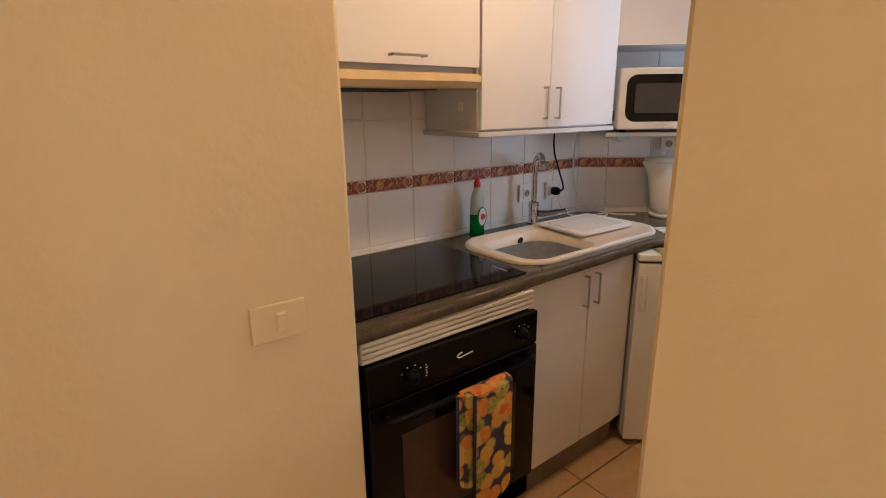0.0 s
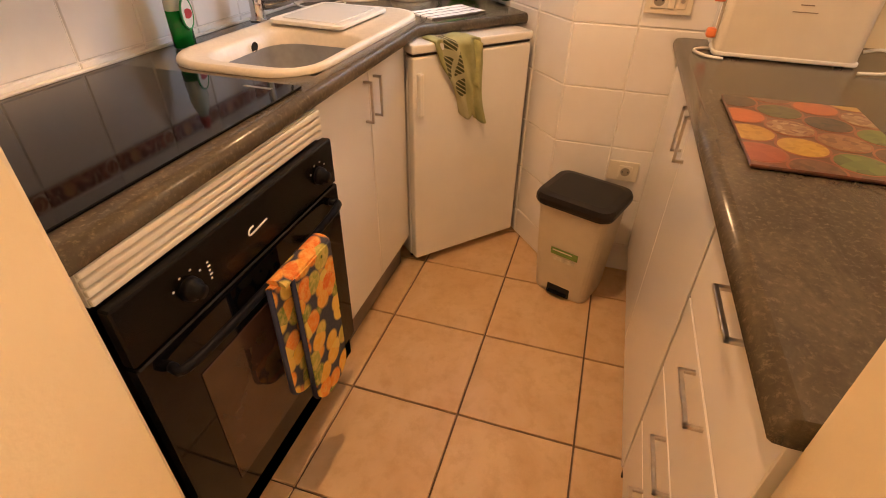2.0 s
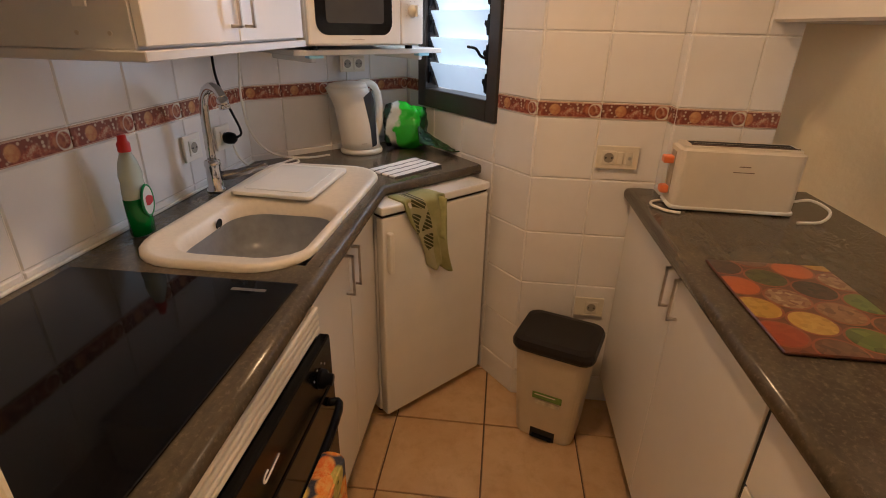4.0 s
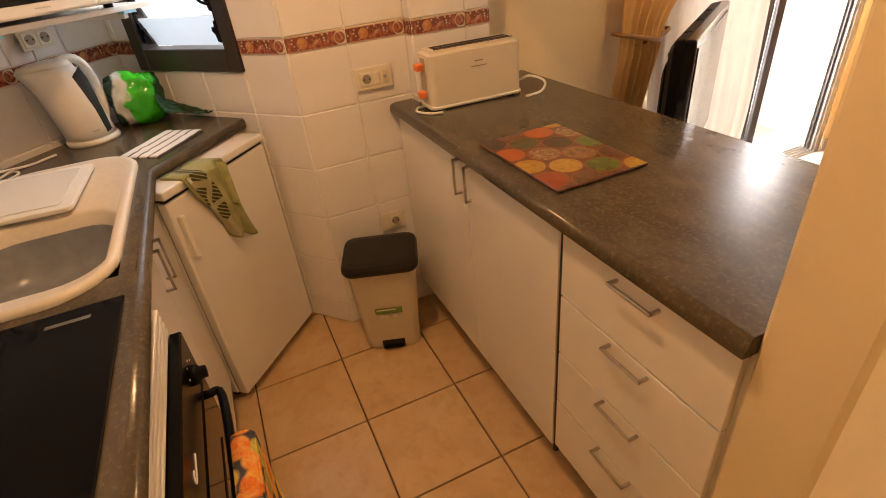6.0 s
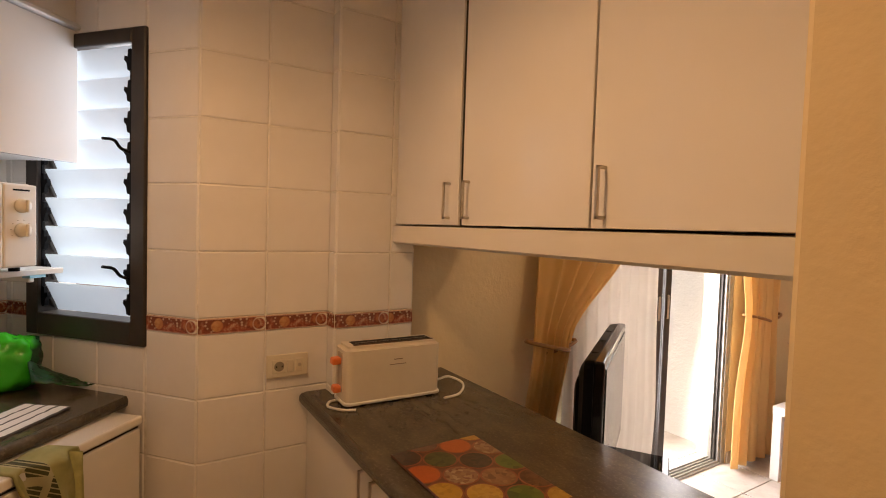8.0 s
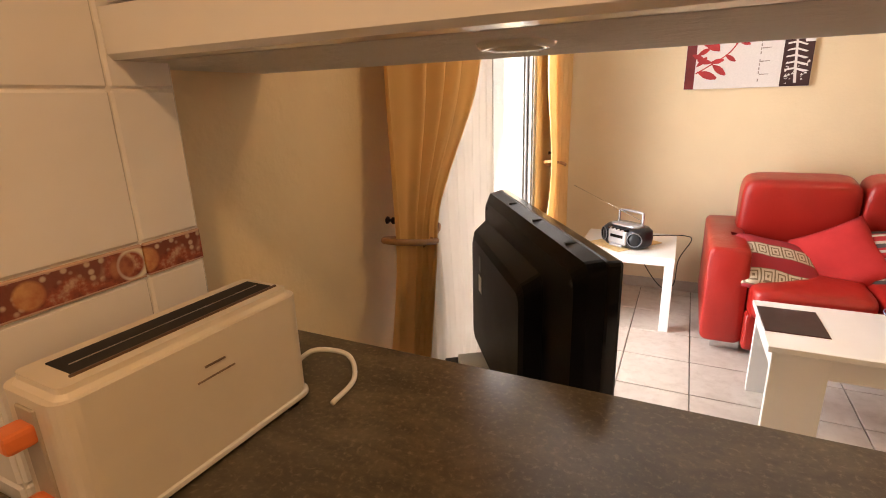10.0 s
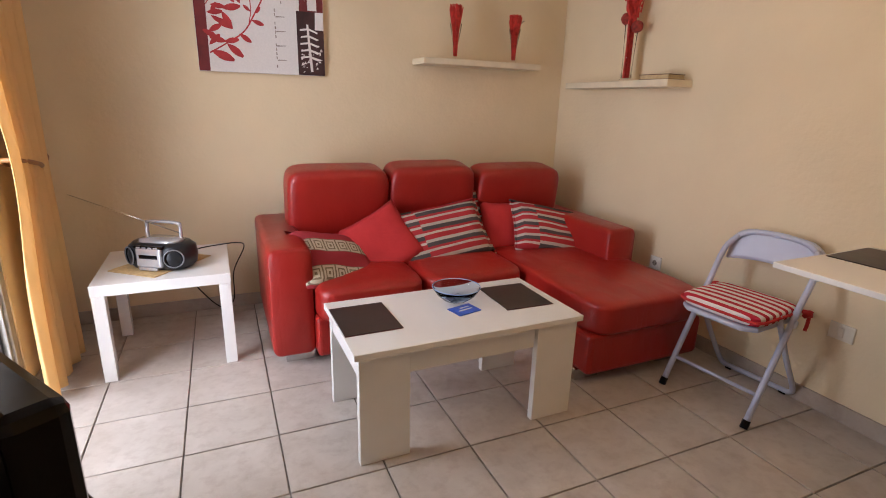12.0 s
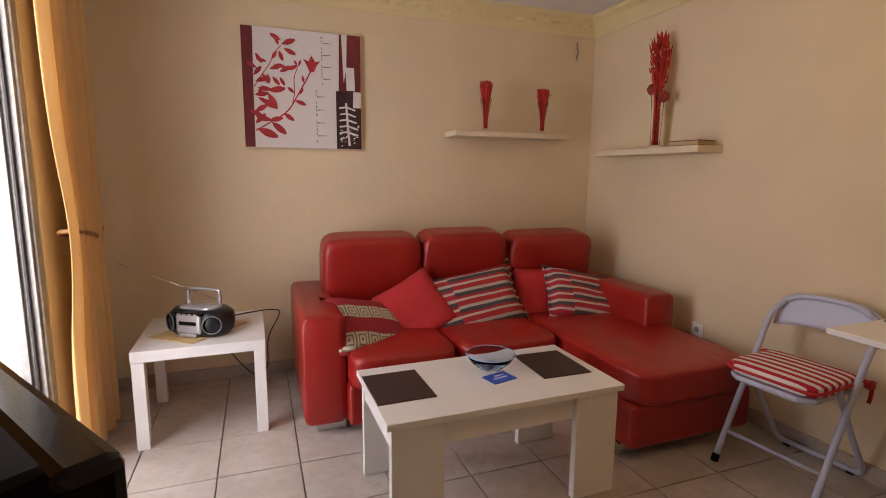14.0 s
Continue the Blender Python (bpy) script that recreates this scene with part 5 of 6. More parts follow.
structure("wall_balcony_side", box(XE + 0.2, 3.75, -2.55, -2.35, -0.02, 2.6), M_STUCCO, "white stucco side wall of the balcony")
structure("wall_balcony_parapet", box(3.75, 3.9, -4.0, 1.2, -0.02, 0.86), M_STUCCO, "white stucco balcony parapet")
structure("wall_balcony_end", box(2.75, 3.75, 0.25, 0.40, -0.02, 2.6), M_STUCCO, "white stucco end wall of the balcony")
rail = thing("balcony_rail", "green painted rail above the balcony parapet", "rail")
GREENP = plain("green_paint", (0.06, 0.22, 0.14), 0.4)
part("top_bar", tube([(3.82, -3.9, 1.08), (3.82, 1.1, 1.08)], 0.022, 10), GREENP, rail, smooth=True)
for i in range(6):
    part("post", tube([(3.82, -3.8 + i * 0.97, 0.86), (3.82, -3.8 + i * 0.97, 1.08)], 0.014, 8), GREENP, rail, smooth=True)
structure("ground", box(-60, 260, -200, 200, -6.4, -6.0), plain("dusty_ground", (0.34, 0.30, 0.24), 0.9, vary=0.2, scale=0.4), "pale dusty ground far below the balcony")
house = thing("house", "far white house with flat roof beyond the balcony", "house", (38, -30, -6))
part("wall", box(0, 12, -9, 9, 0, 6.6), M_STUCCO, house)
part("roof", box(-0.3, 12.3, -9.3, 9.3, 6.6, 6.9), plain("terracotta_roof", (0.42, 0.17, 0.09), 0.8), house)
for i in range(5):
    for z in (1.2, 4.1):
        part("window", box(-0.03, 0.02, -7.5 + i * 3.4, -6.2 + i * 3.4, z, z + 1.3), M_BLACKGL, house)


# ---- curtains ----
def curtain_f(y0, y1, z0, z1, folds, depth, x, tie_z, gather, tie_y, seed, keep=0.62, low_y=None):
    """A hanging curtain, drawn together towards tie_y at the height tie_z."""
    def f(u, v):
        z = z1 + (z0 - z1) * v
        near = math.exp(-((z - tie_z) / 0.33) ** 2)
        below = 1.0 if z < tie_z else 0.0
        pull = gather * near + below * keep * gather * (1 - near)
        y = y0 + (y1 - y0) * u
        hem = max(0.0, tie_z - z) / tie_z
        y = y + (tie_y + ((low_y or tie_y) - tie_y) * hem - y) * pull
        wob = 0.18 * noise.noise((u * 3.1 + seed, v * 1.6, seed))
        wave = math.sin((u * folds + wob) * 2 * math.pi) * depth * (1 - 0.45 * near)
        wave += 0.22 * depth * math.sin((u * folds * 2.3 + 0.4 * wob + seed) * 2 * math.pi)
        return (x - 0.02 * near + wave, y + 0.25 * depth * math.cos((u * folds) * 2 * math.pi), z)
    return f


def tieback(t, y0, y1, x, z, hook_y):
    pts = []
    for k in range(20):
        a = 2 * math.pi * k / 20
        yc, w = (y0 + y1) / 2, (y1 - y0) / 2
        pts.append((x - 0.055 * math.cos(a), yc + w * math.sin(a), z + 0.028 * math.sin(a)))
    part("tieback_cord", tube(pts, 0.009, 8, True), plain("brown_silk_cord", (0.34, 0.17, 0.06), 0.45, vary=0.2, scale=60, bump=0.3), t, "twisted brown tieback cord", True)
    loop = [(x + 0.01 - 0.035 * math.sin(2 * math.pi * k / 14), hook_y - 0.05 + 0.105 * math.cos(2 * math.pi * k / 14), z - 0.012 - 0.02 * math.cos(2 * math.pi * k / 14)) for k in range(14)]
    part("cord_loop", tube(loop, 0.008, 8, True), plain("brown_silk_loop", (0.34, 0.17, 0.06), 0.45, vary=0.2, scale=60), t, smooth=True)
    part("hook", at(lathe([(0, 0), (0.012, 0), (0.011, 0.004), (0.005, 0.008), (0.005, 0.014), (0.011, 0.02), (0.010, 0.027), (0, 0.03)], 14), pose(XE, hook_y - 0.01, z + 0.045, 0, -90, 0)), M_BROWNFR, t, "dark round wall hook", True)


cl = thing("curtain", "gold curtain tied back beside the television", "curtain", group="gold curtains")
part("cloth", sheet(90, 40, curtain_f(-0.42, -1.06, 0.06, 2.12, 4.5, 0.034, 2.238, 0.96, 0.68, -0.36, 2, 1.12, -0.24), 0.0025), M_CURTAIN, cl, smooth=True)
tieback(cl, -0.585, -0.345, 2.24, 0.960, -0.49)
cr = thing("curtain", "gold curtain tied back beside the radio table", "curtain", group="gold curtains")
part("cloth", sheet(80, 40, curtain_f(-2.59, -2.06, 0.03, 2.12, 5.0, 0.030, 2.255, 0.95, 0.24, -2.30, 5, 0.05), 0.0025), M_CURTAIN, cr, smooth=True)
tieback(cr, -2.43, -2.17, 2.258, 0.955, -2.46)
sh = thing("sheer_curtain", "white sheer curtain hanging behind the gold curtain", "curtain")
part("cloth", sheet(70, 24, curtain_f(-0.62, -1.33, 0.04, 2.10, 9.0, 0.011, 2.308, 0.5, 0.0, -1.0, 9), 0.0012), M_SHEER, sh, smooth=True)
pole = thing("curtain_pole", "pale curtain rail above the balcony door", "curtain rail")
part("rail", tube([(2.262, -2.72, 2.14), (2.262, -0.33, 2.14)], 0.014, 10), M_WHITE, pole, smooth=True)
for y in (-2.6, -1.5, -0.4):
    part("bracket", box(2.255, XE, y - 0.008, y + 0.008, 2.13, 2.15), M_WHITE, pole)

# ---- television ----
TVW = 0.757
tv = thing("television", "black flat television with its back turned to the kitchen", "television", (1.63, -0.075, 0), -56.4)
# local x runs along its width, local +y is the back
part("bezel", box(0.012, TVW, -0.022, 0.012, 0.60, 1.078, 0.008, 2), plain("gloss_black_bezel", (0.006, 0.006, 0.007), 0.14, vary=0.1, specular_ior_level=0.3), tv)
part("screen", box(0.045, TVW - 0.045, -0.0255, -0.0215, 0.66, 1.05, 0.001, 1), M_SCREEN, tv, "dark glossy screen")
b = loft([[(x, 0.010, z) for x, z in rounded(TVW - 0.012, 0.474, 0.02, 4, TVW / 2 + 0.006, 0.841)], [(x, 0.040, z) for x, z in rounded(TVW - 0.02, 0.464, 0.025, 4, TVW / 2 + 0.008, 0.840)], [(x, 0.056, z) for x, z in rounded(TVW - 0.06, 0.43, 0.03, 4, TVW / 2 + 0.012, 0.832)]])
part("back_shell", b, M_BLACKPL, tv)
b = loft([[(x, 0.050, z) for x, z in rounded(0.56, 0.40, 0.03, 4, 0.475, 0.795)], [(x, 0.092, z) for x, z in rounded(0.53, 0.36, 0.03, 4, 0.478, 0.782)], [(x, 0.100, z) for x, z in rounded(0.50, 0.33, 0.03, 4, 0.478, 0.775)]])
part("electronics_hump", b, M_BLACKPL, tv)
for i in range(3):
    part("vent_slot", box(0.14 + i * 0.2, 0.146 + i * 0.2, 0.012, 0.034, 1.070, 1.0785), M_DARKGAP, tv)
part("sticker", box(0.60, 0.635, 0.0995, 0.101, 0.80, 0.85), M_WHITEPL, tv, "white rating sticker")
part("sticker_dark", box(0.605, 0.63, 0.0995, 0.101, 0.865, 0.91), plain("grey_sticker", (0.09, 0.09, 0.09), 0.4), tv)
for sx, sz in ((0.05, 1.03), (0.05, 0.66), (0.71, 1.03)):
    part("screw_hole", at(lathe([(0, 0.0), (0.005, 0.0), (0.007, 0.002)], 10), pose(sx, 0.0565, sz, -90, 0, 0)), M_DARKGAP, tv)
part("neck", box(TVW / 2 - 0.06, TVW / 2 + 0.06, 0.0, 0.04, 0.556, 0.61, 0.004, 1), M_BLACKPL, tv)
part("foot_plate", prism(rounded(0.42, 0.22, 0.08, 6, TVW / 2, 0.01), 0.551, 0.561, 0.003, 1), M_BLACKGL, tv, "glossy black pedestal foot")

stand = thing("television_stand", "black television stand between the peninsula and the curtain", "television stand", (1.63, -0.075, 0), -56.4)
part("top", box(-0.02, 0.70, -0.22, 0.20, 0.528, 0.550, 0.003, 1), M_BLACKGL, stand)
part("shelf", box(0.0, 0.68, -0.20, 0.18, 0.20, 0.215, 0.002, 1), M_BLACKGL, stand)
for x in (0.0, 0.66):
    for y in (-0.20, 0.16):
        part("leg", box(x, x + 0.02, y, y + 0.02, 0, 0.528, 0.002, 1), M_BLACKPL, stand)
rx_box = thing("white_receiver", "white set-top box behind the television on its stand", "receiver", (1.63, -0.075, 0), -56.4)
part("case", box(0.50, 0.66, 0.065, 0.165, 0.551, 0.582, 0.004, 1), M_WHITEPL, rx_box)
for i in range(3):
    part("indicator", box(0.52 + i * 0.03, 0.525 + i * 0.03, 0.1645, 0.1665, 0.562, 0.567), plain("green_led_cap", (0.25, 0.5, 0.1), 0.4), rx_box)
cord("cable", "white cable looping behind the television", [(1.99, -0.27, 0.58), (1.96, -0.22, 0.62), (1.93, -0.21, 0.68), (1.91, -0.22, 0.72)], 0.004, M_WHITEPL)

# ---- sofa ----
sofa = thing("sofa", "red leather corner sofa with chaise against the cream walls", "sofa")
L = M_LEATHER
part("base", box(0.12, 1.196, -2.86, -2.0, 0.06, 0.26, 0.02, 3), L, sofa, smooth=False)
part("chaise_base", box(-0.565, 0.118, -2.86, -1.40, 0.06, 0.26, 0.025, 3), L, sofa)
part("backrest_frame", box(-0.55, 1.20, -2.90, -2.70, 0.20, 0.74, 0.04, 3), L, sofa)


def arm(x0, x1, y0, y1, top):
    rings = []
    for y, k in ((y0, 0.0), (y0 + 0.02, 1.0), (y1 - 0.03, 1.0), (y1 - 0.008, 0.985), (y1, 0.93)):
        k = max(k, 0.93)
        w, cx = (x1 - x0) * k, (x0 + x1) / 2
        rings.append([(px, y, pz) for px, pz in rounded(w, (top - 0.06) * (1 - (1 - k) * 0.6), 0.035, 4, cx, 0.06 + (top - 0.06) / 2)])
    return loft(rings)


part("armrest", arm(1.195, 1.390, -2.88, -2.06, 0.58), L, sofa, smooth=True)
part("armrest", arm(-0.565, -0.378, -2.88, -1.90, 0.585), L, sofa, smooth=True)
for x0, x1 in ((0.675, 1.192), (0.118, 0.672)):
    part("seat_cushion", at(pad(x1 - x0, 0.83, 0.17, 0.24, 14, 0.14), pose((x0 + x1) / 2, -2.345, 0.245)), L, sofa, smooth=True)
    part("seat_piping", tube(smooth_line([(x0 + 0.05, -1.950, 0.285), ((x0 + x1) / 2, -1.936, 0.283), (x1 - 0.05, -1.950, 0.285)], 5), 0.005, 6), L, sofa, smooth=True)
part("chaise_cushion", at(pad(0.665, 1.40, 0.165, 0.20, 16, 0.12), pose(-0.222, -2.075, 0.245)), L, sofa, smooth=True)
for x0, x1, top in ((0.680, 1.238, 0.885), (0.143, 0.678, 0.893), (-0.475, 0.118, 0.868)):
    part("back_cushion", at(pad(x1 - x0, 0.24, top - 0.38, 0.27, 14, 0.0), pose((x0 + x1) / 2, -2.67, 0.38, -8, 0, 0)), L, sofa, smooth=True)
for x, y in ((1.19, -2.17), (-0.02, -1.53), (-0.53, -1.53), (1.19, -2.82), (-0.53, -2.82)):
    part("foot", box(x, x + 0.14, y, y + 0.05, 0.0, 0.06, 0.004, 1), M_CHROME, sofa, "flat chrome foot")


def stripes(name, turn=0.0, key=False):
    m = Mat(name, (0.4, 0.03, 0.03), 0.9)
    vec = m.coords(rot=(0, 0, radians(turn)))
    x, y, z = m.xyz(vec)
    s = m.math("FRACT", m.math("ADD", m.math("MULTIPLY", y, 10.5), m.math("MULTIPLY", m.math("GREATER_THAN", x, 0.13), 0.45)))
    r = m.n.new("ShaderNodeValToRGB")
    r.color_ramp.interpolation = "CONSTANT"
    e = r.color_ramp.elements
    cols = [(0.0, (0.42, 0.025, 0.03)), (0.30, (0.50, 0.44, 0.37)), (0.48, (0.075, 0.062, 0.062)), (0.72, (0.42, 0.025, 0.03)), (0.86, (0.55, 0.48, 0.41))]
    while len(e) < len(cols):
        e.new(0.5)
    for el, (p, c) in zip(e, cols):
        el.position, el.color = p, (*c, 1)
    m.link(s, r.inputs[0])
    m.colour(r.outputs[0])
    m.bump(m.noise(300, 3), 0.5, 0.003)
    return m.m


def greek():
    """Red cloth with two cream bands of key pattern."""
    m = Mat("red_cloth_with_key_border", (0.3, 0.02, 0.03), 0.9)
    x, y, z = m.xyz(m.coords())
    a = m.math("ABSOLUTE", m.math("SUBTRACT", m.math("ABSOLUTE", m.math("SUBTRACT", y, 0.045)), 0.095))
    band = m.math("LESS_THAN", a, 0.045)
    u = m.math("ABSOLUTE", m.math("SUBTRACT", m.math("FRACT", m.math("MULTIPLY", x, 15)), 0.5))
    v = m.math("MULTIPLY", a, 11.0)
    sq = m.math("FRACT", m.math("MULTIPLY", m.math("MAXIMUM", u, v), 4.5))
    line = m.math("LESS_THAN", sq, 0.38)
    col = m.mix(line, (0.56, 0.48, 0.35), (0.20, 0.15, 0.09))
    m.colour(m.mix(band, (0.33, 0.02, 0.028), col))
    m.bump(m.noise(300, 3), 0.5, 0.003)
    return m.m


def pillow(label, mat, w, d, h, m, fringe=False):
    t = thing("cushion", label, "cushion", group="cushions on the sofa")
    t.matrix_basis = m
    part("cover", cushion(w, d, h), mat, t, smooth=True)
    if fringe:
        o = [(w / 2 * 0.985 * sx, d / 2 * 0.985 * sy, 0) for sx, sy in ((-1, -1), (1, -1), (1, 1), (-1, 1))]
        b = bmesh.new()
        for p, q in zip(o, o[1:] + o[:1]):
            merge(b, tube(smooth_line([p, [(i + j) / 2 * 0.95 for i, j in zip(p, q)], q], 6), 0.006, 6))
        part("piping", b, mat, t, smooth=True)


STR = stripes("striped_cushion_cloth")
pillow("red cushion with cream key-pattern bands slumped on the sofa", greek(), 0.43, 0.40, 0.13, pose(1.055, -2.26, 0.445, -30, -14, 16))
pillow("plain red cushion standing on its corner on the sofa", M_REDCL, 0.38, 0.38, 0.12, pose(0.775, -2.36, 0.49, -50, 26, 6))
pillow("striped red, grey and beige cushion in the sofa's middle", STR, 0.58, 0.37, 0.13, pose(0.425, -2.36, 0.505, -52, 7, 4), True)
pillow("striped cushion half hidden behind another cushion", STR, 0.42, 0.34, 0.09, pose(0.30, -2.49, 0.53, -64, 10, 0), True)
pillow("small plain red cushion leaning on the sofa back", M_REDCL, 0.27, 0.33, 0.11, pose(-0.005, -2.43, 0.505, -64, -3, -4))
pillow("striped red, grey and beige cushion by the sofa's arm", STR, 0.55, 0.36, 0.13, pose(-0.300, -2.32, 0.488, -44, -12, -8), True)

# ---- coffee table ----
ct = thing("coffee_table", "white rectangular coffee table with board legs before the sofa", "coffee table", (0.742, -1.512, 0), 0.8)
part("tabletop", box(-0.463, 0.463, -0.24, 0.24, 0.413, 0.437, 0.002, 1), M_TABLEW, ct)
for sx in (-1, 1):
    for sy in (-1, 1):
        x0, x1 = sorted((sx * 0.445, sx * 0.262))
        y0, y1 = sorted((sy * 0.226, sy * 0.196))
        part("leg", box(x0, x1, y0, y1, 0.0, 0.413, 0.0015, 1), M_TABLEW, ct)
        part("foot_pad", box(x0 + 0.01, x0 + 0.03, y0 + 0.004, y1 - 0.004, -0.0, 0.004), M_BLACKPL, ct)
for sy in (-1, 1):
    y0, y1 = sorted((sy * 0.205, sy * 0.188))
    part("apron", box(-0.262, 0.262, y0, y1, 0.318, 0.413, 0.0015, 1), M_TABLEW, ct)
for sx in (-1, 1):
    x0, x1 = sorted((sx * 0.44, sx * 0.422))
    part("side_apron", box(x0, x1, -0.196, 0.196, 0.33, 0.413, 0.0015, 1), M_TABLEW, ct)
part("compartment_floor", box(-0.42, 0.42, -0.187, 0.187, 0.322, 0.334), M_TABLEW, ct)


def placemat(corner, turn, label, w=0.215, d=0.26, z=0.4375):
    t = thing("placemat", label, "placemat", (*corner, z), turn, "placemats")
    part("mat", box(-w / 2, w / 2, -d / 2, d / 2, 0, 0.004, 0.001, 1), M_PLACEMAT, t)
    part("edge_stitch", box(-w / 2 - 0.001, w / 2 + 0.001, d / 2 - 0.002, d / 2 + 0.001, 0.0005, 0.003), plain("dark_red_edge", (0.12, 0.01, 0.012), 0.5), t)


placemat((1.093, -1.538), 1, "dark brown placemat lying on the coffee table")
placemat((0.43, -1.55), -1, "dark brown placemat lying at the coffee table's far end")
bowl = thing("glass_bowl", "pale blue glass bowl on the coffee table", "bowl", (0.69, -1.59, 0.4375))
part("bowl", lathe([(0, 0.003), (0.035, 0.003), (0.055, 0.014), (0.08, 0.036), (0.098, 0.062), (0.101, 0.063), (0.100, 0.060), (0.082, 0.032), (0.056, 0.009), (0.036, -0.0), (0, 0.0)], 36), M_BLUEGL, bowl, smooth=True)
part("rim", tube([(0.0995 * math.cos(2 * math.pi * k / 36), 0.0995 * math.sin(2 * math.pi * k / 36), 0.0625) for k in range(36)], 0.0016, 6, True), plain("blue_glass_rim", (0.38, 0.55, 0.88), 0.1), bowl, "deep blue rim", True)
leafl = thing("leaflet", "small blue printed leaflet beside the glass bowl", "leaflet", (0.70, -1.487, 0.4375), 14)
part("card", box(-0.055, 0.055, -0.04, 0.04, 0, 0.003), plain("blue_card", (0.03, 0.10, 0.55), 0.3, vary=0.3, scale=40), leafl)
part("print_bar", box(-0.035, 0.03, 0.0, 0.008, 0.003, 0.0034), M_WHITEPL, leafl)
part("print_bar_low", box(-0.035, 0.01, -0.02, -0.013, 0.003, 0.0034), M_WHITEPL, leafl)
rc = thing("card", "small grey-blue card lying in the glass bowl", "card", (0.69, -1.60, 0.4455), 20)
part("card", box(-0.04, 0.045, -0.022, 0.022, 0, 0.006, 0.002, 1), plain("grey_blue_card", (0.16, 0.20, 0.30), 0.4), rc)
part("print_bar", box(-0.03, 0.03, -0.012, 0.0, 0.006, 0.0065), plain("grey_print", (0.4, 0.42, 0.44), 0.5), rc)

# ---- side table with radio ----
st = thing("side_table", "white square side table in the corner", "side table", (1.822, -2.487, 0), 0.5)
part("tabletop", box(-0.275, 0.275, -0.275, 0.275, 0.402, 0.452, 0.0015, 1), M_TABLEW, st)
for sx in (-1, 1):
    for sy in (-1, 1):
        x0, x1 = sorted((sx * 0.273, sx * 0.223))
        y0, y1 = sorted((sy * 0.273, sy * 0.223))
        part("leg", box(x0, x1, y0, y1, 0.0, 0.402, 0.0015, 1), M_TABLEW, st)
cork = thing("cork_mat", "square straw-coloured mat under the radio", "mat", (1.842, -2.465, 0.4525), 51)
part("mat", box(-0.18, 0.18, -0.13, 0.13, 0, 0.004, 0.001, 1), plain("straw_mat", (0.58, 0.40, 0.18), 0.85, vary=0.15, scale=60, bump=0.5), cork)
radio = thing("radio", "silver and black portable radio with carry handle and aerial", "radio", (1.825, -2.425, 0.457), 148)
SILVER = plain("silver_plastic", (0.50, 0.50, 0.51), 0.24, 0.6, vary=0.05)


def pod(w, d, h, k):
    return [(x * k, y * k, z) for x, y in rounded(w, d, d * 0.42, 6) for z in (0,)]


def radio_ring(w, d, z):
    return [(x, y, z) for x, y in rounded(w, d, min(w, d) * 0.42, 7)]


# local -y faces the wall, +y the room after the turn
part("body", loft([radio_ring(0.26, 0.15, 0.0), radio_ring(0.295, 0.178, 0.02), radio_ring(0.305, 0.185, 0.06), radio_ring(0.295, 0.175, 0.10), radio_ring(0.25, 0.14, 0.12)]), plain("dark_grey_plastic", (0.016, 0.016, 0.018), 0.3, specular_ior_level=0.35), radio, smooth=True)
part("front_panel", box(-0.065, 0.065, -0.103, -0.08, 0.015, 0.108, 0.012, 3), SILVER, radio, "silver front panel")
part("cassette_window", box(-0.045, 0.045, -0.1055, -0.102, 0.058, 0.076, 0.002, 1), M_BLACKGL, radio, "dark cassette window")
part("button_strip", box(-0.07, 0.07, -0.100, -0.07, 0.102, 0.116, 0.004, 2), M_BLACKGL, radio)
for i in range(4):
    part("button", box(-0.055 + i * 0.028, -0.035 + i * 0.028, -0.1025, -0.098, 0.106, 0.112, 0.001, 1), SILVER, radio)
part("base_lip", box(-0.045, 0.045, -0.112, -0.08, 0.004, 0.02, 0.004, 2), SILVER, radio)
for sx in (-1, 1):
    part("speaker", at(lathe([(0, 0.004), (0.014, 0.008), (0.016, 0.003), (0.036, 0.006), (0.040, 0.012), (0.043, 0.006), (0.043, -0.01)], 28), pose(sx * 0.108, -0.072, 0.06, 90, 0, sx * 28)), M_BLACKPL, radio, "round black loudspeaker", True)
    part("speaker_ring", at(tube([(0.041 * math.cos(2 * math.pi * k / 28), 0.041 * math.sin(2 * math.pi * k / 28), 0.008) for k in range(28)], 0.003, 6, True), pose(sx * 0.108, -0.074, 0.06, 90, 0, sx * 28)), plain("grey_ring", (0.16, 0.16, 0.17), 0.3), radio, smooth=True)
part("lid", loft([radio_ring(0.21, 0.12, 0.118), radio_ring(0.19, 0.105, 0.132), radio_ring(0.12, 0.07, 0.136)]), SILVER, radio, "silver disc lid", True)
part("handle", tube(smooth_line([(-0.085, 0.02, 0.10), (-0.085, 0.022, 0.185), (-0.075, 0.022, 0.20), (0.0, 0.022, 0.205), (0.075, 0.022, 0.20), (0.085, 0.022, 0.185), (0.085, 0.02, 0.10)], 5), 0.0085, 8), SILVER, radio, "silver carry handle", True)
part("aerial", tube([(0.085, 0.03, 0.150), (-0.40, -0.06, 0.325)], [0.0028, 0.0014], 6), M_CHROME, radio, "thin telescopic aerial", True)
cord("cable", "black radio cord hanging behind the side table", [(1.70, -2.50, 0.50), (1.62, -2.60, 0.485), (1.50, -2.74, 0.455), (1.46, -2.84, 0.40), (1.525, -2.87, 0.25), (1.54, -2.90, 0.06), (1.62, -2.90, 0.03), (1.75, -2.91, 0.20), (1.80, -2.92, 0.36)], 0.0032, M_BLACKPL)

# ---- picture ----
pic = thing("picture", "red and white canvas picture of a flowering branch", "picture", (1.602, YS + 0.001, 1.36), 180)
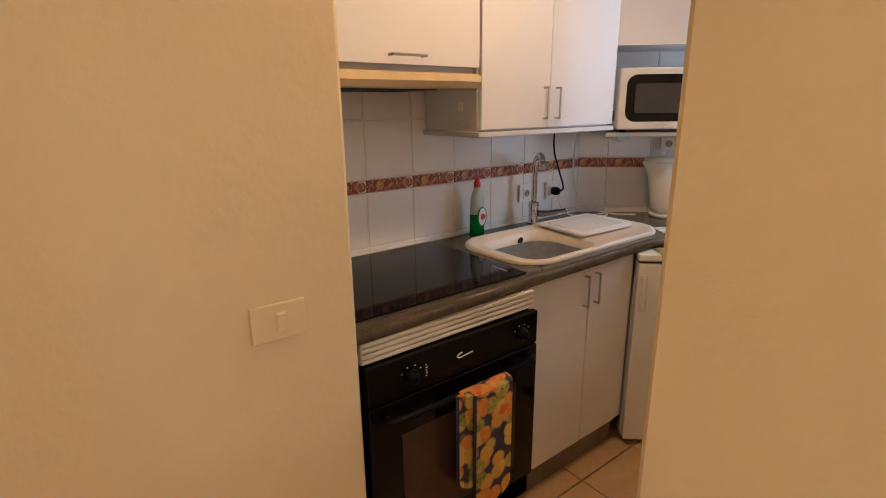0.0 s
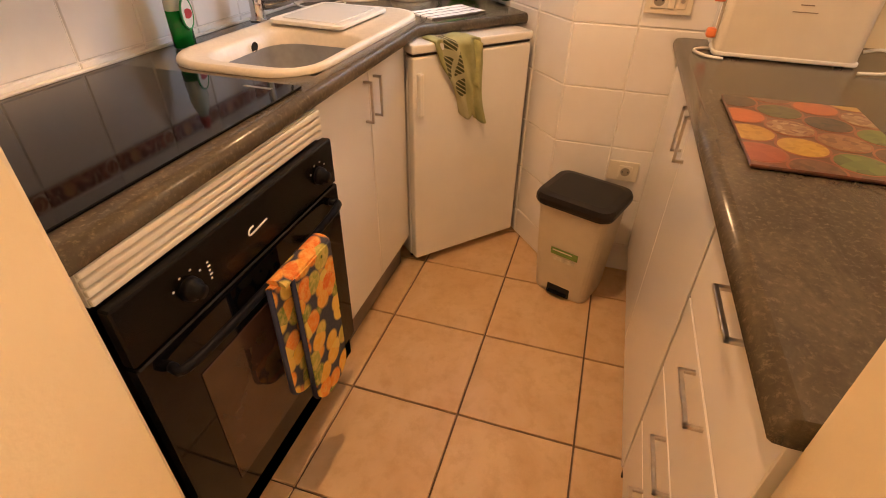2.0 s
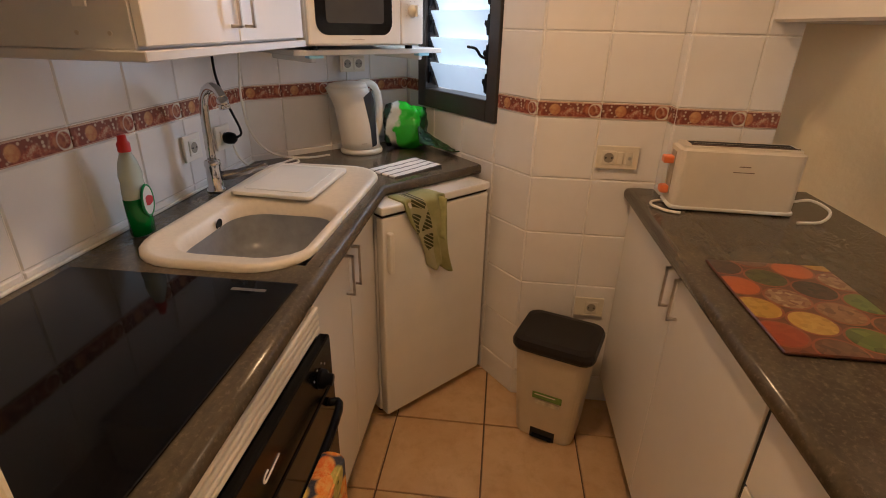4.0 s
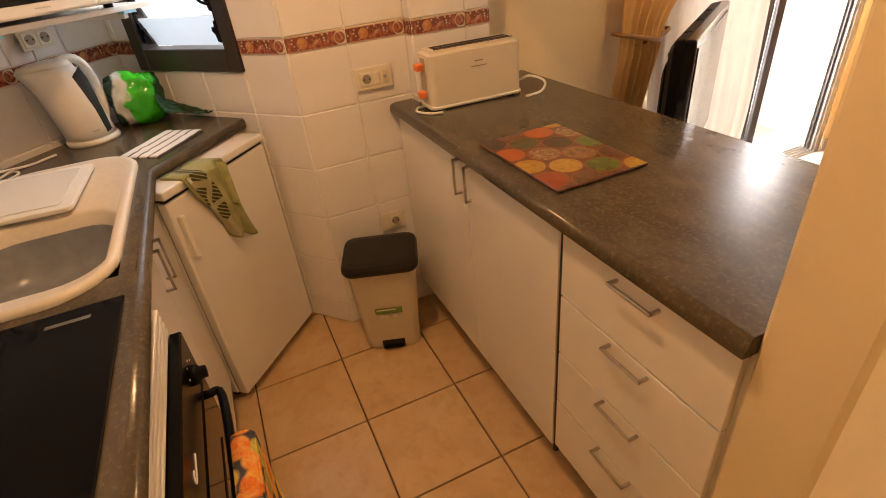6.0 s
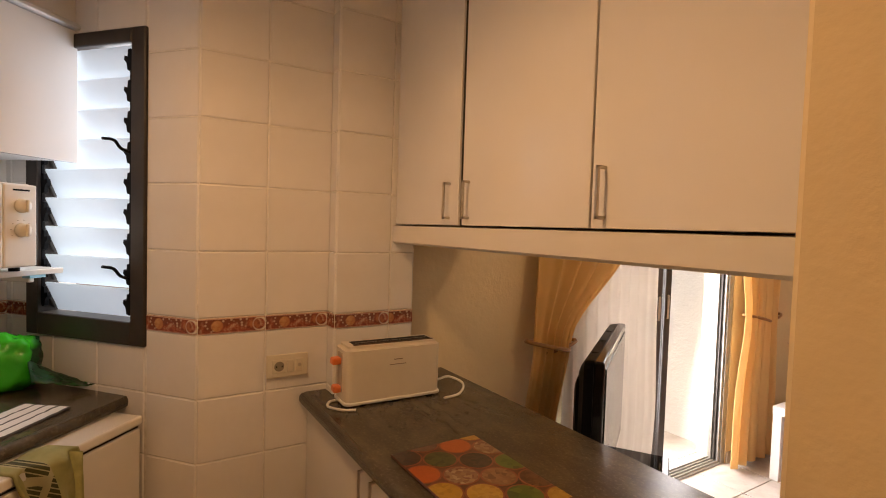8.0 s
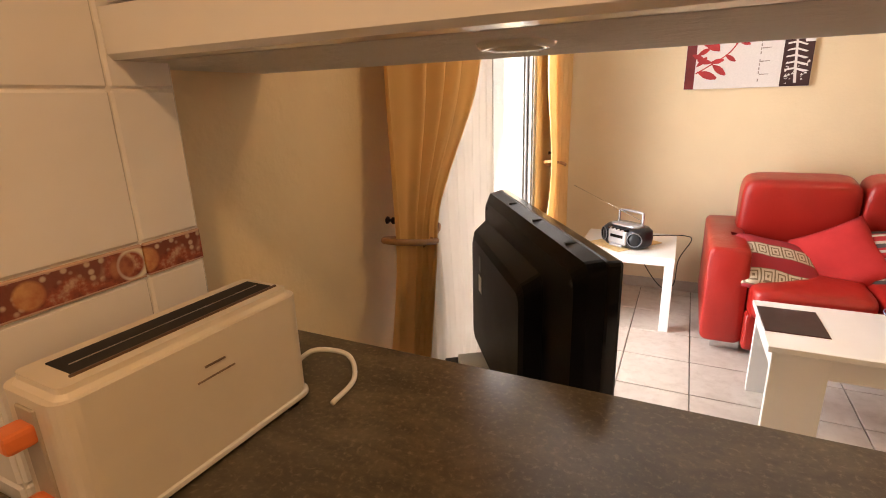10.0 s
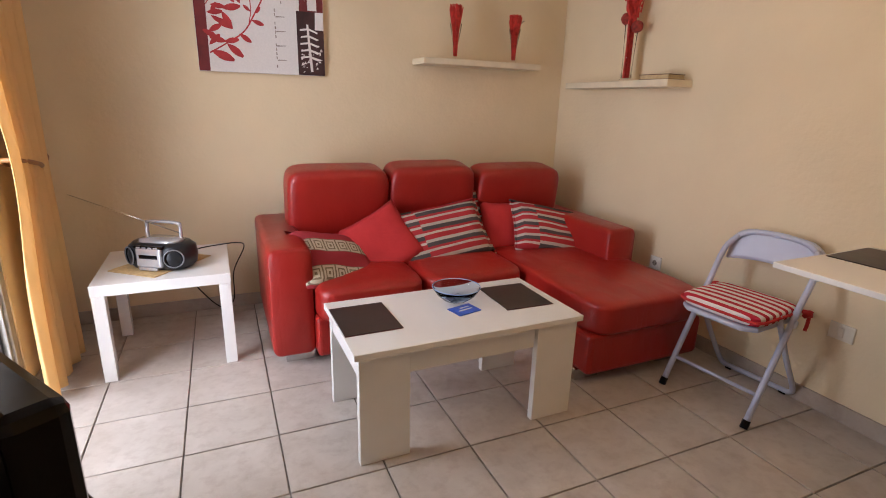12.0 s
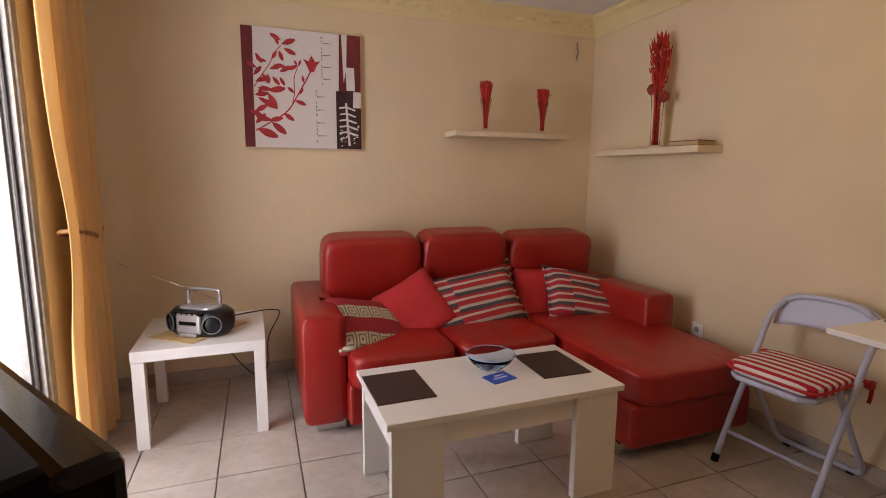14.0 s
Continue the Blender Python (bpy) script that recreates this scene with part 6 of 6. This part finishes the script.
# local x runs along the picture to the viewer's right, local y comes out of the wall
PW = 0.66
CANVAS = plain("white_canvas", (0.74, 0.70, 0.66), 0.8, vary=0.04, scale=90, bump=0.3)
MAROON = plain("maroon_paint", (0.16, 0.018, 0.018), 0.7, vary=0.25, scale=12, bump=0.2)
REDP = plain("red_paint", (0.42, 0.028, 0.03), 0.7, vary=0.25, scale=20)
BLACKISH = plain("dark_brown_paint", (0.045, 0.015, 0.014), 0.7, vary=0.3, scale=14)
part("canvas", box(0, PW, -0.032, 0, 0, 0.656, 0.002, 1), CANVAS, pic)


def flat(pts, lift=0.0, mat=REDP, name="painted_mark"):
    """A painted patch: outline in (right, up) fractions of the canvas."""
    b = bmesh.new()
    a = [b.verts.new((x * PW, -0.0325 - lift, z * 0.656)) for x, z in pts]
    c = [b.verts.new((x * PW, -0.0331 - lift, z * 0.656)) for x, z in pts]
    b.faces.new(a), b.faces.new(c)
    for i in range(len(pts)):
        j = (i + 1) % len(pts)
        b.faces.new((a[i], a[j], c[j], c[i]))
    return part(name, b, mat, pic)


def leaf(x, z, length, ang, width=0.32, mat=REDP):
    c, s = math.cos(radians(ang)), math.sin(radians(ang))
    out = []
    for k in range(12):
        t = k / 11 if k < 6 else (11 - k) / 5.5
        t = k / 5.5 if k <= 5 else 2 - k / 5.5
        w = (1 if k <= 5 else -1) * width * length * math.sin(math.pi * min(1, max(0, t))) * 0.5
        out.append((x + length * t * c - w * s, z + length * t * s + w * c))
    return flat(out, 0.0004 + 0.0012 * ((x * 7.3 + z * 3.1 + ang * 0.37) % 1.0), mat, "painted_leaf")


def stem(pts, w=0.006):
    p = smooth_line([(x, 0, z) for x, z in pts], 5)
    left, right = [], []
    for i, q in enumerate(p):
        d = (p[min(i + 1, len(p) - 1)] - p[max(i - 1, 0)]).normalized()
        left.append((q.x - d.z * w / 2, q.z + d.x * w / 2))
        right.append((q.x + d.z * w / 2, q.z - d.x * w / 2))
    flat(left + right[::-1], 0.0002, REDP, "painted_stem")


flat([(0.002, 0.002), (0.083, 0.002), (0.086, 0.5), (0.094, 0.998), (0.002, 0.998)], 0, MAROON)
flat([(0.775, 0.002), (0.998, 0.002), (0.998, 0.51), (0.775, 0.51)], 0, BLACKISH)
flat([(0.80, 0.51), (0.998, 0.51), (0.998, 0.998), (0.88, 0.998), (0.87, 0.70), (0.845, 0.58), (0.83, 0.998), (0.812, 0.998)], 0, MAROON)
flat([(0.87, 0.52), (0.945, 0.52), (0.94, 0.72), (0.865, 0.72)], 0.0006, CANVAS)
flat([(0.925, 0.37), (0.998, 0.37), (0.998, 0.51), (0.93, 0.51)], 0.0006, CANVAS)
GREYP = plain("grey_dry_brush", (0.30, 0.25, 0.22), 0.8, vary=0.4, scale=60)
for z0, z1, x in ((0.55, 0.97, 0.655), (0.05, 0.52, 0.60)):
    n = 14
    for i in range(n):
        a = z0 + (z1 - z0) * i / n
        if (i * 7) % 5 != 2:
            flat([(x, a), (x + 0.008 + 0.006 * math.sin(i * 3.1), a + 0.004), (x + 0.006, a + (z1 - z0) / n * 0.8), (x - 0.002, a + (z1 - z0) / n * 0.7)], 0.0002, GREYP, "dry_brush_mark")
    for i in range(4):
        a = z0 + (z1 - z0) * (0.12 + 0.24 * i)
        flat([(x + 0.01, a), (x + 0.08, a + 0.006), (x + 0.085, a + 0.011), (x + 0.01, a + 0.010)], 0.0002, GREYP, "dry_brush_mark")
for i in range(5):
    z = 0.37 - i * 0.055
    flat([(0.80 + 0.01 * (i % 2), z), (0.87, z + 0.012), (0.95 + 0.008 * i, z - 0.02), (0.94, z - 0.03), (0.87, z - 0.004), (0.80, z - 0.014)], 0.0004, CANVAS, "brush_stroke")
flat([(0.855, 0.41), (0.872, 0.41), (0.885, 0.22), (0.90, 0.03), (0.878, 0.03), (0.865, 0.22)], 0.0005, CANVAS, "brush_stroke")
random.seed(11)
for i in range(26):
    x, z = random.uniform(0.785, 0.96), random.uniform(0.02, 0.20)
    flat([(x, z), (x + random.uniform(0.008, 0.03), z + 0.004), (x + 0.012, z + random.uniform(0.01, 0.03))], 0.0005, CANVAS, "brush_stroke")
stem([(0.09, 0.14), (0.22, 0.22), (0.36, 0.32), (0.46, 0.48), (0.56, 0.66)], 0.011)
stem([(0.40, 0.38), (0.42, 0.48), (0.42, 0.60), (0.46, 0.71)], 0.007)
stem([(0.09, 0.50), (0.15, 0.60), (0.22, 0.70), (0.27, 0.80), (0.32, 0.86)], 0.007)
for x, z, ln, a in ((0.10, 0.16, 0.20, -22), (0.22, 0.22, 0.17, -40), (0.20, 0.23, 0.13, 12), (0.32, 0.30, 0.12, -35), (0.28, 0.33, 0.16, 150), (0.16, 0.26, 0.13, 155), (0.42, 0.41, 0.11, -20), (0.20, 0.48, 0.16, 10), (0.20, 0.46, 0.16, -62), (0.09, 0.44, 0.13, 8), (0.12, 0.44, 0.10, 60), (0.12, 0.42, 0.11, -30), (0.09, 0.30, 0.13, 30), (0.09, 0.26, 0.14, -12), (0.09, 0.20, 0.13, 45), (0.32, 0.90, 0.11, 150), (0.32, 0.87, 0.14, 22), (0.34, 0.84, 0.12, -25), (0.30, 0.82, 0.10, -70), (0.30, 0.86, 0.09, 110), (0.24, 0.74, 0.09, 60), (0.26, 0.70, 0.10, -8), (0.20, 0.72, 0.09, 170), (0.16, 0.62, 0.10, -60), (0.20, 0.62, 0.09, -80), (0.24, 0.60, 0.10, -50), (0.30, 0.60, 0.09, -60), (0.30, 0.64, 0.12, 30), (0.37, 0.66, 0.10, 30), (0.22, 0.66, 0.12, 20), (0.12, 0.66, 0.10, 150), (0.10, 0.55, 0.12, 20), (0.09, 0.60, 0.11, 50), (0.16, 0.70, 0.10, 120), (0.12, 0.50, 0.12, -5), (0.46, 0.46, 0.07, 60), (0.42, 0.47, 0.08, 140), (0.50, 0.56, 0.07, 100), (0.46, 0.70, 0.06, 70), (0.45, 0.70, 0.06, 120)):
    leaf(x, z, ln, a, 0.34)
flat([(0.55, 0.66), (0.59, 0.66), (0.61, 0.71), (0.645, 0.755), (0.60, 0.745), (0.57, 0.80), (0.545, 0.745), (0.50, 0.765), (0.53, 0.71)], 0.0006, REDP, "painted_flower")

# ---- shelves ----
s1 = thing("wall_shelf", "pale wooden floating shelf with two small vases", "shelf", group="wall shelves")
part("board", box(-0.42, 0.395, YS + 0.001, -2.755, 1.452, 1.487, 0.002, 1), M_SHELFW, s1)
s2 = thing("wall_shelf", "pale wooden floating shelf with tall vase and book", "shelf", group="wall shelves")
part("board", box(XW + 0.001, -0.555, -2.66, -1.82, 1.340, 1.376, 0.002, 1), M_SHELFW, s2)
DRYRED = plain("dyed_red_grass", (0.52, 0.035, 0.022), 0.8, vary=0.35, scale=50)
VASEGL = glass("vase_glass", (0.98, 0.97, 0.96), 0.0, 1.06)


def vase(label, at_, h, r0, r1, stalks, top_h, spread, seed):
    t = thing("vase", label, "vase", at_, group="vases on the shelves")
    part("glass", lathe([(0, 0.0), (r0 * 1.3, 0.0), (r0 * 1.3, 0.008), (r0, 0.014), (r0 * 1.02, h * 0.4), (r1, h), (r1 - 0.002, h), (r0 * 0.9, h * 0.4), (r0 * 0.8, 0.016), (0, 0.016)], 22), VASEGL, t, smooth=True)
    rnd = random.Random(seed)
    b = bmesh.new()
    for i in range(stalks):
        a, k = rnd.uniform(0, 2 * math.pi), rnd.uniform(0.1, 1)
        x0, y0 = r0 * 0.6 * k * math.cos(a), r0 * 0.6 * k * math.sin(a)
        x1, y1 = spread * k * math.cos(a), spread * k * math.sin(a)
        hh = top_h * rnd.uniform(0.86, 1.0)
        merge(b, tube([(x0, y0, 0.018), ((x0 + x1) / 2 * 0.7, (y0 + y1) / 2 * 0.7, hh * 0.55), (x1, y1, hh)], 0.0034, 4))
    part("dried_grass", b, DRYRED, t, "bundle of dyed red stalks")
    return t, rnd


vase("small flared glass vase of dyed red grass on the shelf", (0.175, -2.80, 1.487), 0.20, 0.014, 0.036, 95, 0.31, 0.042, 3)
t2, _ = vase("small flared glass vase of red grass with a loose stalk", (-0.235, -2.80, 1.487), 0.20, 0.014, 0.036, 95, 0.29, 0.040, 4)
part("loose_stalk", tube([(0, 0, 0.15), (-0.03, 0.0, 0.23), (-0.065, 0, 0.255)], 0.002, 4), M_BROWNFR, t2)
t3, rnd = vase("tall glass vase of red grass with two red balls", (-0.63, -2.20, 1.376), 0.30, 0.030, 0.036, 26, 0.45, 0.03, 5)
b = bmesh.new()
for i in range(320):
    z = rnd.uniform(0.32, 0.62)
    k = 0.062 * math.sin(math.pi * (z - 0.28) / 0.40)
    a = rnd.uniform(0, 2 * math.pi)
    x, y = k * rnd.uniform(0.1, 1) * math.cos(a) - 0.02 * (z - 0.3), k * rnd.uniform(0.1, 1) * math.sin(a) - 0.05 * (z - 0.3)
    merge(b, tube([(x, y, z), (x * 1.25, y * 1.25, z + rnd.uniform(0.02, 0.05))], [0.006, 0.0012], 4))
part("grass_plume", b, DRYRED, t3, "feathery dyed red grass heads")
for x, y, z in ((0.01, 0.052, 0.285), (0.01, -0.035, 0.335)):
    b = bmesh.new()
    bmesh.ops.create_icosphere(b, subdivisions=3, radius=0.032)
    for v in b.verts:
        v.co = v.co * (1 + 0.10 * noise.noise(v.co * 60)) + Vector((x, y, z))
    part("rattan_ball", b, plain("red_rattan", (0.30, 0.03, 0.018), 0.7, vary=0.4, scale=70, bump=0.8), t3, "red woven ball", True)
book = thing("book", "old brown book lying on the shelf", "book", (-0.635, -1.935, 1.376), 4)
part("pages", box(-0.06, 0.058, -0.095, 0.085, 0.004, 0.024), plain("aged_pages", (0.52, 0.38, 0.20), 0.9, vary=0.15, scale=80), book, "yellowed page edges")
part("cover", box(-0.064, 0.062, -0.10, 0.09, 0.024, 0.028, 0.001, 1), plain("brown_cover", (0.14, 0.07, 0.035), 0.6), book)
part("cover_back", box(-0.064, 0.062, -0.10, 0.09, 0.0, 0.004, 0.001, 1), plain("brown_cover_back", (0.14, 0.07, 0.035), 0.6), book)
wire = thing("wall_wire", "short end of aerial wire with connector high in the corner", "wire", (-0.58, YS, 2.06))
part("wire", tube(smooth_line([(0, 0.004, 0.07), (0.004, 0.012, 0.04), (-0.006, 0.016, 0.0), (0.006, 0.014, -0.03), (0, 0.012, -0.05)], 5), 0.003, 6), M_BROWNFR, wire, smooth=True)
part("connector", lathe([(0, 0), (0.006, 0), (0.006, 0.028), (0, 0.03)], 10, (0.0, 0.013, -0.055)), M_STEEL, wire)

# ---- folding chair and wall table ----
ch = thing("folding_chair", "pale blue metal folding chair by the wall table", "folding chair")
G = M_GREYBLUE
FR = 0.0125
for y in (-1.365, -0.985):
    yi = y + (0.0 if y < -1.2 else 0.0)
    part("front_leg", tube(smooth_line([(-0.300, y, 0.02), (-0.41, y, 0.25), (-0.52, y, 0.47), (-0.60, y, 0.62), (-0.645, y + (0.03 if y < -1.2 else -0.03), 0.685)], 4), FR, 10), G, ch, smooth=True)
    part("foot_cap", tube([(-0.292, y, 0.0), (-0.306, y, 0.032)], 0.0155, 10), M_BLACKPL, ch, "black rubber foot cap")
part("top_rail", tube(smooth_line([(-0.645, -1.335, 0.685), (-0.658, -1.28, 0.71), (-0.665, -1.175, 0.718), (-0.658, -1.07, 0.71), (-0.645, -1.015, 0.685)], 5), FR, 10), G, ch, smooth=True)
part("backrest", sheet(26, 8, lambda u, v: (-0.622 - 0.036 * v - 0.012 * math.sin(math.pi * u), -1.365 + 0.38 * u, 0.575 + 0.02 * math.sin(math.pi * u) * (1 - v) + v * (0.150 - 0.05 * abs(2 * u - 1) ** 5)), 0.016), G, ch, smooth=True)
rear = smooth_line([(-0.42, -1.345, 0.455), (-0.56, -1.345, 0.24), (-0.69, -1.345, 0.06), (-0.712, -1.325, 0.022), (-0.716, -1.28, 0.018), (-0.716, -1.175, 0.018), (-0.716, -1.07, 0.018), (-0.712, -1.025, 0.022), (-0.69, -1.005, 0.06), (-0.56, -1.005, 0.24), (-0.42, -1.005, 0.455)], 4)
part("rear_leg_loop", tube(rear, FR * 0.92, 10), G, ch, smooth=True)
part("crossbar", tube([(-0.352, -1.365, 0.13), (-0.352, -0.985, 0.13)], 0.008, 8), G, ch, smooth=True)
for y in (-1.30, -1.05):
    part("floor_pad", box(-0.726, -0.706, y - 0.015, y + 0.015, 0.0, 0.012, 0.003, 1), M_BLACKPL, ch)
seat = prism([(-0.60, -1.345), (-0.30, -1.335), (-0.262, -1.29), (-0.258, -1.06), (-0.30, -1.01), (-0.60, -1.005)], 0.402, 0.424, 0.008, 2)
part("seat", seat, G, ch)
for y in (-1.372, -0.978):
    part("hinge", at(lathe([(0, -0.006), (0.017, -0.006), (0.017, 0.006), (0, 0.006)], 14), pose(-0.50, y, 0.415, 90, 0, 0)), G, ch)


def deck_stripes():
    m = Mat("red_white_striped_cloth", (0.6, 0.02, 0.04), 0.9)
    x, y, z = m.xyz(m.coords())
    s = m.math("FRACT", m.math("MULTIPLY", m.math("ADD", x, 2.0), 22))
    m.colour(m.mix(m.math("GREATER_THAN", s, 0.5), (0.46, 0.010, 0.030), (0.78, 0.72, 0.68)))
    m.bump(m.noise(300, 3), 0.4, 0.003)
    return m.m


cu = thing("chair_cushion", "red and white striped tie-on cushion on the folding chair", "cushion", (-0.435, -1.172, 0.452))
DS = deck_stripes()
part("cover", at(pad(0.33, 0.345, 0.05, 0.3, 10, 0.25), pose(0, 0, 0)), DS, cu, smooth=True)
part("piping", tube([(x, y, 0.026) for x, y in rounded(0.336, 0.351, 0.05, 5)], 0.006, 6, True), M_REDCL, cu, "red piping", True)
for y in (-0.17, 0.17):
    part("tie", tube(smooth_line([(-0.15, y, 0.025), (-0.165, y * 1.15, 0.02), (-0.15, y * 1.2, -0.02), (-0.14, y * 1.2, -0.05)], 4), 0.007, 6), M_REDCL, cu, "red cloth tie", True)
    part("tie_bow", at(cushion(0.045, 0.035, 0.025, 6), pose(-0.15, y * 1.16, 0.02, 30, 10, 0)), M_REDCL, cu, smooth=True)
wtb = thing("wall_table", "white fold-down wall table beside the folding chair", "table")
part("tabletop", box(XW + 0.004, -0.145, -0.862, 0.05, 0.722, 0.742, 0.002, 1), M_TABLEW, wtb)
part("wall_batten", box(XW + 0.002, XW + 0.03, -0.80, 0.0, 0.66, 0.722, 0.002, 1), M_TABLEW, wtb)
for y in (0.0,):
    part("bracket", tube([(XW + 0.02, y, 0.44), (-0.32, y, 0.715)], 0.01, 8), M_STEEL, wtb)
turn_chair = pose(-0.465, -1.142, 0, 0, 0, 7) @ pose(0.48, 1.172, 0)
ch.matrix_basis = turn_chair
cu.matrix_basis = turn_chair @ pose(-0.435, -1.172, 0.424)
t = thing("placemat", "dark brown placemat lying on the wall table", "placemat", (-0.55, -0.68, 0.742), 3, "placemats")
part("mat", box(-0.14, 0.14, -0.17, 0.17, 0, 0.004, 0.001, 1), M_PLACEMAT, t)
part("edge_stitch", box(-0.1405, 0.1405, -0.1715, -0.168, 0.0004, 0.003), plain("dark_red_edge_wall", (0.14, 0.01, 0.012), 0.5), t)
socket_plate("cream socket plate low on the wall behind the folding chair", pose(XW - 0.0, -0.89, 0.372, 0, 0, 90), 0.095, 0.07, [("rocker", 0.0)])
socket_plate("white wall socket above the chaise", pose(XW - 0.0, -1.88, 0.372, 0, 0, 90), 0.08, 0.075, [("socket", 0.0)], M_WHITEPL)

# ceiling light of the kitchen
cl2 = thing("ceiling_lamp", "small round ceiling spotlight in the kitchen", "ceiling lamp", (1.42, 1.15, CEIL_K))
part("housing", lathe([(0.030, -0.05), (0.040, -0.05), (0.046, -0.01), (0.046, 0), (0.040, 0), (0.030, -0.03)], 24), M_WHITE, cl2, smooth=True)
# housing of the assumed, unseen ceiling light before the hall
cl3 = thing("ceiling_lamp", "assumed small round ceiling lamp, out of view, before the hall", "ceiling lamp", (0.25, -0.40, CEIL_L))
part("housing", lathe([(0.050, -0.03), (0.060, -0.03), (0.066, -0.01), (0.066, 0), (0.0, 0), (0.0, -0.012), (0.045, -0.014)], 24), M_WHITE, cl3, smooth=True)


# ---- floor and wall pieces ----
PIECES = {}


def piece_mesh(name, w, d, h, mat, bevel):
    key = (name, round(w, 3), round(d, 3), round(h, 3))
    if key not in PIECES:
        b = box(-w / 2, w / 2, -d / 2, d / 2, -h / 2, h / 2)
        bmesh.ops.bevel(b, geom=b.edges[:], offset=bevel, segments=1, affect="EDGES")
        bmesh.ops.recalc_face_normals(b, faces=b.faces[:])
        me = bpy.data.meshes.new(name)
        b.to_mesh(me)
        b.free()
        me.materials.append(mat)
        PIECES[key] = me
    return PIECES[key]


def lay_floor(parent, x_line, y_line, sx, sy, x0, x1, y0, y1, mat, gap):
    i0, i1 = math.floor((x0 - x_line) / sx), math.ceil((x1 - x_line) / sx)
    j0, j1 = math.floor((y0 - y_line) / sy), math.ceil((y1 - y_line) / sy)
    for i in range(i0, i1):
        for j in range(j0, j1):
            a, b = max(x0, x_line + i * sx), min(x1, x_line + (i + 1) * sx)
            c, d = max(y0, y_line + j * sy), min(y1, y_line + (j + 1) * sy)
            if b - a < 0.03 or d - c < 0.03:
                continue
            ob = new("floor_tile", piece_mesh("floor_tile", b - a - gap, d - c - gap, 0.012, mat, 0.0015))
            ob.parent = parent
            ob.matrix_basis = pose((a + b) / 2, (c + d) / 2, -0.006 + random.uniform(-0.0004, 0.0004), random.uniform(-0.06, 0.06), random.uniform(-0.06, 0.06), 0)


lay_floor(bpy.data.objects["floor_kitchen"], 1.744, 1.047, 0.342, 0.337, XW, 2.95, 0.0, 1.99, M_KTILE, 0.006)
lay_floor(bpy.data.objects["floor_living"], 0.776, -1.24, 0.325, 0.322, XW, XE + 0.19, YS, -0.004, M_LTILE, 0.006)

ROWS_Z = [(0.0, 0.12), (0.12, 0.32), (0.32, 0.52), (0.52, 0.72), (0.72, 0.92), (0.92, 1.12), (1.17, 1.375), (1.375, 1.58), (1.58, 1.78), (1.78, 1.98), (1.98, 2.18), (2.18, CEIL_K)]


def tile_wall(parent, a, b, cuts, z_from=0.0, hole=None, gap=0.0024):
    """Tiles along the face from plan point a to b; the room lies to the right of that way. cuts: joints in metres along it."""
    d = (b - a).normalized()
    n = Vector((d.y, -d.x))
    turn = math.degrees(math.atan2(d.y, d.x))
    length = (b - a).length
    edges = [0.0] + [c for c in cuts if 0.02 < c < length - 0.02] + [length]

    def lay(name, s0, s1, z0, z1, mat, proud, bevel):
        if s1 - s0 < 0.015 or z1 - z0 < 0.015:
            return
        ob = new(name, piece_mesh(name, s1 - s0 - gap, 0.012, z1 - z0 - gap, mat, bevel))
        ob.parent = parent
        p = a + d * ((s0 + s1) / 2) + n * (proud - 0.006)
        ob.matrix_basis = pose(p.x, p.y, (z0 + z1) / 2, random.uniform(-0.25, 0.25), 0, turn + random.uniform(-0.2, 0.2))

    for s0, s1 in zip(edges, edges[1:]):
        for z0, z1 in ROWS_Z + [(1.12, 1.17)]:
            if z1 <= z_from + 0.02:
                continue
            z0 = max(z0, z_from)
            trim = (z0, z1) == (1.12, 1.17)
            args = ("border_tile", M_TRIM, 0.0055, 0.0015) if trim else ("wall_tile", M_TILE, 0.0035, 0.0032)
            bits = [(s0, s1, z0, z1)]
            if hole:
                h0, h1, k0, k1 = hole
                bits = []
                if s0 < h0:
                    bits.append((s0, min(s1, h0), z0, z1))
                if s1 > h1:
                    bits.append((max(s0, h1), s1, z0, z1))
                c0, c1 = max(s0, h0), min(s1, h1)
                if c1 > c0:
                    bits += [(c0, c1, z0, min(z1, k0)), (c0, c1, max(z0, k1), z1)]
            for q in bits:
                lay(args[0], *q, args[1], args[2], args[3])


tile_wall(hob_wall, Vector((0.81, HOB_Y)), C0, [0.375 + 0.2 * k - 0.2 for k in range(9)], 0.88)
tile_wall(diag_wall, C0, C1, [0.14 + 0.2 * k for k in range(4)], 0.72)
tile_wall(window_wall, C1, C2, [0.03 + 0.2 * k for k in range(5)], 0.0, ((C1 - C2).length - WIN_S1 - 0.004, (C1 - C2).length - WIN_S0 + 0.004, WIN_Z0, WIN_Z1))
tile_wall(socket_wall, C2, Vector((C2.x, 0.535)), [0.20])
tile_wall(pilaster, Vector((C2.x, 0.535)), Vector((PIL_X, 0.535)), [])
tile_wall(pilaster, Vector((PIL_X, 0.535)), Vector((PIL_X, 0.24)), [0.20])
